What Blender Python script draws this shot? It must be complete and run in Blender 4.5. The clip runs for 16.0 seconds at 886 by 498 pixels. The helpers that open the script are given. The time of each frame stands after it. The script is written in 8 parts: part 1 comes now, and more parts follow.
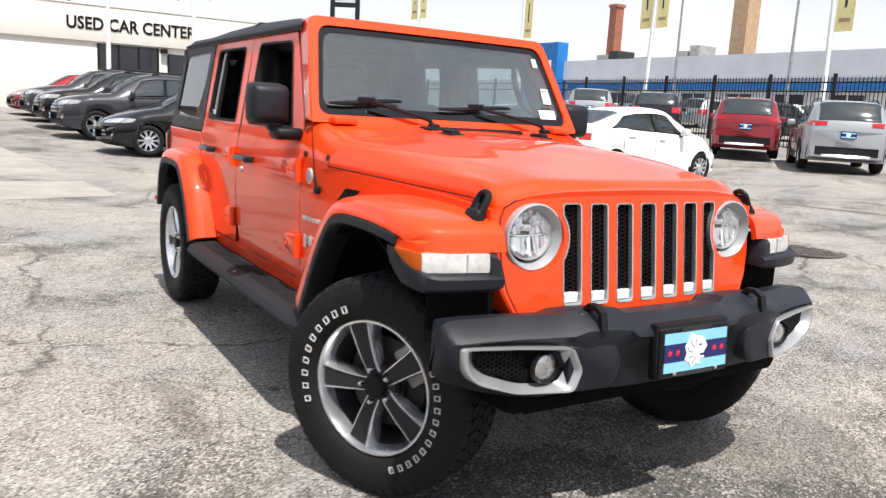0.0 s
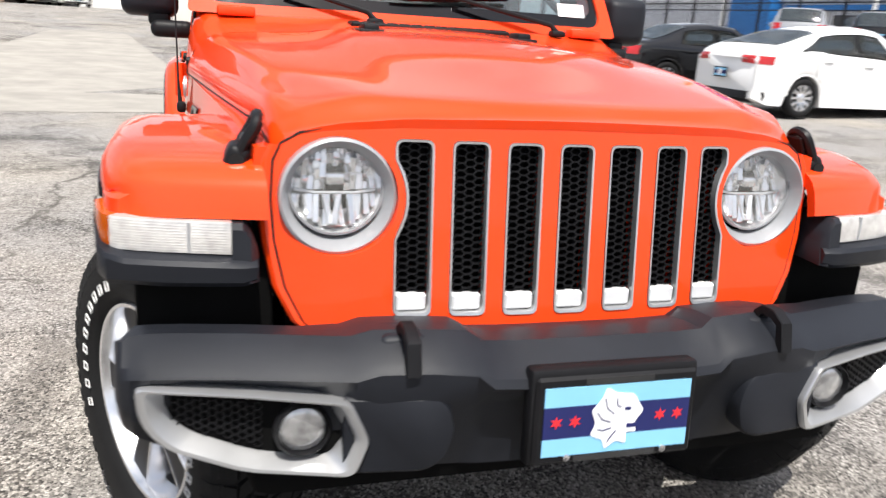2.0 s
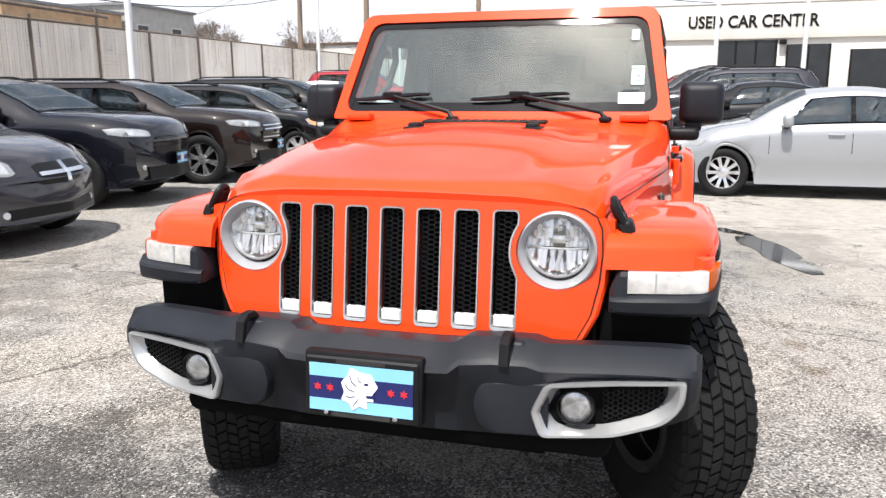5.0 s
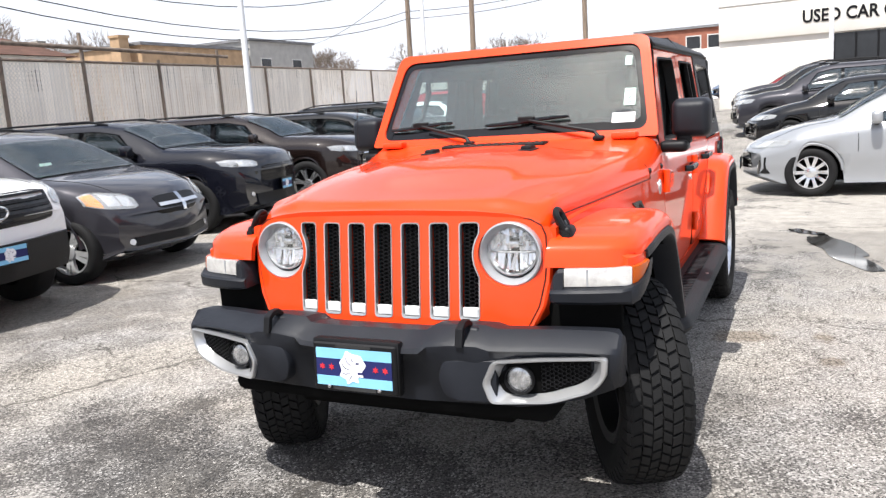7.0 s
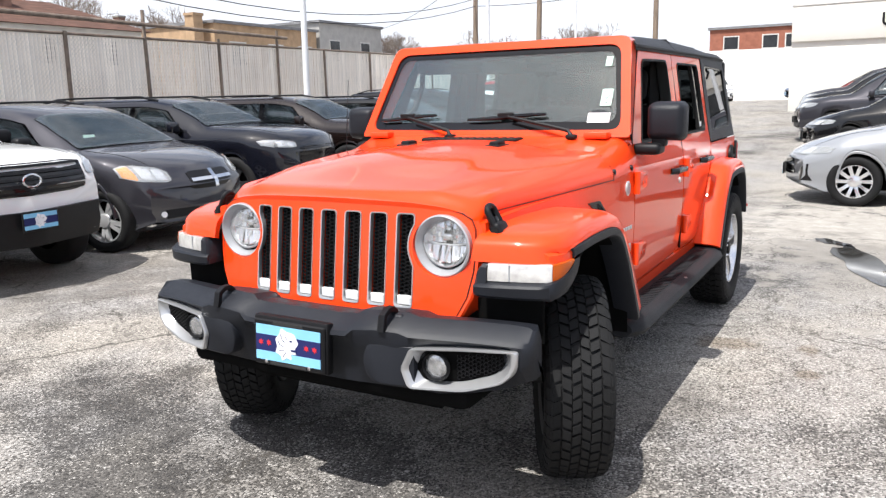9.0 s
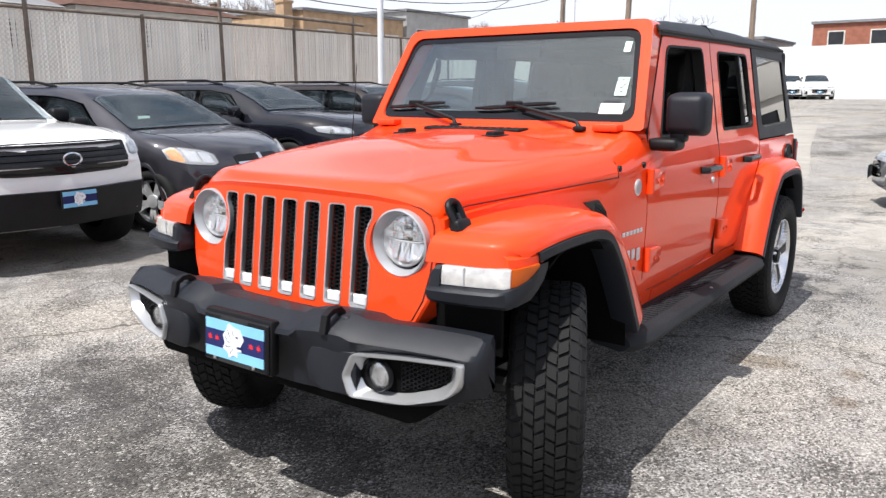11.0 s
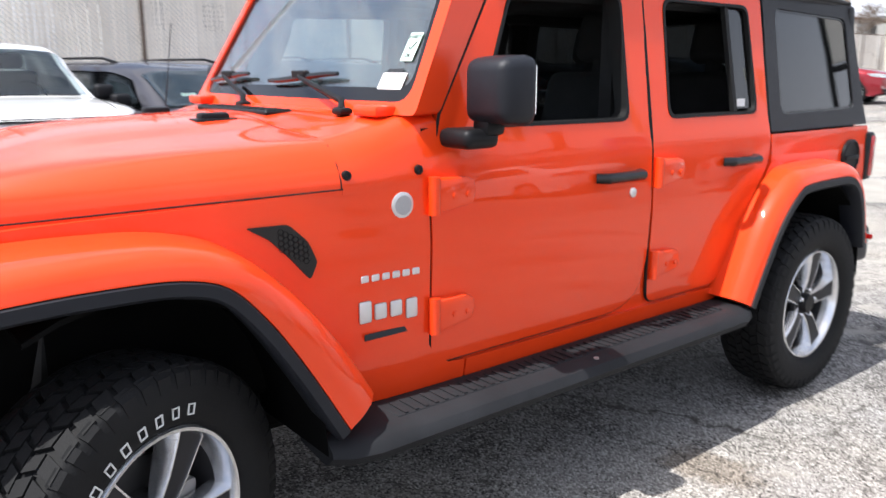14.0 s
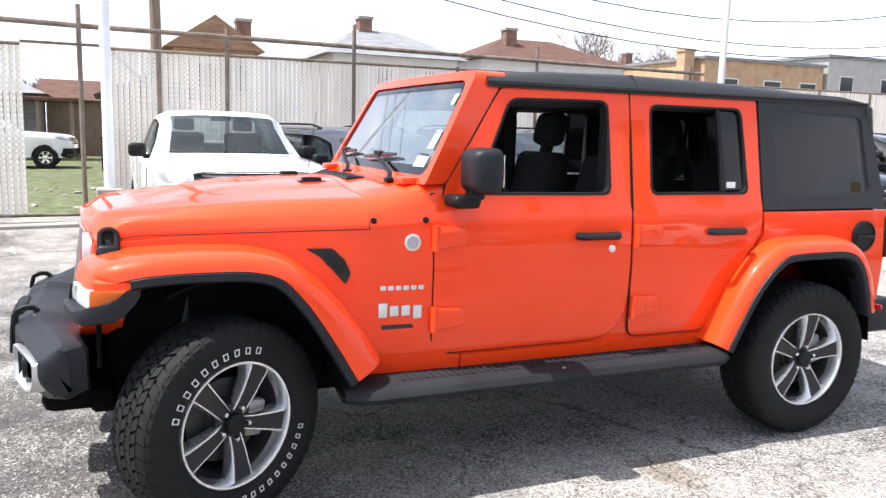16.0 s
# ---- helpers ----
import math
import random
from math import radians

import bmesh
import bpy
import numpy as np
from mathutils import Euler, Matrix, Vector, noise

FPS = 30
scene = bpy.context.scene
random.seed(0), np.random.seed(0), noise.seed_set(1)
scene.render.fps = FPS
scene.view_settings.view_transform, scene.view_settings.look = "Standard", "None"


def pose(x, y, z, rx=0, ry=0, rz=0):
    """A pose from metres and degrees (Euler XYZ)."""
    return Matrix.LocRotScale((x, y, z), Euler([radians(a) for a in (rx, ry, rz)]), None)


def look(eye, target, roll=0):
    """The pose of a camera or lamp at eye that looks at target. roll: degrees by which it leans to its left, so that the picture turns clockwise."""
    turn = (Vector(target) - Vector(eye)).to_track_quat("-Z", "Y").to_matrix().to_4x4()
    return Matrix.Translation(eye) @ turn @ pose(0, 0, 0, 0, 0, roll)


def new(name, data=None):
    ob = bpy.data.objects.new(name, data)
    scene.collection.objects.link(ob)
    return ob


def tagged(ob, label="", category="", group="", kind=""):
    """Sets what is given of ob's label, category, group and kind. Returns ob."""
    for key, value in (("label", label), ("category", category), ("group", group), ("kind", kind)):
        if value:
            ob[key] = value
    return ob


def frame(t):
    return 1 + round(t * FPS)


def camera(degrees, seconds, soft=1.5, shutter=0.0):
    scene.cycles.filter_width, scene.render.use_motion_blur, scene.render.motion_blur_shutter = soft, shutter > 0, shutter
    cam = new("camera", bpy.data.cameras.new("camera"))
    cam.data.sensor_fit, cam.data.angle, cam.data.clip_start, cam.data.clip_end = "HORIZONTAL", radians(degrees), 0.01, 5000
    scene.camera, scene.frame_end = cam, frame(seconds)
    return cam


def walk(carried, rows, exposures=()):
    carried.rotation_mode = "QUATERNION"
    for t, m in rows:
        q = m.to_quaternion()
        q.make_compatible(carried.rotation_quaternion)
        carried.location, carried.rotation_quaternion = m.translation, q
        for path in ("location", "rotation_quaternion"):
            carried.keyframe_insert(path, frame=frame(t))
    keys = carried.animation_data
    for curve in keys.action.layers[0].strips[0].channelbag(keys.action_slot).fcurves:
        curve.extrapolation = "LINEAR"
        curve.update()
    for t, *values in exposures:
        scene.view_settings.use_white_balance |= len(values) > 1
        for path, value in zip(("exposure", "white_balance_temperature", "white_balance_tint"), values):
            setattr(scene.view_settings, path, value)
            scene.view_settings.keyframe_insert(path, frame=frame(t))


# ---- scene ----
cam = camera(59.2, 16.0, soft=1.35, shutter=0.5)
PATH = [
    (0, (2.064, 2.457, 1.376), (1.038, 0.775, 1.033), 3.3),
    (0.5, (1.795, 2.298, 1.365), (0.777, 0.615, 1.001), 3.1),
    (1, (1.47, 2.134, 1.339), (0.554, 0.419, 0.87), 2.1),
    (1.5, (1.081, 2.042, 1.352), (0.361, 0.247, 0.843), 2.2),
    (2, (0.722, 1.889, 1.318), (0.144, 0.056, 0.765), 3.9),
    (2.5, (0.358, 1.835, 1.326), (0.166, -0.08, 0.782), 1.5),
    (3, (0.041, 1.946, 1.345), (0.198, 0.016, 0.844), 1.1),
    (3.5, (-0.198, 2.15, 1.373), (0.077, 0.216, 0.947), -0.1),
    (3.7, (-0.295, 2.216, 1.375), (0.029, 0.289, 0.95), -0.5),
    (5.8, (-1.049, 2.719, 1.469), (-0.378, 0.873, 1.095), -1.5),
    (6, (-1.128, 2.731, 1.471), (-0.418, 0.899, 1.1), -2.3),
    (6.5, (-1.281, 2.802, 1.486), (-0.491, 1.004, 1.11), -3.4),
    (7, (-1.401, 2.927, 1.501), (-0.561, 1.147, 1.145), -3.9),
    (7.5, (-1.508, 2.978, 1.508), (-0.637, 1.211, 1.162), -4.0),
    (8, (-1.653, 2.924, 1.509), (-0.749, 1.177, 1.149), -3.4),
    (8.5, (-1.776, 2.867, 1.506), (-0.824, 1.148, 1.133), -2.5),
    (9, (-1.849, 2.812, 1.507), (-0.87, 1.109, 1.128), -1.4),
    (9.2, (-1.852, 2.789, 1.501), (-0.872, 1.088, 1.122), -1.2),
    (11.3, (-2.084, 2.219, 1.478), (-0.912, 0.651, 1.071), 0.1),
    (11.5, (-2.054, 2.099, 1.48), (-0.884, 0.532, 1.061), 0.6),
    (12, (-2.076, 1.813, 1.454), (-0.877, 0.278, 1.003), 2.2),
    (12.5, (-2.131, 1.469, 1.43), (-0.875, -0.011, 0.948), 1.1),
    (13, (-2.212, 1.082, 1.437), (-0.907, -0.344, 0.923), 0.8),
    (13.5, (-2.271, 0.682, 1.421), (-0.941, -0.721, 0.91), 1.0),
    (14, (-2.494, 0.419, 1.421), (-0.974, -0.803, 0.98), -0.0),
    (14.5, (-2.812, 0.359, 1.451), (-1.172, -0.726, 1.086), 0.8),
    (15, (-3.17, 0.375, 1.482), (-1.452, -0.593, 1.148), 1.1),
    (15.5, (-3.481, 0.327, 1.5), (-1.687, -0.503, 1.196), 1.4),
    (16, (-3.786, 0.34, 1.525), (-1.969, -0.442, 1.229), 1.6),
]
walk(cam, [(t, look(eye, target, roll)) for t, eye, target, roll in PATH], exposures=[(0.0, 0.66, 6500, 10), (2.5, 0.70, 6500, 10), (6.0, 0.82, 6400, 10), (9.0, 0.78, 6350, 10), (12.5, 0.61, 6250, 11), (13.5, 0.71, 6200, 11), (14.0, 0.95, 6200, 11), (15.0, 1.19, 6200, 11), (16.0, 1.22, 6200, 11)])

# ---- light ----
SUN = Vector((0.06, 0.50, 1.0)).normalized()
world = bpy.data.worlds.new("world")
scene.world = world
world.use_nodes = True
wt = world.node_tree
wt.nodes.clear()
w_out = wt.nodes.new("ShaderNodeOutputWorld")
w_bg = wt.nodes.new("ShaderNodeBackground")
w_bg.inputs["Strength"].default_value = 0.102
w_sky = wt.nodes.new("ShaderNodeTexSky")
w_sky.sky_type = "NISHITA"
w_sky.sun_disc = False
w_sky.sun_elevation = math.asin(SUN.z)
w_sky.sun_rotation = math.atan2(SUN.x, SUN.y)
w_sky.air_density, w_sky.dust_density, w_sky.ozone_density = 1.0, 2.5, 1.0
# thin broken cloud over the sky
w_co = wt.nodes.new("ShaderNodeTexCoord")
w_map = wt.nodes.new("ShaderNodeMapping")
w_map.inputs["Scale"].default_value = (1.0, 1.0, 3.2)
w_map.inputs["Location"].default_value = (0.35, 0.55, 0.2)
w_noise = wt.nodes.new("ShaderNodeTexNoise")
w_noise.inputs["Scale"].default_value = 2.3
w_noise.inputs["Detail"].default_value = 7.0
w_noise.inputs["Roughness"].default_value = 0.55
w_ramp = wt.nodes.new("ShaderNodeValToRGB")
w_ramp.color_ramp.elements[0].position, w_ramp.color_ramp.elements[1].position = 0.40, 0.60
w_ramp.color_ramp.elements[0].color = (0.08, 0.08, 0.08, 1)
w_ramp.color_ramp.elements[1].color = (0.94, 0.94, 0.94, 1)
w_mix = wt.nodes.new("ShaderNodeMixRGB")
w_mix.inputs["Color2"].default_value = (6.7, 6.8, 7.3, 1)
wt.links.new(w_co.outputs["Generated"], w_map.inputs["Vector"])
wt.links.new(w_map.outputs["Vector"], w_noise.inputs["Vector"])
wt.links.new(w_noise.outputs["Fac"], w_ramp.inputs["Fac"])
# the cloud closes up towards the horizon
w_sep = wt.nodes.new("ShaderNodeSeparateXYZ")
w_low = wt.nodes.new("ShaderNodeMapRange")
w_low.inputs["From Min"].default_value, w_low.inputs["From Max"].default_value = 0.10, 0.50
w_low.inputs["To Min"].default_value, w_low.inputs["To Max"].default_value = 0.86, 0.0
w_max = wt.nodes.new("ShaderNodeMath")
w_max.operation = "MAXIMUM"
wt.links.new(w_co.outputs["Generated"], w_sep.inputs["Vector"])
wt.links.new(w_sep.outputs["Z"], w_low.inputs["Value"])
wt.links.new(w_ramp.outputs["Color"], w_max.inputs[0])
wt.links.new(w_low.outputs["Result"], w_max.inputs[1])
wt.links.new(w_max.outputs[0], w_mix.inputs["Fac"])
wt.links.new(w_sky.outputs["Color"], w_mix.inputs["Color1"])
wt.links.new(w_mix.outputs["Color"], w_bg.inputs["Color"])
wt.links.new(w_bg.outputs["Background"], w_out.inputs["Surface"])
sun_data = bpy.data.lights.new("sun", "SUN")
sun_data.energy, sun_data.angle, sun_data.color = 4.05, radians(0.6), (1.0, 0.965, 0.91)
sun = new("sun", sun_data)
sun.matrix_world = look((30 * SUN.x, 30 * SUN.y, 30 * SUN.z), (0, 0, 0))


# ---- materials ----
def nodes_of(name):
    m = bpy.data.materials.new(name)
    m.use_nodes = True
    return m, m.node_tree, m.node_tree.nodes["Principled BSDF"]


def noise_node(nt, scale, detail=4.0, rough=0.55, coords="Object", stretch=None):
    co = nt.nodes.new("ShaderNodeTexCoord")
    n = nt.nodes.new("ShaderNodeTexNoise")
    n.inputs["Scale"].default_value, n.inputs["Detail"].default_value, n.inputs["Roughness"].default_value = scale, detail, rough
    if stretch:
        mp = nt.nodes.new("ShaderNodeMapping")
        mp.inputs["Scale"].default_value = stretch
        nt.links.new(co.outputs[coords], mp.inputs["Vector"])
        nt.links.new(mp.outputs["Vector"], n.inputs["Vector"])
    else:
        nt.links.new(co.outputs[coords], n.inputs["Vector"])
    return n


def ramp_node(nt, src, stops):
    r = nt.nodes.new("ShaderNodeValToRGB")
    e = r.color_ramp.elements
    while len(e) < len(stops):
        e.new(0.5)
    for k, (pos, col) in enumerate(stops):
        e[k].position = pos
        e[k].color = (*col, 1) if len(col) == 3 else col
    nt.links.new(src, r.inputs["Fac"])
    return r


def bump_node(nt, src, bsdf, strength, distance=0.01):
    b = nt.nodes.new("ShaderNodeBump")
    b.inputs["Strength"].default_value, b.inputs["Distance"].default_value = strength, distance
    nt.links.new(src, b.inputs["Height"])
    nt.links.new(b.outputs["Normal"], bsdf.inputs["Normal"])
    return b


def surface(name, color, rough=0.5, metal=0.0, vary=0.12, scale=6.0, bump=0.0, bump_scale=80.0, coat=0.0, coat_rough=0.05, stretch=None, random_tint=0.0, spec=0.22):
    """A plain stuff with stains at a large scale and grain at a small one."""
    m, nt, b = nodes_of(name)
    n1 = noise_node(nt, scale, 5.0, 0.6, stretch=stretch)
    lo = tuple(c * (1 - vary) for c in color)
    hi = tuple(min(1.0, c * (1 + vary)) for c in color)
    r = ramp_node(nt, n1.outputs["Fac"], [(0.3, lo), (0.7, hi)])
    col = r.outputs["Color"]
    if random_tint:
        info = nt.nodes.new("ShaderNodeObjectInfo")
        mr = nt.nodes.new("ShaderNodeMapRange")
        mr.inputs["To Min"].default_value, mr.inputs["To Max"].default_value = 1 - random_tint, 1 + random_tint
        nt.links.new(info.outputs["Random"], mr.inputs["Value"])
        mx = nt.nodes.new("ShaderNodeMixRGB")
        mx.blend_type = "MULTIPLY"
        mx.inputs["Fac"].default_value = 1.0
        nt.links.new(col, mx.inputs["Color1"])
        nt.links.new(mr.outputs["Result"], mx.inputs["Color2"])
        col = mx.outputs["Color"]
    nt.links.new(col, b.inputs["Base Color"])
    b.inputs["Metallic"].default_value = metal
    b.inputs["Specular IOR Level"].default_value = spec
    rr = nt.nodes.new("ShaderNodeMapRange")
    rr.inputs["To Min"].default_value, rr.inputs["To Max"].default_value = max(0.0, rough - 0.08), min(1.0, rough + 0.1)
    nt.links.new(n1.outputs["Fac"], rr.inputs["Value"])
    nt.links.new(rr.outputs["Result"], b.inputs["Roughness"])
    b.inputs["Coat Weight"].default_value, b.inputs["Coat Roughness"].default_value = coat, coat_rough
    if bump:
        n2 = noise_node(nt, bump_scale, 3.0, 0.6)
        bump_node(nt, n2.outputs["Fac"], b, bump)
    return m


def paint(name, color, flake=0.0, dirt=0.06, coat_ior=1.5, coat=1.0):
    """Car paint: pigment under a clear coat, with a thin uneven film of dust."""
    m, nt, b = nodes_of(name)
    n1 = noise_node(nt, 2.2, 6.0, 0.6)
    dust_veil = (0.45, 0.42, 0.38)
    worn = tuple(c * (1 - dirt) + d * dirt for c, d in zip(color, dust_veil))
    r = ramp_node(nt, n1.outputs["Fac"], [(0.35, color), (0.75, worn)])
    nt.links.new(r.outputs["Color"], b.inputs["Base Color"])
    b.inputs["Metallic"].default_value = flake
    b.inputs["Roughness"].default_value = 0.42
    b.inputs["Specular IOR Level"].default_value = 0.08
    b.inputs["Coat Weight"].default_value = coat
    b.inputs["Coat IOR"].default_value = coat_ior
    n2 = noise_node(nt, 14.0, 4.0, 0.6)
    cr = nt.nodes.new("ShaderNodeMapRange")
    cr.inputs["To Min"].default_value, cr.inputs["To Max"].default_value = 0.01, 0.05
    nt.links.new(n2.outputs["Fac"], cr.inputs["Value"])
    nt.links.new(cr.outputs["Result"], b.inputs["Coat Roughness"])
    return m


def glass(name, tint, low=0.06, rough=0.0, dust_veil=0.0, slant=3.2):
    """Thin pane: clear when looked through straight, a mirror at a slant, with a thin uneven dusty veil that stands in
    for haze and reflected sky.
    """
    m, nt, b = nodes_of(name)
    nt.nodes.remove(b)
    out = nt.nodes["Material Output"]
    tr = nt.nodes.new("ShaderNodeBsdfTransparent")
    tr.inputs["Color"].default_value = (*tint, 1)
    gl = nt.nodes.new("ShaderNodeBsdfGlossy")
    gl.inputs["Roughness"].default_value = rough
    lw = nt.nodes.new("ShaderNodeLayerWeight")
    lw.inputs["Blend"].default_value = 0.5
    pw = nt.nodes.new("ShaderNodeMath")
    pw.operation = "POWER"
    pw.inputs[1].default_value = slant
    nt.links.new(lw.outputs["Facing"], pw.inputs[0])
    mr = nt.nodes.new("ShaderNodeMapRange")
    mr.inputs["To Min"].default_value, mr.inputs["To Max"].default_value = low, 1.0
    nt.links.new(pw.outputs[0], mr.inputs["Value"])
    mx = nt.nodes.new("ShaderNodeMixShader")
    nt.links.new(mr.outputs["Result"], mx.inputs["Fac"])
    nt.links.new(tr.outputs["BSDF"], mx.inputs[1])
    nt.links.new(gl.outputs["BSDF"], mx.inputs[2])
    # pale diffuse veil: haze and reflected sky put into the pane's colour
    if dust_veil:
        df = nt.nodes.new("ShaderNodeBsdfDiffuse")
        df.inputs["Color"].default_value = (0.62, 0.62, 0.58, 1)
        film = nt.nodes.new("ShaderNodeMapRange")
        film.inputs["From Min"].default_value, film.inputs["From Max"].default_value = 0.3, 0.7
        film.inputs["To Min"].default_value, film.inputs["To Max"].default_value = dust_veil * 0.55, dust_veil * 1.45
        nt.links.new(noise_node(nt, 2.6, 5.0, 0.6).outputs["Fac"], film.inputs["Value"])
        dm = nt.nodes.new("ShaderNodeMixShader")
        nt.links.new(film.outputs["Result"], dm.inputs["Fac"])
        nt.links.new(mx.outputs["Shader"], dm.inputs[1])
        nt.links.new(df.outputs["BSDF"], dm.inputs[2])
        mx = dm
    nt.links.new(mx.outputs["Shader"], out.inputs["Surface"])
    return m


M = {}
M["orange"] = paint("orange_paint", (0.83, 0.052, 0.004), 0.0, 0.02, 1.45, 0.85)
M["white_paint"] = paint("white_paint", (0.80, 0.80, 0.79), 0.0, 0.05)
M["silver_paint"] = paint("silver_paint", (0.34, 0.35, 0.365), 0.40, 0.04)
M["black_paint"] = paint("black_paint", (0.0040, 0.0040, 0.0048), 0.0, 0.004, 1.5, 1.0)
M["navy_paint"] = paint("navy_paint", (0.0040, 0.0046, 0.009), 0.0, 0.004, 1.5, 1.0)
M["brown_paint"] = paint("dark_brown_paint", (0.010, 0.0055, 0.0048), 0.05, 0.004, 1.5, 1.0)
M["grey_paint"] = paint("dark_grey_paint", (0.034, 0.033, 0.040), 0.35, 0.01, 1.5, 1.0)
M["red_paint"] = paint("red_paint", (0.24, 0.010, 0.018), 0.2, 0.03)
M["blue_paint"] = paint("slate_blue_paint", (0.10, 0.14, 0.22), 0.35, 0.04)
M["plastic"] = surface("grained_dark_plastic", (0.0125, 0.0140, 0.0185), 0.46, spec=0.26, vary=0.2, scale=5, bump=0.12, bump_scale=420)
M["black_plastic"] = surface("black_plastic", (0.007, 0.007, 0.008), 0.45, vary=0.25, scale=9, bump=0.08, bump_scale=300)
M["step_plastic"] = surface("scuffed_step_plastic", (0.017, 0.0178, 0.020), 0.66, spec=0.2, vary=0.22, scale=5, bump=0.15, bump_scale=300)
M["gloss_black"] = surface("gloss_black", (0.008, 0.008, 0.009), 0.18, spec=0.4, vary=0.2)
M["top"] = surface("hard_top_grain", (0.015, 0.0158, 0.0185), 0.50, spec=0.38, vary=0.18, scale=3, bump=0.18, bump_scale=500)
M["rubber"] = surface("tyre_rubber", (0.0075, 0.0075, 0.0078), 0.74, spec=0.28, vary=0.35, scale=7, bump=0.15, bump_scale=160)
M["seal"] = surface("rubber_seal", (0.012, 0.012, 0.012), 0.6, vary=0.2)
M["chrome"] = surface("chrome", (0.75, 0.76, 0.78), 0.14, metal=1.0, vary=0.06)
M["satin"] = surface("satin_silver", (0.64, 0.645, 0.65), 0.30, metal=0.6, vary=0.06)
M["brushed"] = surface("brushed_silver_trim", (0.52, 0.525, 0.53), 0.34, metal=0.75, vary=0.06)
M["bright_trim"] = surface("bright_silver_trim", (0.84, 0.845, 0.85), 0.35, metal=0.25, vary=0.05)
M["alloy"] = surface("machined_alloy", (0.74, 0.75, 0.77), 0.22, metal=0.9, vary=0.08, scale=12)
M["alloy_dark"] = surface("painted_dark_alloy", (0.020, 0.020, 0.022), 0.45, metal=0.0, vary=0.12, spec=0.3)
M["steel"] = surface("dark_steel", (0.05, 0.05, 0.05), 0.55, metal=0.6, vary=0.3)
M["glass_black"] = surface("printed_glass_black", (0.006, 0.006, 0.007), 0.03, vary=0.2, spec=0.45)
M["under"] = surface("underbody_black", (0.005, 0.005, 0.005), 0.85, spec=0.05, vary=0.3)
M["white_mark"] = surface("white_rubber_mark", (0.72, 0.72, 0.70), 0.6, vary=0.1)
M["windscreen"] = glass("windscreen_glass", (0.76, 0.87, 0.86), 0.10, dust_veil=0.020, slant=2.3)
M["privacy"] = glass("privacy_glass", (0.12, 0.13, 0.135), 0.028, dust_veil=0.005)
M["mirror_chrome"] = surface("lamp_chrome", (0.93, 0.93, 0.93), 0.20, metal=0.9, vary=0.05)
M["fog_chrome"] = surface("fog_lamp_chrome", (0.52, 0.525, 0.53), 0.22, metal=0.75, vary=0.4, scale=40)
M["lens"] = glass("clear_lens", (0.93, 0.94, 0.95), dust_veil=0.13)
M["reflector"] = surface("lamp_reflector", (0.90, 0.905, 0.92), 0.16, metal=0.7, vary=0.04)
M["lamp_grey"] = surface("lamp_bezel_grey", (0.40, 0.41, 0.425), 0.33, metal=0.35, vary=0.05)
M["amber_reflector"] = surface("amber_reflector", (0.80, 0.30, 0.025), 0.25, vary=0.1, coat=0.5)
M["amber"] = surface("amber_lens", (0.46, 0.082, 0.005), 0.2, vary=0.1, coat=0.35)
M["red_lens"] = surface("red_lens", (0.42, 0.012, 0.014), 0.15, vary=0.1, coat=1.0)
M["bulb"] = surface("lamp_white", (0.74, 0.725, 0.70), 0.20, metal=0.45, vary=0.25, scale=26, coat=1.0)
M["seat"] = surface("black_cloth", (0.022, 0.022, 0.023), 0.85, vary=0.25, bump=0.2, bump_scale=200)
M["paper"] = surface("white_paper", (0.80, 0.80, 0.79), 0.7, vary=0.03)
M["sticker_green"] = surface("pale_green_sticker", (0.52, 0.72, 0.63), 0.6, vary=0.04)
M["ink"] = surface("dark_ink", (0.03, 0.035, 0.04), 0.7, vary=0.1)
M["plate_navy"] = surface("plate_navy", (0.018, 0.022, 0.10), 0.4, vary=0.08)
M["plate_blue"] = surface("plate_light_blue", (0.22, 0.50, 0.72), 0.4, vary=0.06)
M["plate_white"] = surface("plate_white", (0.80, 0.80, 0.82), 0.4, vary=0.04)
M["plate_red"] = surface("plate_red", (0.70, 0.03, 0.04), 0.4, vary=0.05)
M["galv"] = surface("galvanised_steel", (0.33, 0.32, 0.31), 0.5, metal=0.5, vary=0.25, scale=4)
M["rusty"] = surface("rusty_pipe", (0.19, 0.150, 0.120), 0.7, vary=0.4, scale=5, bump=0.1)
M["white_steel"] = surface("white_painted_pole", (0.74, 0.75, 0.76), 0.45, vary=0.08, scale=2)
M["black_steel"] = surface("black_fence_steel", (0.015, 0.016, 0.018), 0.45, vary=0.2)
M["timber"] = surface("weathered_timber", (0.22, 0.17, 0.13), 0.85, vary=0.35, scale=3, bump=0.3, bump_scale=40, stretch=(6, 6, 0.5))
M["stucco"] = surface("cream_stucco", (0.72, 0.69, 0.63), 0.9, vary=0.06, scale=0.8, bump=0.15, bump_scale=60)
M["white_wall"] = surface("whitewashed_wall", (0.76, 0.75, 0.73), 0.9, vary=0.10, scale=0.6, bump=0.2, bump_scale=20)
M["grey_panel"] = surface("grey_metal_panel", (0.60, 0.625, 0.67), 0.5, vary=0.08, scale=0.5)
M["blue_panel"] = surface("blue_fascia", (0.02, 0.16, 0.45), 0.4, vary=0.06)
M["dark_window"] = surface("dark_window", (0.02, 0.022, 0.025), 0.12, spec=0.5, vary=0.3, scale=1.5)
M["brick_tan"] = surface("tan_brick", (0.42, 0.29, 0.18), 0.9, vary=0.2, scale=2, bump=0.2, bump_scale=30)
M["brick_red"] = surface("red_brick", (0.30, 0.12, 0.08), 0.9, vary=0.2, scale=2, bump=0.2, bump_scale=30)
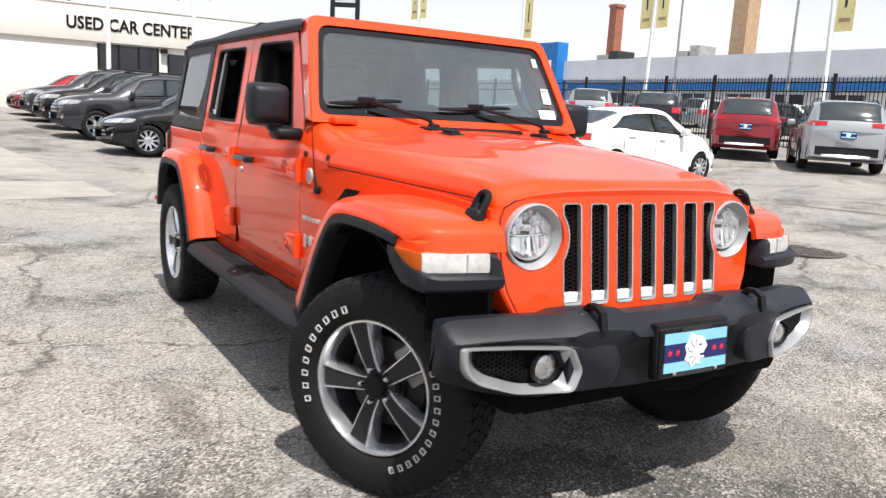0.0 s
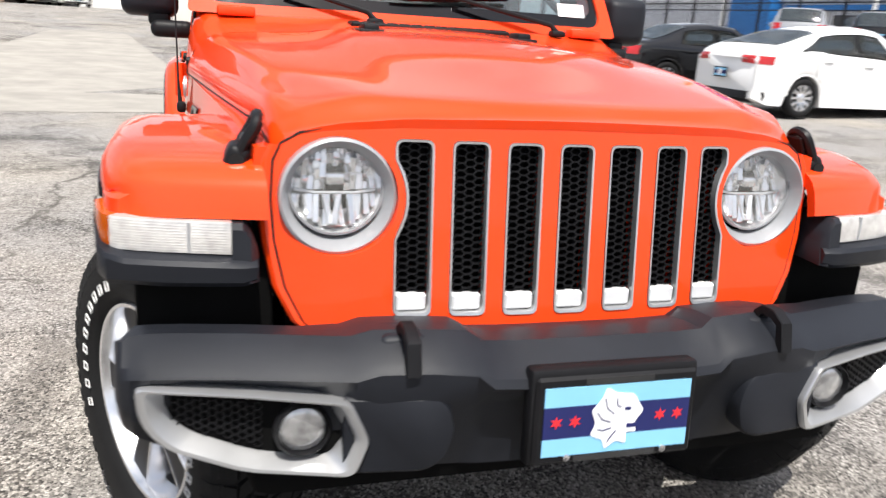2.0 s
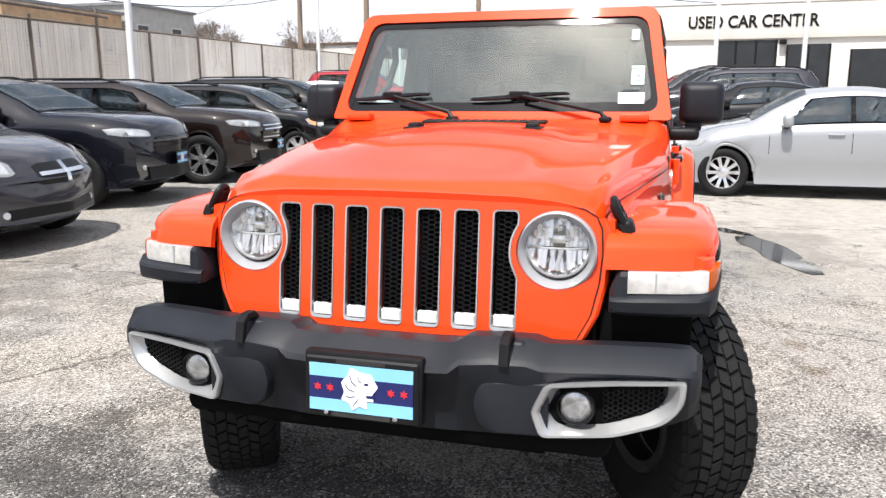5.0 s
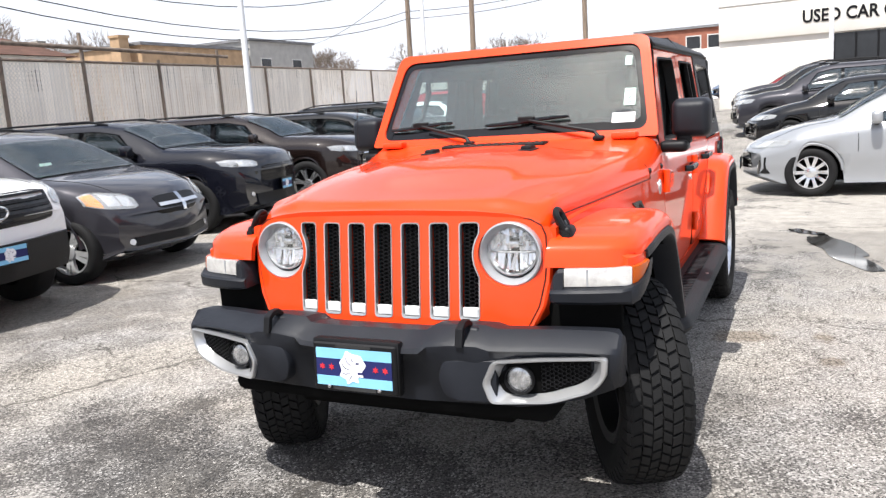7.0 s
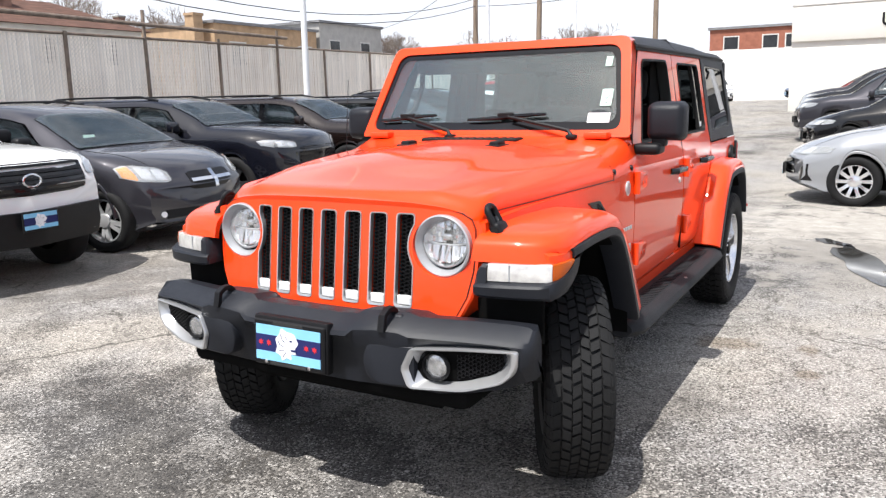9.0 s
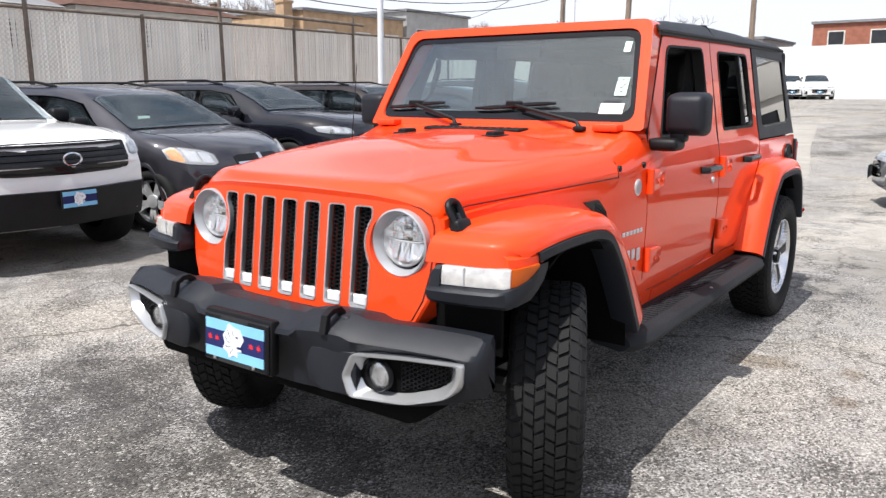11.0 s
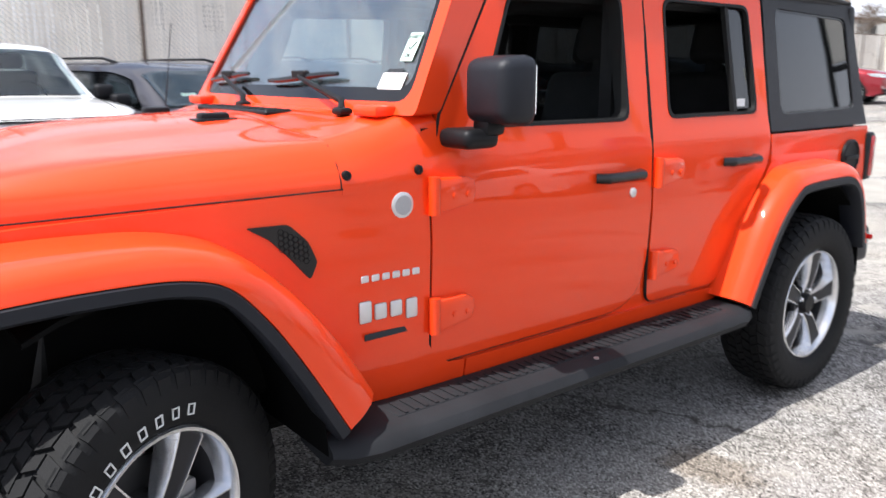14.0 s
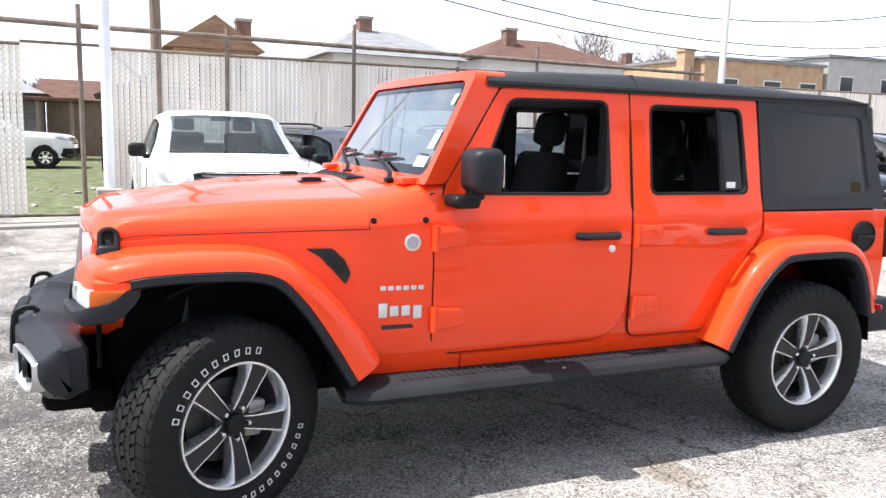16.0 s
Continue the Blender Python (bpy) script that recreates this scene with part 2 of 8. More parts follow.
M["roof_brown"] = surface("brown_shingle", (0.105, 0.058, 0.044), 0.9, vary=0.35, scale=1.6, bump=0.3, bump_scale=30, stretch=(1, 1, 9))
M["roof_tan"] = surface("tan_shingle", (0.27, 0.165, 0.105), 0.9, vary=0.35, scale=1.6, bump=0.3, bump_scale=30, stretch=(1, 1, 9))
M["chimney_brick"] = surface("sooty_brick", (0.21, 0.125, 0.098), 0.9, vary=0.3, scale=3, bump=0.2, bump_scale=30)
M["roof_grey"] = surface("grey_shingle", (0.21, 0.21, 0.215), 0.9, vary=0.3, scale=1.6, bump=0.3, bump_scale=30, stretch=(1, 1, 9))
M["grey_siding"] = surface("grey_siding", (0.40, 0.39, 0.37), 0.8, vary=0.12, scale=2)
M["siding"] = surface("pale_siding", (0.62, 0.61, 0.58), 0.8, vary=0.08, scale=2)
M["banner"] = surface("pale_yellow_banner", (0.80, 0.72, 0.36), 0.7, vary=0.08)
M["bark"] = surface("grey_bark", (0.20, 0.16, 0.13), 0.9, vary=0.25, scale=8)
M["concrete"] = surface("pale_concrete", (0.315, 0.295, 0.262), 0.9, vary=0.18, scale=1.5, bump=0.3, bump_scale=60)
M["grass"] = surface("spring_grass", (0.105, 0.118, 0.058), 0.9, vary=0.55, scale=3, bump=0.5, bump_scale=40)
M["wire"] = surface("overhead_wire", (0.02, 0.02, 0.022), 0.6, vary=0.1)

from mathutils.bvhtree import BVHTree


# damp spots; the one at (4.2, -1.7) also paints in the pickup's shadow
DAMP_SHADE = [(-0.80, -0.70, 0.48, 0.55), (-0.95, 0.40, 0.80, 0.60), (0.5, 0.65, 0.45, 0.32), (1.3, -0.9, 0.10, 0.55), (-1.62, -4.95, 0.95, 1.55), (4.5, 3.0, 6.0, 2.9), (4.2, -1.7, 1.3, 1.5), (1.5, 0.25, 0.75, 0.40)]
STAIN = [(-1.06, -1.98, 0.16, 0.13), (-1.53, -2.05, 0.08, 0.11), (-1.55, -1.61, 0.08, 0.08)]
PALE = [(-2.3, -6.6, 2.0, 2.9)]


def asphalt():
    m, nt, b = nodes_of("worn_asphalt")
    co = nt.nodes.new("ShaderNodeTexCoord")
    big = noise_node(nt, 0.30, 5.0, 0.60)
    mid = noise_node(nt, 1.5, 7.0, 0.68)
    stones = nt.nodes.new("ShaderNodeTexVoronoi")
    stones.inputs["Scale"].default_value = 125.0
    nt.links.new(co.outputs["Object"], stones.inputs["Vector"])
    sep = nt.nodes.new("ShaderNodeSeparateColor")
    nt.links.new(stones.outputs["Color"], sep.inputs["Color"])

    def mth(op, x, y):
        n = nt.nodes.new("ShaderNodeMath")
        n.operation = op
        for k, v in ((0, x), (1, y)):
            if isinstance(v, (int, float)):
                n.inputs[k].default_value = v
            else:
                nt.links.new(v, n.inputs[k])
        return n.outputs[0]

    def blend(kind, fac, x, y):
        n = nt.nodes.new("ShaderNodeMixRGB")
        n.blend_type = kind
        for k, v in (("Fac", fac), ("Color1", x), ("Color2", y)):
            if isinstance(v, (int, float)):
                n.inputs[k].default_value = v
            elif isinstance(v, tuple):
                n.inputs[k].default_value = (*v, 1)
            else:
                nt.links.new(v, n.inputs[k])
        return n.outputs["Color"]

    # every stone is pale or coated with binder; where the coat holds, patches turn dark
    agg = ramp_node(nt, sep.outputs[0], [(0.0, (0.150, 0.142, 0.133)), (0.35, (0.255, 0.242, 0.227)), (0.7, (0.350, 0.335, 0.314)), (1.0, (0.52, 0.50, 0.474))]).outputs["Color"]
    coat = ramp_node(nt, sep.outputs[2], [(0.0, (0.044, 0.042, 0.040)), (1.0, (0.160, 0.151, 0.142))]).outputs["Color"]
    patch = mth("ADD", mth("MULTIPLY", big.outputs["Fac"], 0.55), mth("MULTIPLY", mid.outputs["Fac"], 0.75))
    # more dark stones in a round area ahead of the car, thinning outwards
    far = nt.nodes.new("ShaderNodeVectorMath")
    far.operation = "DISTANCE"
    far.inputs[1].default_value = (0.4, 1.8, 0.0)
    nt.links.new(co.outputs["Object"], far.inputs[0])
    near_cover = ramp_node(nt, mth("MULTIPLY", far.outputs["Value"], 0.1), [(0.10, (0.09, 0.09, 0.09)), (0.44, (0.0, 0.0, 0.0))]).outputs["Color"]
    patch = mth("SUBTRACT", patch, near_cover)
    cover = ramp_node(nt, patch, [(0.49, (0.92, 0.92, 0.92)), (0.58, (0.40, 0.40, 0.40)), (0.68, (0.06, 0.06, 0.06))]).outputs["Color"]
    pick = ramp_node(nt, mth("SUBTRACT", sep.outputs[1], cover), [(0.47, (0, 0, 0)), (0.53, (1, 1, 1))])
    pick_in = mth("ADD", mth("SUBTRACT", sep.outputs[1], cover), 0.5)
    nt.links.new(pick_in, pick.inputs["Fac"])
    col = blend("MIX", pick.outputs["Color"], coat, agg)
    tint = ramp_node(nt, noise_node(nt, 0.55, 4.0, 0.6).outputs["Fac"], [(0.38, (0.90, 0.90, 0.91)), (0.64, (1.10, 1.06, 0.99))]).outputs["Color"]
    col = blend("MULTIPLY", 1.0, col, tint)
    # cracks, two nets of them, bent by noise
    warp = noise_node(nt, 1.1, 6.0, 0.65)
    add = nt.nodes.new("ShaderNodeVectorMath")
    add.operation = "MULTIPLY_ADD"
    add.inputs[1].default_value = (0.9, 0.9, 0.0)
    nt.links.new(warp.outputs["Color"], add.inputs[0])
    nt.links.new(co.outputs["Object"], add.inputs[2])
    lines = []
    for scale, width in ((0.26, 0.0042), (0.95, 0.0060)):
        v = nt.nodes.new("ShaderNodeTexVoronoi")
        v.feature = "DISTANCE_TO_EDGE"
        v.inputs["Scale"].default_value = scale
        nt.links.new(add.outputs["Vector"], v.inputs["Vector"])
        lines.append(ramp_node(nt, v.outputs["Distance"], [(0.0, (0, 0, 0)), (width, (1, 1, 1))]).outputs["Color"])
    where = ramp_node(nt, noise_node(nt, 0.23, 3.0, 0.5).outputs["Fac"], [(0.46, (1, 1, 1)), (0.54, (0, 0, 0))]).outputs["Color"]
    gaps = ramp_node(nt, noise_node(nt, 0.9, 3.0, 0.5).outputs["Fac"], [(0.48, (0, 0, 0)), (0.58, (1, 1, 1))]).outputs["Color"]
    crack = blend("MULTIPLY", 1.0, blend("LIGHTEN", 1.0, lines[0], gaps), blend("LIGHTEN", 1.0, lines[1], where))
    col = blend("MIX", crack, (0.075, 0.068, 0.060), col)
    # bleached concrete showing through
    ragged = noise_node(nt, 2.6, 8.0, 0.72)

    def places(spots):
        out = None
        for cx, cy, sx, sy in spots:
            mp = nt.nodes.new("ShaderNodeMapping")
            mp.vector_type = "POINT"
            mp.inputs["Location"].default_value = (-cx / sx, -cy / sy, 0.0)
            mp.inputs["Scale"].default_value = (1 / sx, 1 / sy, 0.0)
            nt.links.new(co.outputs["Object"], mp.inputs["Vector"])
            ln = nt.nodes.new("ShaderNodeVectorMath")
            ln.operation = "LENGTH"
            nt.links.new(mp.outputs["Vector"], ln.inputs[0])
            one = mth("SUBTRACT", ragged.outputs["Fac"], mth("MULTIPLY", ln.outputs["Value"], 0.22))
            out = one if out is None else mth("MAXIMUM", out, one)
        return out

    bare = ramp_node(nt, places(PALE), [(0.26, (0, 0, 0)), (0.34, (1, 1, 1))]).outputs["Color"]
    slab = ramp_node(nt, noise_node(nt, 7.0, 8.0, 0.7).outputs["Fac"], [(0.3, (0.30, 0.278, 0.245)), (0.7, (0.47, 0.44, 0.395))]).outputs["Color"]
    col = blend("MIX", mth("MULTIPLY", mth("MULTIPLY", bare, crack), 0.8), col, slab)
    # rusty stains
    rust = ramp_node(nt, places(STAIN), [(0.24, (0, 0, 0)), (0.36, (1, 1, 1))]).outputs["Color"]
    col = blend("MIX", mth("MULTIPLY", rust, 0.75), col, blend("MULTIPLY", 1.0, col, (0.60, 0.53, 0.46)))
    # damp places, ragged at their edges, darker and with a wet gleam; by the pickup its shadow is painted in too
    damp_shade = ramp_node(nt, places(DAMP_SHADE), [(0.27, (0, 0, 0)), (0.40, (1, 1, 1))]).outputs["Color"]
    col = blend("MIX", mth("MULTIPLY", damp_shade, 0.80), col, blend("MULTIPLY", 1.0, col, (0.62, 0.61, 0.60)))
    nt.links.new(col, b.inputs["Base Color"])
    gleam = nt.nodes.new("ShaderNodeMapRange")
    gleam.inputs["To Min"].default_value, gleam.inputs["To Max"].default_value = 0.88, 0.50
    nt.links.new(damp_shade, gleam.inputs["Value"])
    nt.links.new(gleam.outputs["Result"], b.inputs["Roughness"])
    b.inputs["Specular IOR Level"].default_value = 0.15
    height = mth("ADD", mth("MULTIPLY", crack, 0.6), mth("MULTIPLY", stones.outputs["Distance"], -0.8))
    bump_node(nt, height, b, 0.62, 0.010)
    return m


M["asphalt"] = asphalt()


# ---- building kit ----
def obj(name, verts, faces, mat, parent=None, smooth=False, label=""):
    me = bpy.data.meshes.new(name)
    me.from_pydata([tuple(v) for v in verts], [], [tuple(f) for f in faces])
    me.update()
    bm = bmesh.new()
    bm.from_mesh(me)
    bmesh.ops.recalc_face_normals(bm, faces=bm.faces)
    bm.to_mesh(me)
    bm.free()
    return finish(name, me, mat, parent, smooth, label)


def finish(name, me, mat, parent=None, smooth=False, label=""):
    for one in (mat if isinstance(mat, (list, tuple)) else [mat]):
        me.materials.append(one)
    if smooth:
        me.shade_smooth()
        if smooth is not True:
            me.set_sharp_from_angle(angle=radians(smooth))
    ob = new(name, me)
    if parent is not None:
        ob.parent = parent
    if label:
        tagged(ob, label=label)
    return ob


def part(name, bm, mat, parent=None, label="", smooth=35):
    """Links a bmesh as one mesh object under a thing or a part."""
    bmesh.ops.recalc_face_normals(bm, faces=bm.faces)
    me = bpy.data.meshes.new(name)
    bm.to_mesh(me)
    bm.free()
    return finish(name, me, mat, parent, smooth, label)


def thing(name, m=None, label="", category="", group="", kind=""):
    ob = new(name)
    ob.empty_display_size = 0.1
    if m is not None:
        ob.matrix_basis = m
    return tagged(ob, label, category, group, kind)


def add_box(bm, a, b, bevel=0.0, seg=1, m=None):
    """A box from corner a to corner b, its edges rounded."""
    c = [(p + q) / 2 for p, q in zip(a, b)]
    s = [abs(q - p) for p, q in zip(a, b)]
    t = Matrix.Translation(c) @ Matrix.Diagonal((*s, 1))
    if m is not None:
        t = m @ t
    got = bmesh.ops.create_cube(bm, size=1.0, matrix=t)["verts"]
    if bevel:
        edges = {e for v in got for e in v.link_edges}
        bmesh.ops.bevel(bm, geom=list(edges), offset=bevel, segments=seg, affect="EDGES", profile=0.5)
    return bm


def box_part(name, a, b, mat, parent=None, bevel=0.0, seg=2, label="", m=None):
    return part(name, add_box(bmesh.new(), a, b, bevel, seg, m), mat, parent, label)


def add_tube(bm, pts, radius, n=8, caps=True):
    """A round bar along points; radius is one number or one a point."""
    pts = [Vector(p) for p in pts]
    rad = radius if isinstance(radius, (list, tuple)) else [radius] * len(pts)
    rings, side = [], None
    for k, p in enumerate(pts):
        d = (pts[min(k + 1, len(pts) - 1)] - pts[max(k - 1, 0)]).normalized()
        if side is None:
            side = d.orthogonal().normalized()
        side = (side - d * side.dot(d)).normalized()
        up = d.cross(side)
        rings.append([bm.verts.new(p + rad[k] * (math.cos(a) * side + math.sin(a) * up)) for a in [2 * math.pi * j / n for j in range(n)]])
    for r0, r1 in zip(rings, rings[1:]):
        for j in range(n):
            bm.faces.new((r0[j], r0[(j + 1) % n], r1[(j + 1) % n], r1[j]))
    if caps:
        bm.faces.new(rings[0][::-1])
        bm.faces.new(rings[-1])
    return bm


def add_lathe(bm, profile, n=48, m=None, close=False):
    """Turns (radius, offset) points round the x axis: offset runs along x."""
    m = m or Matrix()
    rings = []
    for r, o in profile:
        rings.append([bm.verts.new(m @ Vector((o, r * math.cos(2 * math.pi * j / n), r * math.sin(2 * math.pi * j / n)))) for j in range(n)])
    pairs = list(zip(rings, rings[1:]))
    if close:
        pairs.append((rings[-1], rings[0]))
    for r0, r1 in pairs:
        for j in range(n):
            bm.faces.new((r0[j], r0[(j + 1) % n], r1[(j + 1) % n], r1[j]))
    return bm


def add_loft(bm, sections, caps=True, wrap=True):
    """Skin between rings of points of equal count."""
    rings = [[bm.verts.new(p) for p in s] for s in sections]
    n = len(rings[0])
    for r0, r1 in zip(rings, rings[1:]):
        for j in range(n if wrap else n - 1):
            q = (r0[j], r0[(j + 1) % n], r1[(j + 1) % n], r1[j])
            bm.faces.new(q)
    if caps and wrap:
        bm.faces.new(rings[0][::-1])
        bm.faces.new(rings[-1])
    return rings


def add_prism(bm, outline, place, depth, bevel=0.0, seg=2):
    """A plate: the outline (u, v) put in space by place(u, v, w), w from 0 to depth."""
    lo = [bm.verts.new(place(u, v, 0.0)) for u, v in outline]
    hi = [bm.verts.new(place(u, v, depth)) for u, v in outline]
    n = len(outline)
    made = [bm.faces.new(lo[::-1]), bm.faces.new(hi)]
    for j in range(n):
        made.append(bm.faces.new((lo[j], lo[(j + 1) % n], hi[(j + 1) % n], hi[j])))
    if bevel:
        edges = list(made[1].edges)
        bmesh.ops.bevel(bm, geom=edges, offset=bevel, segments=seg, affect="EDGES", profile=0.5)
    return made


def rounded(points, radius, seg=4):
    """A polygon with its corners rounded; radius is one number or one a corner."""
    n, out = len(points), []
    for k in range(n):
        r = radius[k] if isinstance(radius, (list, tuple)) else radius
        p, a, b = Vector(points[k]), Vector(points[k - 1]), Vector(points[(k + 1) % n])
        da, db = (a - p), (b - p)
        cut = min(r, da.length * 0.45, db.length * 0.45)
        if cut < 1e-5:
            out.append(tuple(p))
            continue
        s, e = p + da.normalized() * cut, p + db.normalized() * cut
        for j in range(seg + 1):
            t = j / seg
            out.append(tuple((1 - t) ** 2 * s + 2 * t * (1 - t) * p + t * t * e))
    return out


def smooth_step(a, b, v):
    t = min(1.0, max(0.0, (v - a) / (b - a)))
    return t * t * (3 - 2 * t)


def ground_z(x, y):
    """The lot lies flat round the car and climbs gently to the west and south."""
    west = 0.027 * max(0.0, -x - 3.0) * smooth_step(-3.0, -8.0, x) + 0.16 * smooth_step(-11.6, -15.4, x)
    west = min(west, 0.68)
    south = min(0.9, 0.033 * max(0.0, -y - 11.5))
    return west * smooth_step(12.0, 2.0, y) + south


def simple_mesh(name, bm, mat, smooth=35):
    bmesh.ops.recalc_face_normals(bm, faces=bm.faces)
    me = bpy.data.meshes.new(name)
    bm.to_mesh(me)
    bm.free()
    me.materials.append(mat)
    me.shade_smooth()
    me.set_sharp_from_angle(angle=radians(smooth))
    return me


# ---- wheels of the parked cars ----
def wheel_kit(radius, width, rim, spokes, look_mat, paired=False):
    """Tyre and rim meshes, axis along x, outer face towards +x."""
    bm = bmesh.new()
    w = width / 2
    add_lathe(bm, [(rim * 0.98, w * 0.62), (rim + 0.012, w * 0.92), (rim + 0.05, w), (radius - 0.035, w * 0.98), (radius - 0.010, w * 0.86),
                   (radius, w * 0.6), (radius, 0), (radius, -w * 0.6), (radius - 0.015, -w * 0.9), (rim, -w)], 40)
    tyre = bpy.data.meshes.new("tyre")
    bm.to_mesh(tyre)
    bm.free()
    tyre.materials.append(M["rubber"])
    tyre.shade_smooth()
    bm = bmesh.new()
    add_lathe(bm, [(rim, w * 0.60), (rim, w * 0.80), (rim * 0.955, w * 0.80), (rim * 0.93, w * 0.62), (rim * 0.90, w * 0.05)], 40)
    hub = w * 0.74
    for k in range(spokes):
        a = 2 * math.pi * k / spokes + (0.14 if paired and k % 2 else -0.14 if paired else 0.0)
        t = Matrix.Rotation(a, 4, "X")
        fs = min(1.0, 5.5 / spokes)
        pts = [(0.05, 0.050 * fs), (rim * 0.5, 0.036 * fs), (rim * 0.95, 0.046 * fs)]
        front = [bm.verts.new(t @ Vector((hub - 0.02 * (i == 0), r, s * h))) for i, (r, h) in enumerate(pts) for s in (-1, 1)]
        back = [bm.verts.new(t @ Vector((hub - 0.035, r, s * h))) for r, h in pts for s in (-1, 1)]
        for i in (0, 2):
            bm.faces.new((front[i], front[i + 1], front[i + 3], front[i + 2]))
            for s in (0, 1):
                bm.faces.new((front[i + s], front[i + 2 + s], back[i + 2 + s], back[i + s]))
    add_lathe(bm, [(0.075, hub - 0.03), (0.070, hub + 0.004), (0.03, hub + 0.012), (0.001, hub + 0.012)], 16)
    bmesh.ops.recalc_face_normals(bm, faces=bm.faces)
    disc = bpy.data.meshes.new("rim")
    bm.to_mesh(disc)
    bm.free()
    disc.materials.append(look_mat)
    disc.shade_smooth()
    disc.set_sharp_from_angle(angle=radians(30))
    # black disc that paints in the shade behind the spokes
    back = simple_mesh("wheel_shade", add_lathe(bmesh.new(), [(rim * 0.905, w * 0.04), (rim * 0.6, w * 0.10), (0.02, w * 0.12)], 24), M["under"])
    return tyre, disc, back


def put_wheel(kit, parent, x, y, z, flip):
    t = new("wheel", kit[0])
    t.parent = parent
    t.matrix_basis = pose(x, y, z, 0, 0, 180 if flip else 0)
    d = new("rim", kit[1])
    d.parent = t
    # the black shade disc, no brake part
    k = new("brake_disc", kit[2])
    k.parent = t
    return t


def smooth_curve(pts):
    """A curve through (y, value) points that rounds every corner and never overshoots."""
    pts = sorted(pts)
    xs, vs = [p[0] for p in pts], [p[1] for p in pts]
    h = [b - a for a, b in zip(xs, xs[1:])]
    d = [(vs[k + 1] - vs[k]) / h[k] for k in range(len(h))]
    m = [d[0]]
    for k in range(1, len(d)):
        if d[k - 1] * d[k] <= 0:
            m.append(0.0)
        else:
            w1, w2 = 2 * h[k] + h[k - 1], h[k] + 2 * h[k - 1]
            m.append((w1 + w2) / (w1 / d[k - 1] + w2 / d[k]))
    m.append(d[-1])

    def value(y):
        y = min(max(y, xs[0]), xs[-1])
        k = min(max(int(np.searchsorted(xs, y)) - 1, 0), len(h) - 1)
        t = (y - xs[k]) / h[k]
        return (2 * t ** 3 - 3 * t * t + 1) * vs[k] + (t ** 3 - 2 * t * t + t) * h[k] * m[k] + (3 * t * t - 2 * t ** 3) * vs[k + 1] + (t ** 3 - t * t) * h[k] * m[k + 1]
    return value


def car_body(spec):
    """Meshes of a parked car: forward is +y, x to its right, standing on z = 0."""
    L, W, WB, FO, R = spec["length"], spec["width"], spec["base"], spec["front"], spec["tyre"]
    yf, yr = L / 2, -L / 2
    yw = (yf - FO, yf - FO - WB)
    clear, belt, top = spec.get("clear", 0.20), spec["belt"], spec["top"]
    half = W / 2
    AR = R + 0.055

    lines = {id(p): smooth_curve(p) for p in (top, belt)}

    def curve(pts, y):
        return lines[id(pts)](y)

    stations = set(np.linspace(yr, yf, 65).tolist())
    for c in yw:
        stations |= {c + AR * math.sin(a) for a in np.linspace(-math.pi / 2, math.pi / 2, 15)}
    for p in top:
        stations.add(p[0])
    if spec.get("open_cab"):
        stations |= {y for pair in spec["screens"] for y in pair}
    ys = sorted(s for s in stations if yr <= s <= yf)
    ys = [s for k, s in enumerate(ys) if k == 0 or s - ys[k - 1] > 0.012]

    def section(y):
        edge = min(yf - y, y - yr)
        plan = half * (1 - 0.16 * max(0.0, 1 - edge / 0.65) ** 2.2)
        zt, zb = curve(top, y), curve(belt, y)
        zb = min(zb, zt - 0.01)
        low = clear + 0.10 * max(0.0, 1 - edge / 0.25)
        arch = max([math.sqrt(max(0.0, AR * AR - (y - c) ** 2)) + R if abs(y - c) < AR else 0.0 for c in yw])
        low = max(low, arch)
        g = min(1.0, max(0.0, (zt - zb) / 0.42))
        rw = plan * (0.90 + (spec.get("roof", 0.72) - 0.90) * g)
        mid = max(low + 0.03, 0.52 * zb + 0.12)
        sh = max(zb - 0.10, low + 0.05)
        zb2 = max(zb, low + 0.07)
        return [(0, low), (plan * 0.82, low), (plan * 0.965, low + 0.012), (plan * 0.995, max(mid, low + 0.02)), (plan * 0.99, max(sh, mid + 0.01)), (plan * 0.955, zb2),
                (plan * 0.955 + (rw - plan * 0.955) * 0.10, zb2 + 0.04 * g + 0.002), (rw + 0.01, zt - 0.075 * g - 0.012), (rw * 0.86, zt - 0.018 * g - 0.004), (rw * 0.45, zt - 0.002), (0, zt)]

    secs = {y: section(y) for y in ys}
    bm = bmesh.new()
    rings = []
    for y in ys:
        k = secs[y]
        # a hollow sill, a full flank and a crease under the windows
        tall = max(0.0, k[3][1] - k[2][1])
        flank = [(k[2][0] - 0.012 * min(1.0, tall / 0.3), k[2][1] + 0.30 * tall), (k[3][0] - 0.004, k[2][1] + 0.68 * tall)]
        crest = [(k[4][0] * 0.35 + k[5][0] * 0.65 + 0.012, k[4][1] * 0.35 + k[5][1] * 0.65)]
        s = k[:3] + flank + k[3:5] + crest + k[5:]
        rings.append([(x, y, z) for x, z in s] + [(-x, y, z) for x, z in s[-2:0:-1]])
    add_loft(bm, rings)
    bmesh.ops.recalc_face_normals(bm, faces=bm.faces)
    if spec.get("open_cab"):
        # openings through the shell under the front and rear glass
        holes = []
        for f in bm.faces:
            c = f.calc_center_median()
            if any(min(pr) - 0.02 < c.y < max(pr) + 0.005 for pr in spec["screens"]):
                s = section(c.y)
                if c.z > s[6][1] and abs(c.x) < 0.80 * s[7][0]:
                    holes.append(f)
        bmesh.ops.delete(bm, geom=holes, context="FACES")
    body = bpy.data.meshes.new("body")
    bm.to_mesh(body)
    bm.free()
    body.shade_smooth()
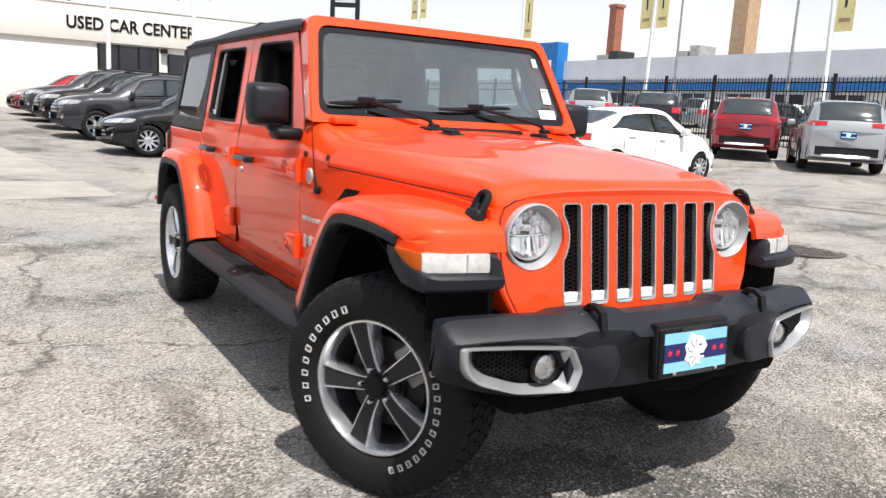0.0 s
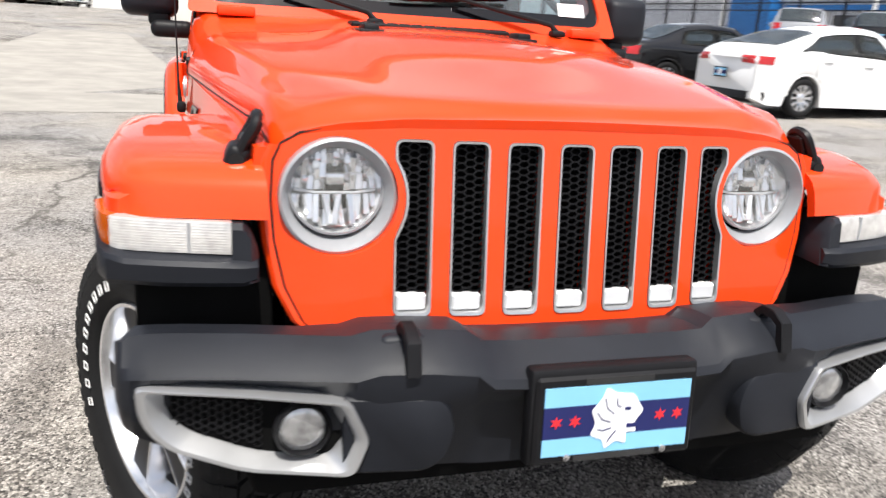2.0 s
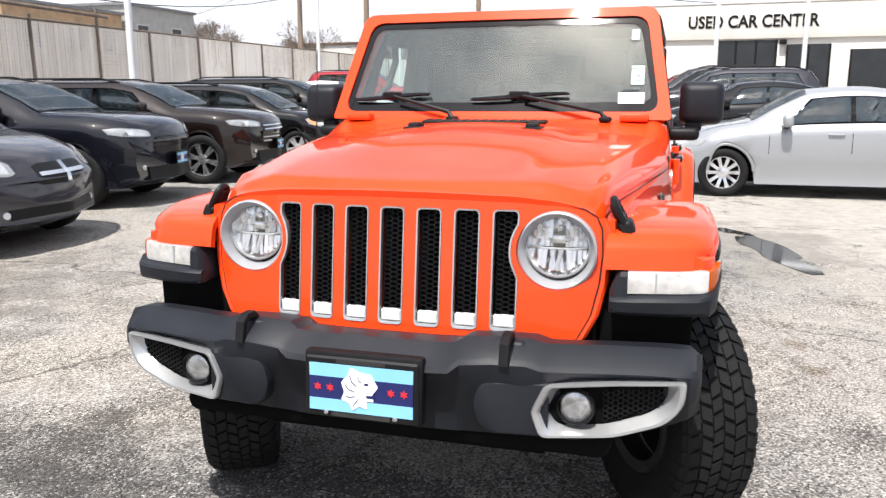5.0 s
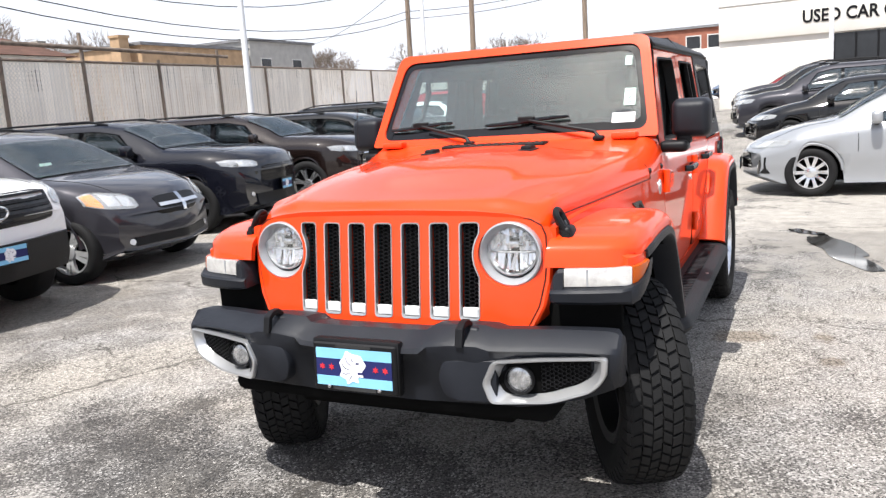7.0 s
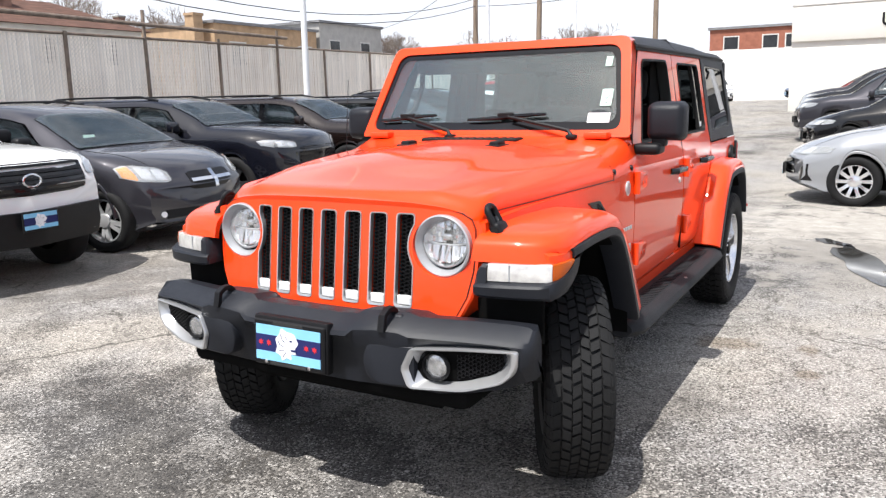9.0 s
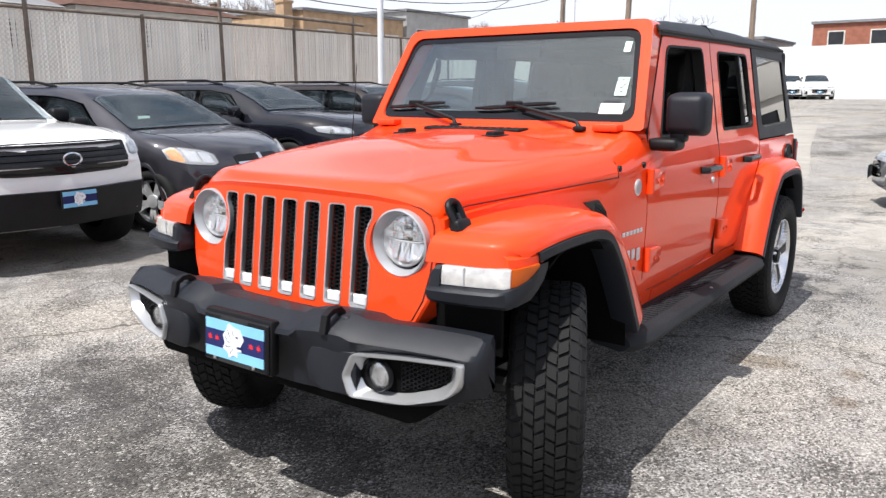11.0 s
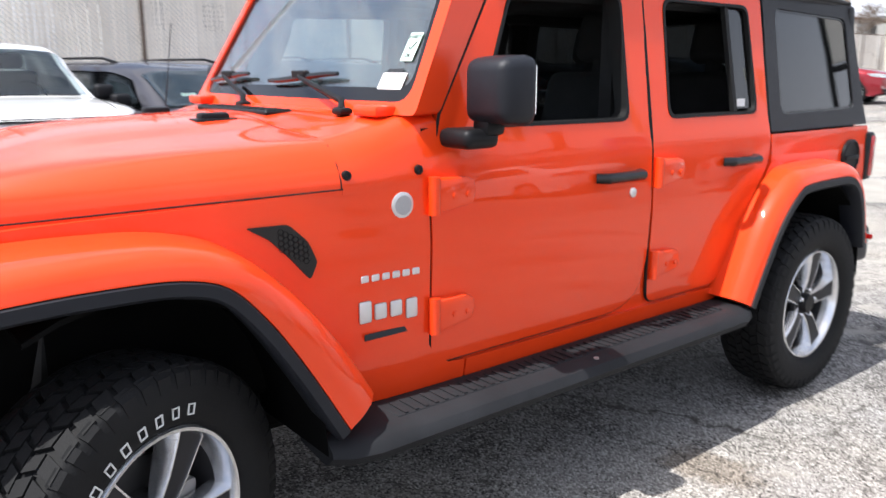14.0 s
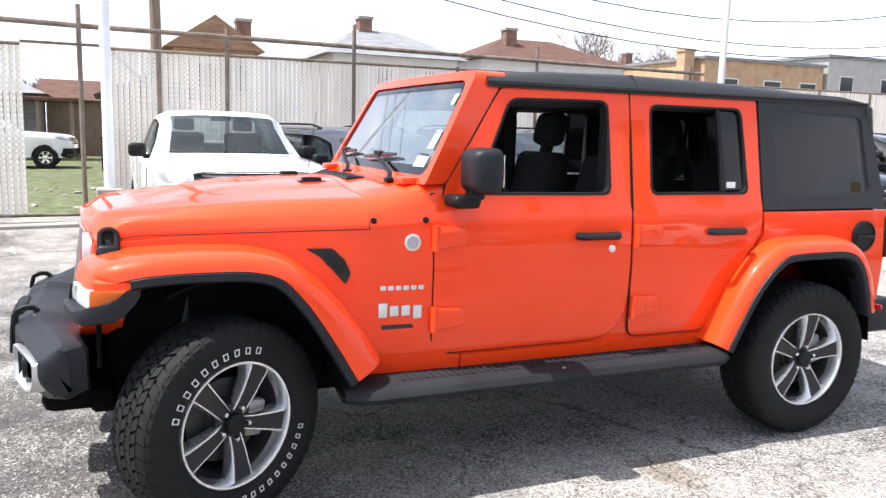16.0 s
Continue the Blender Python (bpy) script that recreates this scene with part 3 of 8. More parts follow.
    body.set_sharp_from_angle(angle=radians(48))

    def pane(y0, y1, lo, hi, side, steps=6, slope0=0.0, slope1=0.0, out=0.006):
        """Side window between two stations."""
        bm = bmesh.new()
        rows = []
        for k in range(steps + 1):
            t = k / steps
            row = []
            for f, h in ((lo, 0), (0.5 * (lo + hi), 0.5), (hi, 1)):
                y = y0 + (y1 - y0) * t + (slope0 * (1 - t) + slope1 * t) * h
                s = section(y)
                p, q = s[5], s[7]
                row.append(bm.verts.new((side * (p[0] + (q[0] - p[0]) * f + out), y, p[1] + (q[1] - p[1]) * f + 0.003)))
            rows.append(row)
        for a, b in zip(rows, rows[1:]):
            for j in range(2):
                bm.faces.new((a[j], a[j + 1], b[j + 1], b[j]))
        me = bpy.data.meshes.new("side_window")
        bmesh.ops.solidify(bm, geom=bm.faces[:], thickness=0.004)
        bm.to_mesh(me)
        bm.free()
        me.shade_smooth()
        return me

    def screen(y0, y1, name):
        """A pane laid on the slope of the shell between two stations."""
        bm = bmesh.new()
        rows = []
        for k in range(17):
            y = y0 + (y1 - y0) * k / 16
            s = section(y)
            slope = (curve(top, y + 0.02) - curve(top, y - 0.02)) / 0.04
            size = math.hypot(1.0, slope)
            line = [(q[0], q[1]) for q in s[7:11]][::-1]
            row = []
            for f in (-0.925, -0.78, -0.42, 0.0, 0.42, 0.78, 0.925):
                x = f * s[7][0]
                z = float(np.interp(abs(x), [q[0] for q in line], [q[1] for q in line]))
                row.append(bm.verts.new((x, y - 0.014 * slope / size, z + 0.014 / size)))
            rows.append(row)
        for a, b in zip(rows, rows[1:]):
            for j in range(6):
                bm.faces.new((a[j], a[j + 1], b[j + 1], b[j]))
        me = bpy.data.meshes.new(name)
        bmesh.ops.solidify(bm, geom=bm.faces[:], thickness=0.004)
        bm.to_mesh(me)
        bm.free()
        me.shade_smooth()
        return me

    return dict(body=body, pane=pane, screen=screen, section=section, yf=yf, yr=yr, yw=yw, half=half, curve=curve, belt=belt, top=top)


def under(name, me, parent, mat=None, label=""):
    if mat is not None and not me.materials:
        me.materials.append(mat)
    ob = new(name, me)
    ob.parent = parent
    if label:
        tagged(ob, label=label)
    return ob


def dealer_plate(parent, x, y, z, turn, tilt=0.0):
    """The dealer's paper plate in a dark frame, with a pale emblem."""
    base = part("plate_frame", add_box(bmesh.new(), (-0.165, -0.012, -0.085), (0.165, 0.0, 0.085), 0.006), M["black_plastic"], parent, "black licence plate frame")
    base.matrix_basis = pose(x, y, z, tilt, 0, turn)
    for name, z0, z1, mat in (("stripe", 0.030, 0.066, "plate_blue"), ("band", -0.032, 0.030, "plate_navy"), ("stripe", -0.066, -0.032, "plate_blue")):
        part(name, add_box(bmesh.new(), (-0.150, 0.0, z0), (0.150, 0.003, z1)), M[mat], base)
    bm = bmesh.new()
    add_prism(bm, rounded([(-0.052, 0.012), (-0.030, 0.046), (0.004, 0.050), (0.028, 0.062), (0.036, 0.040), (0.056, 0.018), (0.046, -0.008), (0.056, -0.030), (0.030, -0.040), (0.024, -0.060), (0.002, -0.044), (-0.020, -0.052), (-0.018, -0.028), (-0.040, -0.030), (-0.034, -0.010)], 0.006, 3), lambda u, v, w: (u, 0.003 + w, v), 0.002)
    part("emblem", bm, M["plate_white"], base)
    for u0, v0, u1, v1 in ((0.030, 0.040, 0.010, 0.010), (0.044, 0.014, 0.016, -0.006), (0.042, -0.018, 0.014, -0.018), (0.020, -0.046, 0.004, -0.024), (0.006, 0.040, -0.004, 0.022)):
        part("emblem_line", add_tube(bmesh.new(), [(u0, 0.0052, v0), ((u0 + u1) / 2 + 0.004, 0.0052, (v0 + v1) / 2 - 0.004), (u1, 0.0052, v1)], 0.0014, 4), M["plate_navy"], base)
    for u, v, a, b in ((-0.018, 0.018, 0.006, 0.003), (-0.030, -0.016, 0.012, 0.004)):
        part("emblem_mark", add_box(bmesh.new(), (u - a, 0.0045, v - b), (u + a, 0.0060, v + b)), M["plate_navy"], base)
    return base


def build_car(name, spec, m, mat, label, category="car", wheels=None, group="cars parked on the lot"):
    car = thing(name, m, label, category, group)
    k = car_body(spec)
    k["body"].materials.append(mat)
    under("body", k["body"], car)
    yf, yr, half, sec = k["yf"], k["yr"], k["half"], k["section"]
    # dark floor between the wheels
    bm = bmesh.new()
    add_box(bm, (-half * 0.72, yr + 0.25, spec.get("clear", 0.2) + 0.02), (half * 0.72, yf - 0.25, 0.55), 0.05)
    part("underbody", bm, M["under"], car)
    pane_mat = M["cab_glass"] if spec.get("open_cab") else M["car_glass"]
    for y0, y1 in spec["screens"][:1]:
        under("windscreen", k["screen"](y0, y1, "windscreen"), car, pane_mat).visible_shadow = not spec.get("open_cab")
    for y0, y1 in spec["screens"][1:]:
        under("rear_window", k["screen"](y0, y1, "rear_window"), car, pane_mat).visible_shadow = not spec.get("open_cab")
    if spec.get("open_cab"):
        part("cab_floor", add_box(bmesh.new(), (-0.74, -0.50, 0.58), (0.74, 0.95, 0.80), 0.02), M["seat"], car)
        dash = part("dashboard", add_box(bmesh.new(), (-0.72, 0.66, 0.92), (0.72, 1.06, 1.175), 0.05, 3), M["black_plastic"], car)
        ring = [(-0.36 + 0.18 * math.cos(a), 0.55 - 0.05 * math.sin(a), 1.17 + 0.17 * math.sin(a)) for a in np.linspace(0, 2 * math.pi, 25)]
        part("steering_wheel", add_tube(bmesh.new(), ring, 0.014, 6, False), M["black_plastic"], dash)
        for x in (-0.38, 0.38):
            part("seat", add_box(bmesh.new(), (x - 0.26, -0.05, 0.80), (x + 0.26, 0.42, 0.98), 0.05, 3), M["seat"], car)
            back = part("backrest", add_box(bmesh.new(), (x - 0.25, -0.20, 0.94), (x + 0.25, -0.06, 1.44), 0.05, 3), M["seat"], car)
            part("headrest", add_box(bmesh.new(), (x - 0.13, -0.20, 1.46), (x + 0.13, -0.10, 1.63), 0.04, 3), M["seat"], back)
        part("inner_mirror", add_box(bmesh.new(), (-0.12, 0.42, 1.585), (0.12, 0.45, 1.65), 0.012, 2), M["black_plastic"], car)
    wins = spec["windows"]
    for side in (-1, 1):
        under("window_band", k["pane"](wins[0][0] + 0.03, wins[-1][1] - 0.03, 0.11, 0.915, side, 14, wins[0][2], wins[-1][3], 0.002), car, M["gloss_black"])
        for c in k["yw"]:
            ar = spec["tyre"] + 0.055
            pts = []
            for a in np.linspace(radians(4), radians(176), 15):
                y, z = c + ar * math.cos(a), spec["tyre"] + ar * math.sin(a)
                edge = min(yf - y, y - yr)
                pts.append((side * (half * (1 - 0.16 * max(0.0, 1 - edge / 0.65) ** 2.2) * 0.985 - 0.004), y, z))
            part("arch_lip", add_tube(bmesh.new(), pts, spec.get("lip", 0.020), 6), M["black_plastic"] if spec.get("clad") else mat, car)
    for y0, y1, s0, s1 in spec["windows"]:
        for side in (-1, 1):
            under("side_window", k["pane"](y0, y1, 0.16, 0.875, side, 6, s0, s1), car, M["car_glass"])
            if spec.get("bright_trim"):
                bm = bmesh.new()
                pts = []
                for t in np.linspace(0, 1, 7):
                    s = sec(y0 + (y1 - y0) * t)
                    pts.append((side * (s[5][0] + 0.010), y0 + (y1 - y0) * t, s[5][1] + 0.025))
                add_tube(bm, pts, 0.010, 5)
                part("window_trim", bm, M["chrome"], car)
    # doors' seams and handles
    for y in spec["seams"]:
        for side in (-1, 1):
            s = sec(y)
            bm = bmesh.new()
            add_tube(bm, [(side * (s[j][0] + 0.001), y, s[j][1]) for j in (3, 4, 5)], 0.005, 4)
            part("door_seam", bm, M["seal"], car)
    for y in spec["handles"]:
        for side in (-1, 1):
            s = sec(y)
            zz = s[5][1] - 0.09
            bm = add_box(bmesh.new(), (side * (s[4][0] - 0.01), y - 0.10, zz - 0.014), (side * (s[4][0] + 0.028), y + 0.10, zz + 0.014), 0.011, 2)
            part("door_handle", bm, spec.get("handle_mat", mat), car)
    # mirrors
    ym = spec["mirror"]
    for side in (-1, 1):
        s = sec(ym)
        x0 = s[5][0]
        bm = add_box(bmesh.new(), (side * (x0 + 0.02), ym - 0.06, s[5][1] + 0.03), (side * (x0 + 0.22), ym + 0.07, s[5][1] + 0.19), 0.045, 3)
        part("mirror", bm, spec.get("mirror_mat", mat), car)
        bm = add_box(bmesh.new(), (side * (x0 - 0.03), ym - 0.03, s[5][1] + 0.01), (side * (x0 + 0.06), ym + 0.03, s[5][1] + 0.06), 0.012, 1)
        part("mirror_arm", bm, M["black_plastic"], car)
    # plan curve of nose and tail
    for o in car.children:
        for v in o.data.vertices:
            f = smooth_step(yf - 1.0, yf, v.co.y) * spec.get("nose", 0.26)
            q = smooth_step(yr + 0.8, yr, v.co.y) * 0.12
            v.co.y -= (f - q) * min(1.2, abs(v.co.x) / half) ** 2.2
    tree = BVHTree.FromPolygons([v.co.copy() for v in k["body"].vertices], [tuple(p.vertices) for p in k["body"].polygons])

    def skin(name, cols, mat, parent, off, way=-1, rows=3, thick=0.03, label=""):
        """A moulded piece on the nose or tail: columns of (x, low z, high z) laid on the body."""
        bm = bmesh.new()
        grid = []
        for x, z0, z1 in cols:
            col = []
            for j in range(rows + 1):
                z = z0 + (z1 - z0) * j / rows
                p, n, _, _ = tree.ray_cast(Vector((x, -way * (L + 1), z)), Vector((0, way, 0)))
                if p is None:
                    p, n, _, _ = tree.find_nearest(Vector((x, (yf if way < 0 else yr), z)))
                n = n if n.y * way < 0 else -n
                col.append(bm.verts.new(p + n * off))
            grid.append(col)
        for c0, c1 in zip(grid, grid[1:]):
            for j in range(rows):
                bm.faces.new((c0[j], c1[j], c1[j + 1], c0[j + 1]))
        got = bmesh.ops.extrude_face_region(bm, geom=bm.faces[:])
        for v in got["geom"]:
            if isinstance(v, bmesh.types.BMVert):
                v.co.y += way * thick
        return part(name, bm, mat, parent, label)

    L = spec["length"]
    ya = spec["screens"][0][0]
    for side in (-1, 1):
        pts = []
        for t in np.linspace(0, 1, 12):
            y = ya + 0.05 + (yf - 0.42 - ya) * t
            p, n, _, _ = tree.ray_cast(Vector((side * half * (0.80 - 0.12 * t), y, 3.0)), Vector((0, 0, -1)))
            if p is not None:
                pts.append(p + Vector((0, 0, 0.0005)))
        if len(pts) > 2:
            part("hood_seam", add_tube(bmesh.new(), pts, 0.0045, 4), M["seal"], car)
    # headlamps
    fz, fh, fw = spec["lamp"]
    for side in (-1, 1):
        x1 = half * spec.get("lamp_out", 0.935)
        x0 = x1 - fw

        def band(f0, f1, lo=0.0, hi=1.0, n=8):
            out = []
            for t in np.linspace(f0, f1, n):
                zb, zt = fz - fh * (0.50 - 0.22 * t), fz + fh * (0.22 + 0.36 * t)
                sq = min(1.0, 0.55 + 2.5 * min(t, 1 - t))
                zm = (zb + zt) / 2
                zb, zt = zm + (zb - zm) * sq, zm + (zt - zm) * sq
                out.append((side * (x0 + fw * t), zb + (zt - zb) * lo, zb + (zt - zb) * hi))
            return out
        lamp = skin("headlamp", band(0, 1), M["lamp_dark"], car, 0.004, label="clear headlamp")
        for f in (0.27, 0.60):
            skin("lamp_bowl", band(f - 0.14, f + 0.14, 0.16, 0.86, 6), M["reflector"], lamp, 0.009, thick=0.008)
        if spec.get("amber", True):
            skin("marker_lamp", band(0.80, 0.97, 0.08, 0.92, 4), M["amber_reflector"], lamp, 0.010, thick=0.008)
        skin("headlamp_lens", band(0, 1), M["lens"], lamp, 0.016, thick=0.006).visible_shadow = False
        fx, fog = half * 0.70, spec.get("fog", 0.42)
        skin("fog_lamp", [(side * (fx - 0.035 + 0.014 * j), fog - 0.033 * math.sin(math.pi * (j + 0.6) / 6.2), fog + 0.033 * math.sin(math.pi * (j + 0.6) / 6.2)) for j in range(6)], M["reflector"], car, 0.006)
    g0, g1, gw = spec["grille"]
    xs = np.linspace(-gw, gw, 13)
    edge = lambda x: 0.03 * max(0.0, abs(x) / gw - 0.8) * 5
    grille = skin("grille", [(x, g0 + edge(x), g1 - edge(x) * 0.6) for x in xs], M["black_plastic"] if spec.get("cross") else M["gloss_black"], car, 0.006, label="black grille")
    bars = spec.get("bars", 3)
    for j in range(bars):
        zz = g0 + (g1 - g0) * (j + 0.5) / bars
        thin = 0.017 if spec.get("cross") else 0.010
        skin("grille_bar", [(x * 0.96, zz - thin, zz + thin) for x in xs], M[spec.get("bar_mat", "chrome")], grille, 0.016, rows=1, thick=0.02)
    if spec.get("cross"):
        skin("grille_bar", [(x, g0 + 0.005, g1 - 0.002) for x in (-0.030, 0.030)], M["chrome"], grille, 0.019, thick=0.02)
    if spec.get("frame"):
        for z in (g0, g1):
            skin("grille_frame", [(x, z - 0.014, z + 0.014) for x in xs], M["chrome"], grille, 0.016, rows=1, thick=0.02)
        for sd in (-1, 1):
            skin("grille_frame", [(sd * gw + q, g0, g1) for q in (-0.014, 0.014)], M["chrome"], grille, 0.016, thick=0.02)
    z0, z1, wide, dy = spec.get("chin", (spec.get("clear", 0.2) + 0.07, spec.get("clear", 0.2) + 0.22, 0.80, 0.008))
    skin("lower_bumper", [(x, z0, z1) for x in np.linspace(-half * wide, half * wide, 17)], M["black_plastic"], car, dy, thick=0.10 if dy > 0.03 else 0.03)
    if spec.get("strip"):
        zs = spec["strip"]
        skin("chrome_strip", [(x, zs - 0.014, zs + 0.014) for x in np.linspace(-half * 0.90, half * 0.90, 17)], M["chrome"], car, 0.016, rows=1, label="bright strip along the bumper")
    if spec.get("skid"):
        skin("skid_plate", [(x, spec["skid"], spec["skid"] + 0.075 - 0.04 * abs(x)) for x in np.linspace(-half * 0.55, half * 0.55, 9)], M["satin"], car, 0.018, 1, label="silver skid plate")
    z0, z1 = spec.get("rear_clad", (spec.get("clear", 0.2) + 0.04, spec.get("clear", 0.2) + 0.22))
    skin("rear_bumper", [(x, z0, z1) for x in np.linspace(-half * 0.88, half * 0.88, 11)], M["black_plastic"], car, 0.01, 1)
    tz, th, tw = spec["tail"]
    for side in (-1, 1):
        x1 = half * 0.93
        skin("tail_lamp", [(side * (x1 - tw * (1 - t)), tz - th * (0.35 + 0.15 * t), tz + th / 2) for t in np.linspace(0, 1, 6)], M["red_lens"], car, 0.012, 1, label="red tail lamp")
    if spec.get("corners"):
        for side in (-1, 1):
            skin("corner_intake", [(side * half * q, 0.30 + 0.10 * (q - 0.70), 0.46 + 0.5 * (q - 0.70)) for q in (0.70, 0.75, 0.80, 0.85)], M["gloss_black"], car, 0.006, label="black corner intake")
    p, n, _, _ = tree.ray_cast(Vector((0, L, spec.get("plate", 0.5))), Vector((0, -1, 0)))
    if spec.get("front_plate", True):
        dealer_plate(car, 0, p.y + spec.get("plate_out", 0.035), spec.get("plate", 0.50), 0)
    dealer_plate(car, 0, yr - 0.02, spec.get("rear_plate", 0.85), 180)
    if spec.get("rails"):
        for side in (-1, 1):
            y0, y1 = spec["rails"]
            pts = []
            for t in np.linspace(0, 1, 8):
                s = sec(y0 + (y1 - y0) * t)
                pts.append((side * s[8][0], y0 + (y1 - y0) * t, s[8][1] + (0.045 if 0 < t < 1 else 0.0)))
            part("roof_rail", add_tube(bmesh.new(), pts, 0.016, 6), M["black_plastic"] if spec.get("dark_rails") else M["satin"], car)
    kit = wheels
    for y in k["yw"]:
        put_wheel(kit, car, half - 0.115, y, spec["tyre"], False)
        put_wheel(kit, car, -half + 0.115, y, spec["tyre"], True)
    return car, k


M["lamp_dark"] = surface("lamp_housing", (0.30, 0.31, 0.33), 0.3, metal=0.5, vary=0.1, spec=0.4)
M["cab_glass"] = glass("clear_cab_glass", (0.66, 0.74, 0.74), 0.09)
M["car_glass"] = surface("dark_car_glass", (0.036, 0.054, 0.062), 0.04, vary=0.2, spec=0.5)
M["car_glass"].node_tree.nodes["Principled BSDF"].inputs["IOR"].default_value = 2.3

SEDAN = dict(nose=0.42, length=4.62, width=1.80, base=2.70, front=0.90, tyre=0.325, clear=0.17, roof=0.70,
             belt=[(-2.31, 0.86), (-1.9, 0.97), (-0.6, 0.95), (0.8, 0.90), (1.5, 0.82), (2.31, 0.62)],
             top=[(-2.31, 0.88), (-2.15, 1.02), (-1.75, 1.06), (-1.35, 1.17), (-0.75, 1.40), (-0.2, 1.455), (0.35, 1.42), (0.75, 1.24), (1.12, 1.02), (1.5, 0.945), (2.0, 0.80), (2.22, 0.68), (2.31, 0.60)],
             screens=[(1.08, 0.42), (-0.82, -1.62)], windows=[(0.72, -0.10, -0.38, 0.0), (-0.16, -0.98, 0.0, 0.12)], seams=[0.86, -0.13, -1.08], handles=[-0.02 + 0.08, -0.86],
             mirror=0.66, amber=False, lamp=(0.70, 0.13, 0.50), grille=(0.36, 0.62, 0.40), fog=0.40, tail=(0.84, 0.17, 0.34), rear_plate=0.80, plate=0.42, chin=(0.20, 0.29, 0.66, 0.006), corners=True)
SUV = dict(nose=0.30, length=4.70, width=1.86, base=2.75, front=0.92, tyre=0.355, clear=0.24, roof=0.76,
           belt=[(-2.35, 1.05), (-1.6, 1.10), (0.7, 1.02), (1.5, 0.98), (2.35, 0.80)],
           top=[(-2.35, 0.95), (-2.30, 1.15), (-2.12, 1.45), (-1.95, 1.62), (-1.2, 1.68), (-0.1, 1.68), (0.30, 1.62), (0.72, 1.40), (1.08, 1.14), (1.5, 1.09), (2.05, 0.99), (2.25, 0.90), (2.35, 0.72)],
           screens=[(1.05, 0.36), (-1.98, -2.28)], windows=[(0.70, -0.15, -0.36, 0.0), (-0.22, -1.08, 0.0, 0.0), (-1.16, -1.86, 0.0, 0.22)], seams=[0.82, -0.18, -1.12], handles=[0.02, -0.92],
           mirror=0.62, amber=False, lamp=(0.86, 0.15, 0.42), grille=(0.60, 0.84, 0.46), fog=0.50, tail=(1.02, 0.22, 0.30), rails=(-1.9, 0.1), dark_rails=True, plate=0.52, rear_plate=0.92, clad=True, skid=0.40, chin=(0.30, 0.46, 0.72, 0.008))
COMPACT = dict(SEDAN, roof=0.68,
               belt=[(-2.31, 0.92), (-1.9, 1.05), (-1.3, 1.05), (-0.6, 1.01), (0.8, 0.95), (1.5, 0.87), (2.31, 0.62)],
               top=[(-2.31, 0.92), (-2.22, 1.06), (-2.0, 1.135), (-1.6, 1.24), (-1.1, 1.40), (-0.5, 1.515), (0.0, 1.545), (0.45, 1.50), (0.85, 1.31), (1.2, 1.09), (1.55, 1.01), (2.0, 0.88), (2.22, 0.72), (2.31, 0.60)],
               screens=[(1.16, 0.50), (-1.02, -1.90)], windows=[(0.80, -0.10, -0.44, 0.0), (-0.16, -1.42, 0.0, 0.52)], tail=(0.90, 0.13, 0.42), rear_plate=0.66)
REAR_SUV = dict(SUV, rear_plate=0.86, tail=(1.10, 0.11, 0.40), rear_clad=(0.30, 0.58), skid=0.345)
BIG_SUV = dict(nose=0.30, length=5.10, width=1.95, base=3.05, front=0.95, tyre=0.385, clear=0.24, roof=0.78,
               belt=[(-2.55, 1.12), (-1.6, 1.14), (0.8, 1.08), (1.6, 1.06), (2.55, 0.92)],
               top=[(-2.55, 1.0), (-2.48, 1.25), (-2.32, 1.45), (-2.15, 1.56), (-1.2, 1.615), (0.0, 1.615), (0.42, 1.555), (0.85, 1.375), (1.18, 1.20), (1.7, 1.17), (2.25, 1.10), (2.45, 1.02), (2.55, 0.82)],
               screens=[(1.14, 0.48), (-2.18, -2.46)], windows=[(0.80, -0.10, -0.36, 0.0), (-0.18, -1.12, 0.0, 0.0), (-1.20, -2.05, 0.0, 0.20)], seams=[0.92, -0.14, -1.16], handles=[0.06, -0.94],
               mirror=0.72, lamp=(0.93, 0.125, 0.36), amber=False, grille=(0.62, 0.92, 0.50), fog=0.50, tail=(1.08, 0.18, 0.36), rails=(-2.0, 0.2), dark_rails=True, plate=0.58, rear_plate=0.95, chin=(0.34, 0.50, 0.62, 0.008))
VAN = dict(nose=0.36, length=5.15, width=1.96, base=3.08, front=0.76, tyre=0.335, clear=0.20, roof=0.80,
           belt=[(-2.57, 1.05), (-1.6, 1.08), (0.9, 1.02), (1.7, 0.98), (2.57, 0.76)],
           top=[(-2.57, 1.0), (-2.50, 1.26), (-2.40, 1.46), (-2.25, 1.52), (-1.0, 1.565), (0.2, 1.555), (0.66, 1.49), (0.86, 1.42), (1.22, 1.22), (1.50, 1.07), (2.0, 1.00), (2.38, 0.88), (2.57, 0.66)],
           screens=[(1.47, 0.82), (-2.27, -2.48)], windows=[(1.14, 0.18, -0.40, 0.0), (0.08, -1.02, 0.0, 0.0), (-1.12, -2.18, 0.0, 0.14)], seams=[1.22, 0.13, -1.07], handles=[0.30, -0.02],
           mirror=0.95, lamp=(0.80, 0.20, 0.36), grille=(0.61, 0.80, 0.36), bars=1, cross=True, fog=0.38, tail=(1.15, 0.5, 0.14), rails=(-2.0, 0.2), plate=0.40, rear_plate=0.95, dark_rails=True, chin=(0.33, 0.42, 0.66, 0.006), strip=0.285, lip=0.030, front_plate=False)

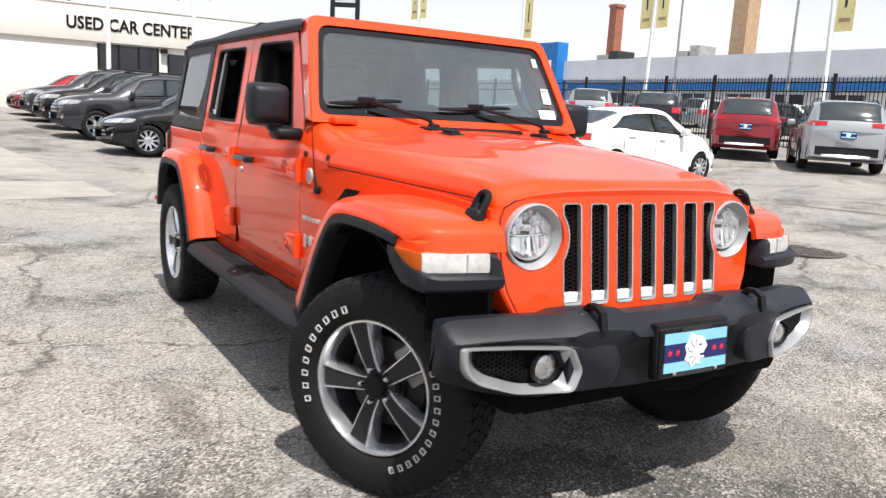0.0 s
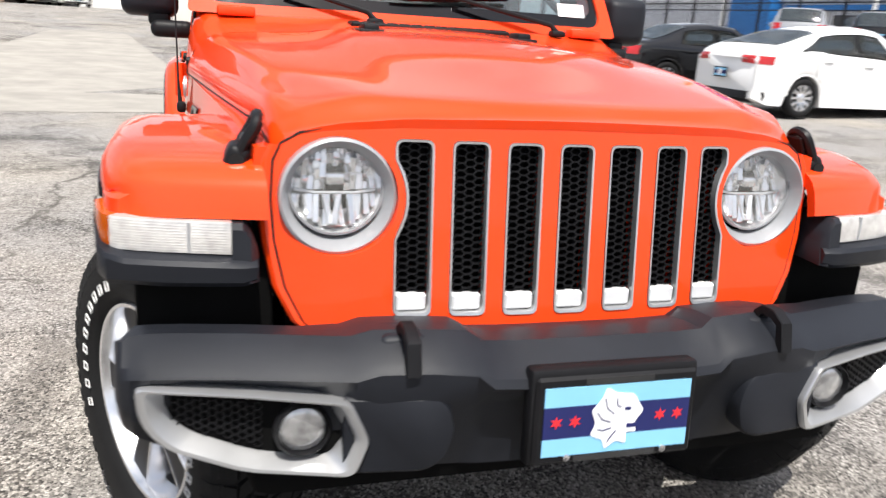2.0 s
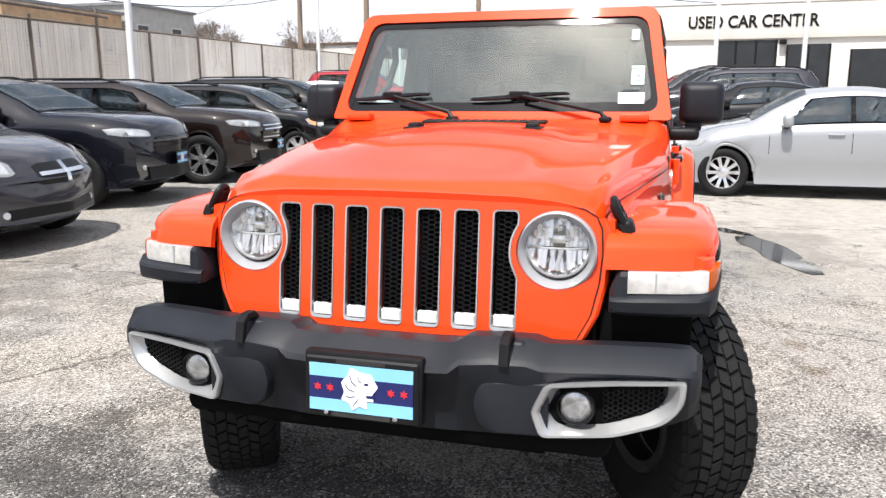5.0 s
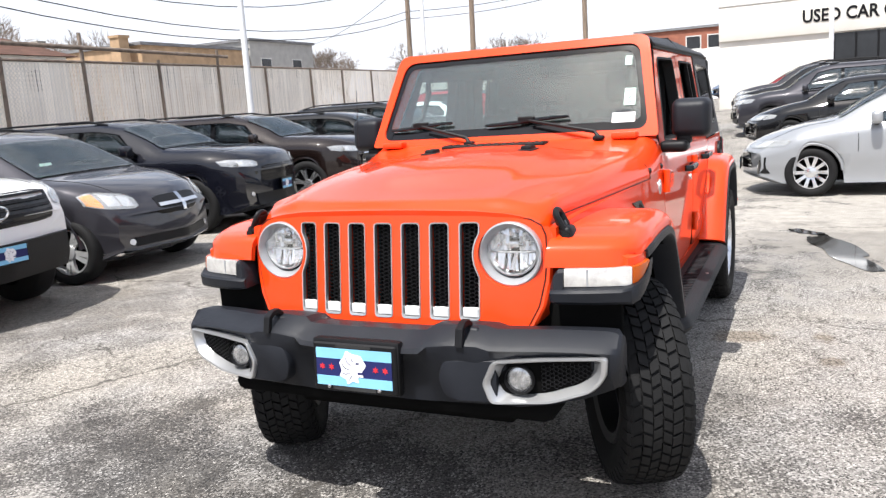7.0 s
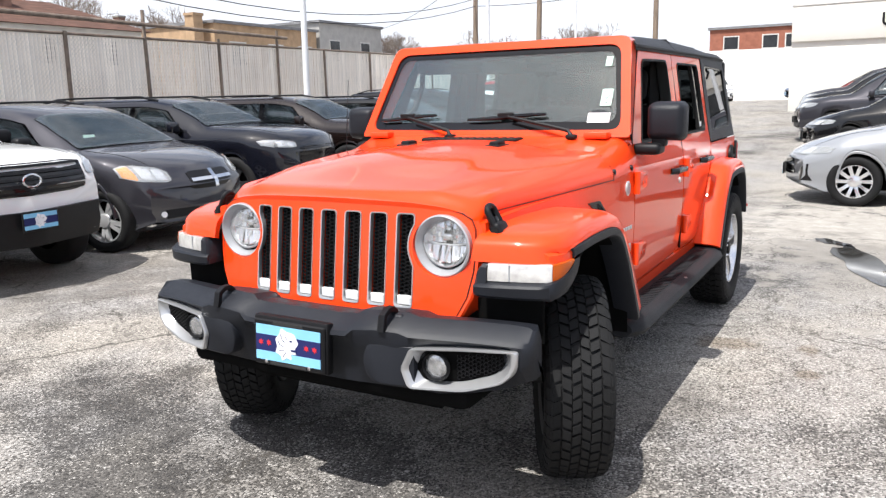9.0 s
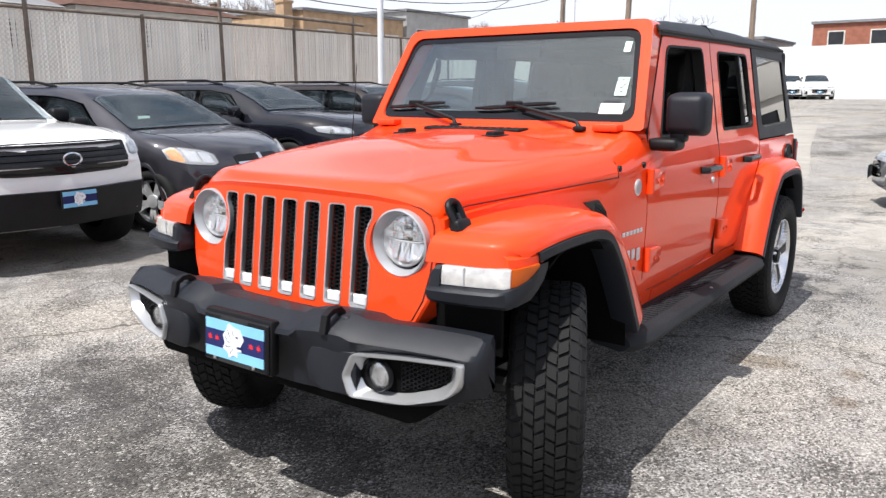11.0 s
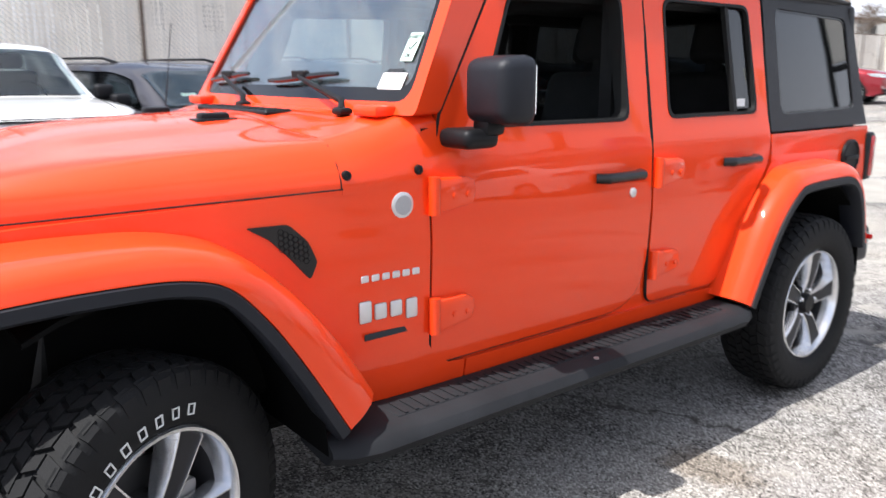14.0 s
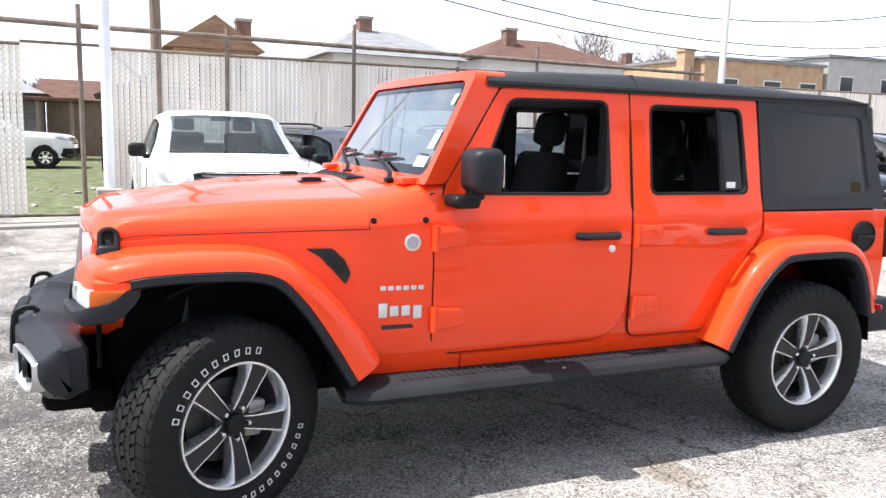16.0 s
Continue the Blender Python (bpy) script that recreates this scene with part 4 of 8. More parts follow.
PICKUP = dict(length=5.39, width=1.90, base=3.24, front=0.93, tyre=0.375, clear=0.33, roof=0.76, nose=0.30,
              belt=[(-2.7, 1.17), (-0.5, 1.17), (0.9, 1.11), (1.7, 1.09), (2.70, 1.01)],
              top=[(-2.70, 1.20), (-2.66, 1.25), (-0.72, 1.26), (-0.68, 1.29), (-0.55, 1.60), (-0.40, 1.695), (0.1, 1.72), (0.45, 1.67), (0.85, 1.42), (1.15, 1.205), (1.6, 1.18), (2.4, 1.115), (2.60, 1.05), (2.70, 0.86)],
              screens=[(1.13, 0.52), (-0.52, -0.66)], windows=[(0.82, -0.05, -0.34, 0.0), (-0.12, -0.48, 0.0, 0.04)], seams=[0.95, -0.09, -0.60], handles=[0.10],
              mirror=0.78, lamp=(1.00, 0.20, 0.26), grille=(0.80, 1.06, 0.62), amber=False, lamp_out=0.96, bars=5, bar_mat="black_plastic", fog=0.55, tail=(1.02, 0.34, 0.14), plate=0.60, rear_plate=0.75,
              plate_out=0.075, chin=(0.42, 0.675, 0.89, 0.050))


# ---- ground and large structure ----
def build_ground():
    def axis(near, far):
        a = [far * (k / 14) ** 3 + near for k in range(1, 15)]
        return a
    xs = sorted([-v for v in axis(40, 1500)] + np.linspace(-40, 40, 61).tolist() + axis(40, 1500))
    ys = sorted([-v for v in axis(45, 1500)] + np.linspace(-45, 45, 61).tolist() + axis(45, 1500))
    verts = [(x, y, ground_z(x, y)) for y in ys for x in xs]
    n = len(xs)
    faces = [(j * n + i, j * n + i + 1, (j + 1) * n + i + 1, (j + 1) * n + i) for j in range(len(ys) - 1) for i in range(n - 1)]
    tagged(obj("ground", verts, faces, M["asphalt"], smooth=True), "worn grey asphalt lot with cracks and dark patches", "ground", kind="structure")


build_ground()


def sheet(name, outline, mat, label, lift=0.004, category="pavement"):
    """A thin flush patch of the lot, cut to an outline."""
    bm = bmesh.new()
    f = bm.faces.new([bm.verts.new((x, y, 0)) for x, y in outline])
    bmesh.ops.triangulate(bm, faces=[f])
    for k in range(3):
        bmesh.ops.subdivide_edges(bm, edges=[e for e in bm.edges if e.calc_length() > 1.2], cuts=1)
    for v in bm.verts:
        v.co.z = ground_z(v.co.x, v.co.y) + lift
    ob = part(name, bm, mat, None, "", smooth=True)
    return tagged(ob, label, category, kind="structure")


def wall_box(name, a, b, mat, label, category="wall", parent=None):
    return tagged(part(name, add_box(bmesh.new(), a, b), mat, parent), label, category, kind="structure")


def text_mesh(name, text, size, mat, m, parent, depth=0.03, width=None, bold=0.0):
    """Raised lettering in the built-in font, standing upright in the x-z plane and facing +y after m."""
    cu = bpy.data.curves.new(name, "FONT")
    cu.body, cu.size, cu.extrude, cu.align_x, cu.align_y = text, size, depth, "CENTER", "CENTER"
    cu.resolution_u = 3
    cu.offset = bold
    tmp = bpy.data.objects.new(name, cu)
    scene.collection.objects.link(tmp)
    dg = bpy.context.evaluated_depsgraph_get()
    me = bpy.data.meshes.new_from_object(tmp.evaluated_get(dg))
    bpy.data.objects.remove(tmp)
    bpy.data.curves.remove(cu)
    me.materials.clear()
    me.materials.append(mat)
    if width:
        xs = [v.co.x for v in me.vertices]
        f = width / (max(xs) - min(xs))
        for v in me.vertices:
            v.co.x *= f
    ob = new(name, me)
    ob.parent = parent
    ob.matrix_basis = m
    return ob


# the used car office: stucco box with a deep fascia over its front
def used_car_center():
    y0, zt, zs = -31.5, 4.70, 3.35
    x1, x0 = 1.85, -9.95
    b = thing("used_car_office", pose(0, 0, 0), "cream stucco used car office with dark lettering on its fascia", "building")
    box_part("wall", (x0, y0 - 9.0, 0.0), (x1, y0 - 0.12, zs), M["stucco"], b, 0.01)
    box_part("fascia", (x0, y0 - 9.0, zs), (x1, y0, zt), M["stucco"], b, 0.02)
    box_part("coping", (x0 - 0.03, y0 - 9.03, zt), (x1 + 0.03, y0 + 0.03, zt + 0.07), M["siding"], b, 0.01)
    for xa, xb, za, zb, mul in ((-2.35, -4.60, 0.25, 3.30, 3), (-5.0, -6.55, 0.05, 3.12, 2), (-7.3, -9.0, 1.1, 2.9, 1)):
        w = box_part("window", (xb, y0 - 0.13, za), (xa, y0 - 0.09, zb), M["dark_window"], b, 0.0, label="dark shop window")
        for k in range(mul + 1):
            xx = xa + (xb - xa) * k / mul
            box_part("mullion", (xx - 0.035, y0 - 0.11, za), (xx + 0.035, y0 - 0.05, zb), M["black_plastic"], w)
    lamp = box_part("wall_lamp", (-4.95, y0 - 0.12, 3.12), (-4.70, y0 + 0.12, 3.3), M["black_plastic"], b, 0.02)
    text_mesh("sign_lettering", "USED CAR CENTER", 0.66, M["black_plastic"], pose(-3.63, y0 + 0.012, 4.00, 90, 0, 180), b, 0.012, 4.85, 0.016)
    return b


used_car_center()

# whitewashed wall at the end of the lane and the brick building over it
wall_box("wall_1", (1.9, -52.4, -0.3), (12.6, -52.0, 4.15), M["white_wall"], "whitewashed masonry wall closing the lane", "wall")


def plain_building(name, a, b, mat, label, windows=(), roof=None, category="building"):
    """A far building: walls, roof edge and real window recesses on the sides that are seen."""
    t = thing(name, pose(0, 0, 0), label, category)
    box_part("wall", a, b, mat, t)
    box_part("roof", (a[0] - 0.15, a[1] - 0.15, b[2]), (b[0] + 0.15, b[1] + 0.15, b[2] + 0.18), roof or M["roof_grey"], t)
    for axis, at, u, z, w, h in windows:
        if axis == "y":
            f = box_part("window", (u - w / 2 - 0.08, at - 0.02, z - 0.08), (u + w / 2 + 0.08, at + 0.05, z + h + 0.08), M["siding"], t)
            box_part("pane", (u - w / 2, at + 0.03, z), (u + w / 2, at + 0.06, z + h), M["dark_window"], f)
        else:
            f = box_part("window", (at - 0.05, u - w / 2 - 0.08, z - 0.08), (at + 0.02, u + w / 2 + 0.08, z + h + 0.08), M["siding"], t)
            box_part("pane", (at - 0.06, u - w / 2, z), (at - 0.03, u + w / 2, z + h), M["dark_window"], f)
    return t


def house(name, x, y, w, d, eave, ridge, wall, roof, label, along="y", windows=True, chimney=None):
    """A pitched house; its gable or long side faces the lot."""
    t = thing(name, pose(x, y, 0), label, "house")
    box_part("wall", (-d / 2, -w / 2, 0), (d / 2, w / 2, eave), wall, t)
    o = 0.4
    if along == "hip":
        v = [(-d / 2 - o, -w / 2 - o, eave), (d / 2 + o, -w / 2 - o, eave), (d / 2 + o, w / 2 + o, eave), (-d / 2 - o, w / 2 + o, eave), (0, -w * 0.18, ridge), (0, w * 0.18, ridge)]
        f = [(0, 1, 4), (1, 2, 5, 4), (2, 3, 5), (3, 0, 4, 5), (3, 2, 1, 0)]
    elif along == "y":
        v = [(-d / 2 - o, -w / 2 - o, eave), (d / 2 + o, -w / 2 - o, eave), (d / 2 + o, w / 2 + o, eave), (-d / 2 - o, w / 2 + o, eave), (0, -w / 2 - o, ridge), (0, w / 2 + o, ridge)]
        f = [(0, 1, 4), (1, 2, 5, 4), (2, 3, 5), (3, 0, 4, 5), (3, 2, 1, 0)]
    else:
        v = [(-d / 2 - o, -w / 2 - o, eave), (d / 2 + o, -w / 2 - o, eave), (d / 2 + o, w / 2 + o, eave), (-d / 2 - o, w / 2 + o, eave), (-d / 2 - o, 0, ridge), (d / 2 + o, 0, ridge)]
        f = [(0, 4, 3), (1, 2, 5), (0, 1, 5, 4), (2, 3, 4, 5), (3, 2, 1, 0)]
    obj("roof", v, f, roof, t)
    if windows:
        for u in (-w * 0.27, w * 0.12):
            fr = box_part("window", (-d / 2 - 0.06, u - 0.5, eave - 1.7), (-d / 2 + 0.01, u + 0.5, eave - 0.45), M["siding"], t)
            box_part("pane", (-d / 2 - 0.08, u - 0.40, eave - 1.6), (-d / 2 - 0.05, u + 0.40, eave - 0.55), M["dark_window"], fr)
    if chimney:
        cx, cy, cz = chimney
        c = box_part("chimney", (cx - 0.3, cy - 0.3, eave), (cx + 0.3, cy + 0.3, cz), M["chimney_brick"], t)
        box_part("chimney_cap", (cx - 0.35, cy - 0.35, cz), (cx + 0.35, cy + 0.35, cz + 0.12), M["concrete"], c)
    return t


# ---- slatted fence along the east side ----
FX = 0.0
FENCE = pose(9.66, 0.8, 0, 0, 0, 9.65)


def fence_top(y):
    return 2.66 - 0.0175 * y


def slat_material():
    """Thin weathered plastic: it scatters light on both sides."""
    m, nt, b = nodes_of("privacy_slats")
    n = noise_node(nt, 1.3, 5.0, 0.6, stretch=(1, 1, 0.35))
    r = ramp_node(nt, n.outputs["Fac"], [(0.3, (0.78, 0.715, 0.635)), (0.7, (0.92, 0.865, 0.785))])
    info = nt.nodes.new("ShaderNodeNewGeometry")
    mr = nt.nodes.new("ShaderNodeMapRange")
    mr.inputs["To Min"].default_value, mr.inputs["To Max"].default_value = 0.90, 1.06
    nt.links.new(info.outputs["Random Per Island"], mr.inputs["Value"])
    mx = nt.nodes.new("ShaderNodeMixRGB")
    mx.blend_type = "MULTIPLY"
    mx.inputs["Fac"].default_value = 1.0
    nt.links.new(r.outputs["Color"], mx.inputs["Color1"])
    nt.links.new(mr.outputs["Result"], mx.inputs["Color2"])
    nt.nodes.remove(b)
    df, tl, ms = nt.nodes.new("ShaderNodeBsdfDiffuse"), nt.nodes.new("ShaderNodeBsdfTranslucent"), nt.nodes.new("ShaderNodeMixShader")
    ms.inputs["Fac"].default_value = 0.45
    for k, o in ((1, df), (2, tl)):
        nt.links.new(mx.outputs["Color"], o.inputs["Color"])
        nt.links.new(o.outputs["BSDF"], ms.inputs[k])
    nt.links.new(ms.outputs["Shader"], nt.nodes["Material Output"].inputs["Surface"])
    return m


M["slat"] = slat_material()
M["link"] = surface("weathered_zinc_wire", (0.62, 0.60, 0.57), 0.55, metal=0.0, vary=0.2, scale=2.0)


def slat_run(y0, y1, z0, x):
    """Upright plastic slats woven in chain link, each a thin folded strip."""
    verts, faces = [], []
    rng = random.Random(7)
    y = y0
    while y < y1:
        w, dx = 0.075, rng.uniform(-0.004, 0.004)
        k = len(verts)
        lean = rng.uniform(-0.006, 0.006)
        for zz, q in ((z0 + rng.uniform(0, 0.03), 0.0), (fence_top(y) - rng.uniform(0, 0.03), lean)):
            for a, c in ((y, x + dx), (y + w / 2, x + dx - 0.005), (y + w, x + dx)):
                verts.append((c, a + q, zz))
        for j in range(2):
            faces.append((k + j, k + j + 1, k + 4 + j, k + 3 + j))
        y += 0.086
    return verts, faces


def link_wires(y0, y1, z0, x, pitch=0.086):
    """The zigzag wires of the chain link, as thin strips on both slants."""
    verts, faces = [], []
    t = 0.0075
    h = fence_top(y0) - z0
    y = y0 - h
    while y < y1:
        for up in (True, False):
            lo, hi = max(y, y0), min(y + h, y1)
            if hi - lo < 0.02:
                continue
            f0, f1 = (lo - y) / h, (hi - y) / h
            za, zb = (z0 + h * f0, z0 + h * f1) if up else (z0 + h * (1 - f0), z0 + h * (1 - f1))
            k = len(verts)
            verts += [(x, lo, min(za, fence_top(lo)) - t), (x, hi, min(zb, fence_top(hi)) - t), (x, hi, min(zb, fence_top(hi)) + t), (x, lo, min(za, fence_top(lo)) + t)]
            faces.append((k, k + 1, k + 2, k + 3))
        y += pitch
    return verts, faces


def pole_part(name, x, y, z0, z1, r, mat, parent, lean=(0, 0), n=10, r1=None):
    return part(name, add_tube(bmesh.new(), [(x, y, z0), (x + lean[0] * (z1 - z0), y + lean[1] * (z1 - z0), z1)], [r, r1 or r], n), mat, parent)


def east_fence():
    f = thing("slatted_fence", FENCE, "tall chain-link fence with weathered beige slats and rusty posts", "fence")
    panels = [(-50.0, -0.52), (0.70, 8.4)]
    for a, b in panels:
        v, fc = slat_run(a, b, 0.12, FX)
        tagged(obj("slat_run", v, fc, M["slat"], f), kind="stuff")
        v, fc = link_wires(max(a, -20.0), b, 0.12, FX - 0.012)
        tagged(obj("link_mesh", v, fc, M["link"], f), kind="stuff")
        part("top_rail", add_tube(bmesh.new(), [(FX - 0.03, a, fence_top(a)), (FX - 0.03, b, fence_top(b))], 0.026, 8), M["rusty"], f, "dark rusty top rail")
    part("upper_pipe", add_tube(bmesh.new(), [(FX - 0.06, -14.4, 3.14), (FX - 0.06, -4.7, 3.03), (FX - 0.06, -0.1, 2.97), (FX - 0.06, 8.4, 2.97)], 0.040, 8), M["rusty"], f, "rusty pipe along the fence top")
    part("gate_rail", add_tube(bmesh.new(), [(FX - 0.05, -0.5, 2.70), (FX - 0.05, 0.7, 2.68)], 0.022, 8), M["rusty"], f)
    rng = random.Random(3)
    posts = [(-0.1, 3.28), (-1.27, 2.67), (-2.35, 3.14), (-4.74, 3.42), (-7.0, 2.82), (-9.08, 3.36), (-11.48, 2.95), (-13.91, 3.3), (-16.45, 2.93), (-19.46, 3.02), (-22.07, 3.06), (-25.09, 3.12), (-28.67, 3.19), (-32.54, 3.26), (-36.74, 3.34), (-41.33, 3.42), (-46.36, 3.51), (2.34, 2.86), (4.37, 2.59)]
    for y, z in posts:
        pole_part("post", FX - 0.06, y, -0.05, z, 0.036, M["rusty"], f, (rng.uniform(-0.012, 0.012), rng.uniform(-0.012, 0.012)))
    part("gate_foot_rail", add_tube(bmesh.new(), [(FX - 0.05, -0.5, 0.10), (FX - 0.05, 8.4, 0.10)], 0.020, 8), M["rusty"], f)
    return f


east_fence()


def end_fence():
    f = thing("slatted_fence", pose(18.0, -48.6, 0.85, 0, 0, 116.0), "slatted chain-link fence closing the end of the lot", "fence")
    v, fc = slat_run(0.0, 5.9, -0.80, 0.0)
    tagged(obj("slat_run", v, fc, M["slat"], f), kind="stuff")
    part("top_rail", add_tube(bmesh.new(), [(-0.03, 0.0, fence_top(0.0)), (-0.03, 5.9, fence_top(5.9))], 0.026, 8), M["rusty"], f)
    for y in (0.1, 2.0, 3.9, 5.8):
        pole_part("post", 0.05, y, -0.9, 2.75, 0.036, M["rusty"], f)


end_fence()
# low kerb under the fence and the yard behind the open gate
for a, b, label in (((-0.25, -50, -0.3), (0.2, -0.75, 0.14), "chipped concrete kerb under the fence"), ((-0.9, 0.1, -0.1), (-0.6, 8.4, 0.05), "low concrete wheel stop by the fence")):
    kerb = box_part("kerb", a, b, M["concrete"], None, 0.02)
    kerb.matrix_basis = FENCE
    tagged(kerb, label, "kerb", kind="structure")
sheet("grass", [(10.6, -2.2), (48, -2.2), (48, 12.0), (9.4, 9.0)], M["grass"], "patchy spring grass in the yard behind the fence", 0.02, "grass")


# ---- light poles ----
def light_pole(x, y, h, lean, label="white painted steel light pole", group="light poles", base=True, r=0.085):
    z = ground_z(x, y)
    p = thing("light_pole", pose(x, y, z), label, "light pole", group)
    if base:
        part("base_plate", add_box(bmesh.new(), (-0.20, -0.20, 0.0), (0.20, 0.20, 0.55), 0.03), M["concrete"], p, "concrete footing")
    pole_part("shaft", 0, 0, 0.45 if base else 0, h, r, M["white_steel"], p, lean, 12, r * 0.75)
    hx, hy = lean[0] * h, lean[1] * h
    arm = part("arm", add_tube(bmesh.new(), [(hx, hy, h - 0.1), (hx - 0.8, hy, h + 0.05)], 0.03, 6), M["white_steel"], p)
    part("lamp_head", add_box(bmesh.new(), (hx - 1.3, hy - 0.15, h - 0.02), (hx - 0.75, hy + 0.15, h + 0.12), 0.03), M["white_steel"], p)
    return p


light_pole(9.2, 0.33, 8.0, (0.0, 0.0))
light_pole(11.6, -13.6, 10.0, (-0.018, 0.01))
light_pole(14.2, -29.6, 11.5, (-0.01, 0.01))
light_pole(17.2, -49.0, 12.5, (0.0, 0.0))
light_pole(-2.15, -27.5, 8.5, (0.0, 0.0))
light_pole(-5.05, -27.5, 8.5, (0.0, 0.0))


def banner_pole(x, y, h, sides, lean=(0, 0)):
    z = ground_z(x, y)
    p = thing("banner_pole", pose(x, y, z), "white light pole with yellow dealership banners", "light pole", "banner poles")
    pole_part("shaft", 0, 0, 0, h, 0.11, M["white_steel"], p, lean, 12, 0.085)
    for s, z0, z1 in sides:
        bx, by = lean[0] * (z0 + z1) / 2, lean[1] * (z0 + z1) / 2
        b = box_part("banner", (bx - 0.012, by + s * 0.16, z0), (bx + 0.012, by + s * 0.92, z1), M["banner"], p, 0.0, label="yellow banner with a plain emblem")
        part("banner_mark", add_box(bmesh.new(), (bx + 0.013, by + s * 0.30, z0 + 0.35), (bx + 0.017, by + s * 0.78, z0 + 0.50), 0.0), M["brick_tan"], b)
        part("banner_mark", add_box(bmesh.new(), (bx + 0.013, by + s * 0.48, z0 + 0.9), (bx + 0.017, by + s * 0.58, z1 - 0.4), 0.0), M["ink"], b)
        part("bracket", add_tube(bmesh.new(), [(bx, by, z1 + 0.02), (bx, by + s * 0.95, z1 + 0.02)], 0.018, 6), M["white_steel"], b)
    return p
banner_pole(-27.0, -37.3, 9.5, ((1, 4.6, 7.0),), (0.0, -0.01))
banner_pole(-27.0, -26.7, 9.5, ((1, 4.9, 7.3), (-1, 4.9, 7.3)), (0.0, 0.03))
banner_pole(-27.0, -16.9, 9.5, ((1, 4.5, 7.0),), (0.0, -0.02))
banner_pole(-21.2, -40.0, 9.5, ((1, 5.3, 6.7), (-1, 5.3, 6.7)), (0.0, 0.0))


def pylon_sign(x, y):
    t = thing("pylon_sign", pose(x, y, ground_z(x, y), 0, 0, -35), "tall sign frame of dark steel past the office", "sign")
    for q in (-0.85, 0.85):
        part("post", add_box(bmesh.new(), (q - 0.14, -0.14, 0), (q + 0.14, 0.14, 11.0), 0.02), M["black_steel"], t)
    part("sign_panel", add_box(bmesh.new(), (-0.70, -0.08, 6.9), (0.70, 0.08, 10.8), 0.02), M["siding"], t, "pale blank sign panel")
    part("crossbar", add_box(bmesh.new(), (-0.85, -0.12, 6.5), (0.85, 0.12, 6.8), 0.02), M["black_steel"], t)


pylon_sign(-19.9, -48.0)
sheet("concrete_apron", [(0.35, -9.0), (2.2, -8.5), (5.0, -8.2), (5.2, -15.5), (5.0, -24.0), (2.9, -24.0), (1.7, -17.0), (0.8, -12.5)], M["concrete"], "pale cracked concrete lane through the lot", 0.004)


# ---- black steel fence and the dealership to the west ----
def west_fence():
    f = thing("steel_fence", pose(0, 0, 0), "black steel picket fence with spear tops", "fence")
    x, z = -24.0, 0.57
    posts = np.arange(-46.0, 2.0, 2.62)
    for y in posts:
        box_part("post", (x - 0.05, y - 0.05, z), (x + 0.05, y + 0.05, z + 2.95), M["black_steel"], f)
    for zz in (0.25, 2.30, 2.62):
        box_part("rail", (x - 0.025, -46, z + zz), (x + 0.025, 2, z + zz + 0.05), M["black_steel"], f)
    verts, faces = [], []
    for y in np.arange(-46.0, 2.0, 0.145):
        k = len(verts)
        for zz, r in ((z + 0.12, 0.011), (z + 2.78, 0.011), (z + 2.90, 0.001)):
            verts += [(x - r, y - r, zz), (x + r, y - r, zz), (x + r, y + r, zz), (x - r, y + r, zz)]
        for lv in (0, 4):
            for j in range(4):
                faces.append((k + lv + j, k + lv + (j + 1) % 4, k + lv + 4 + (j + 1) % 4, k + lv + 4 + j))
    tagged(obj("picket_run", verts, faces, M["black_steel"], f), kind="stuff")
    return f


west_fence()


def dealership():
    x, z0 = -45.0, 0.6
    t = thing("dealership_building", pose(0, 0, 0), "long grey dealership with a blue band over its windows", "building")
    box_part("wall", (x - 14, -120, 0), (x, 12, 6.6), M["grey_panel"], t)
    box_part("fascia", (x, -120, 4.95), (x + 0.35, 12, 6.65), M["grey_panel"], t)
    box_part("blue_band", (x, -54.0, 4.20), (x + 0.40, 12, 4.62), M["blue_panel"], t, label="bright blue band")
    for k, y in enumerate(np.arange(-53, 8, 4.1)):
        w = box_part("window", (x - 0.01, y, z0 + 0.4), (x + 0.04, y + 2.3, 3.9), M["dark_window"], t)
        for q in (0.0, 1.15, 2.3):
            box_part("mullion", (x + 0.03, y + q - 0.04, z0 + 0.4), (x + 0.08, y + q + 0.04, 3.9), M["siding"], w)
        box_part("pier", (x - 0.01, y + 2.5, 0.5), (x + 0.12, y + 3.7, 4.2), M["siding"], t)
    sign = box_part("entrance_tower", (x, -60.0, 0.5), (x + 1.2, -54.8, 8.3), M["blue_panel"], t, label="blue entrance tower with pale lettering bars")
    for yy in (-57.4, -56.0):
        box_part("lettering_bar", (x + 1.2, yy - 0.4, 6.0), (x + 1.26, yy + 0.4, 6.7), M["paper"], sign)
    # plant on the roof
    for yy, w, h, mt in ((-53.1, 1.3, 1.3, "steel"), (-54.6, 1.6, 1.0, "galv"), (-49.7, 1.9, 0.6, "steel"), (-44.9, 1.2, 1.0, "galv"), (-43.6, 1.0, 1.4, "galv")):
        box_part("roof_plant", (x - 6, yy - w / 2, 6.6), (x - 4, yy + w / 2, 6.6 + h), M[mt], t, 0.05)
    return t


dealership()


def chimney_stack(x, y, h, r, mat, label):
    t = thing("chimney_stack", pose(x, y, 0), label, "chimney", "brick chimneys")
    part("shaft", add_tube(bmesh.new(), [(0, 0, 0), (0, 0, h)], [r * 1.1, r], 4), mat, t)
    part("cap", add_box(bmesh.new(), (-r * 0.85, -r * 0.85, h), (r * 0.85, r * 0.85, h + 0.4)), M["brick_red"], t)


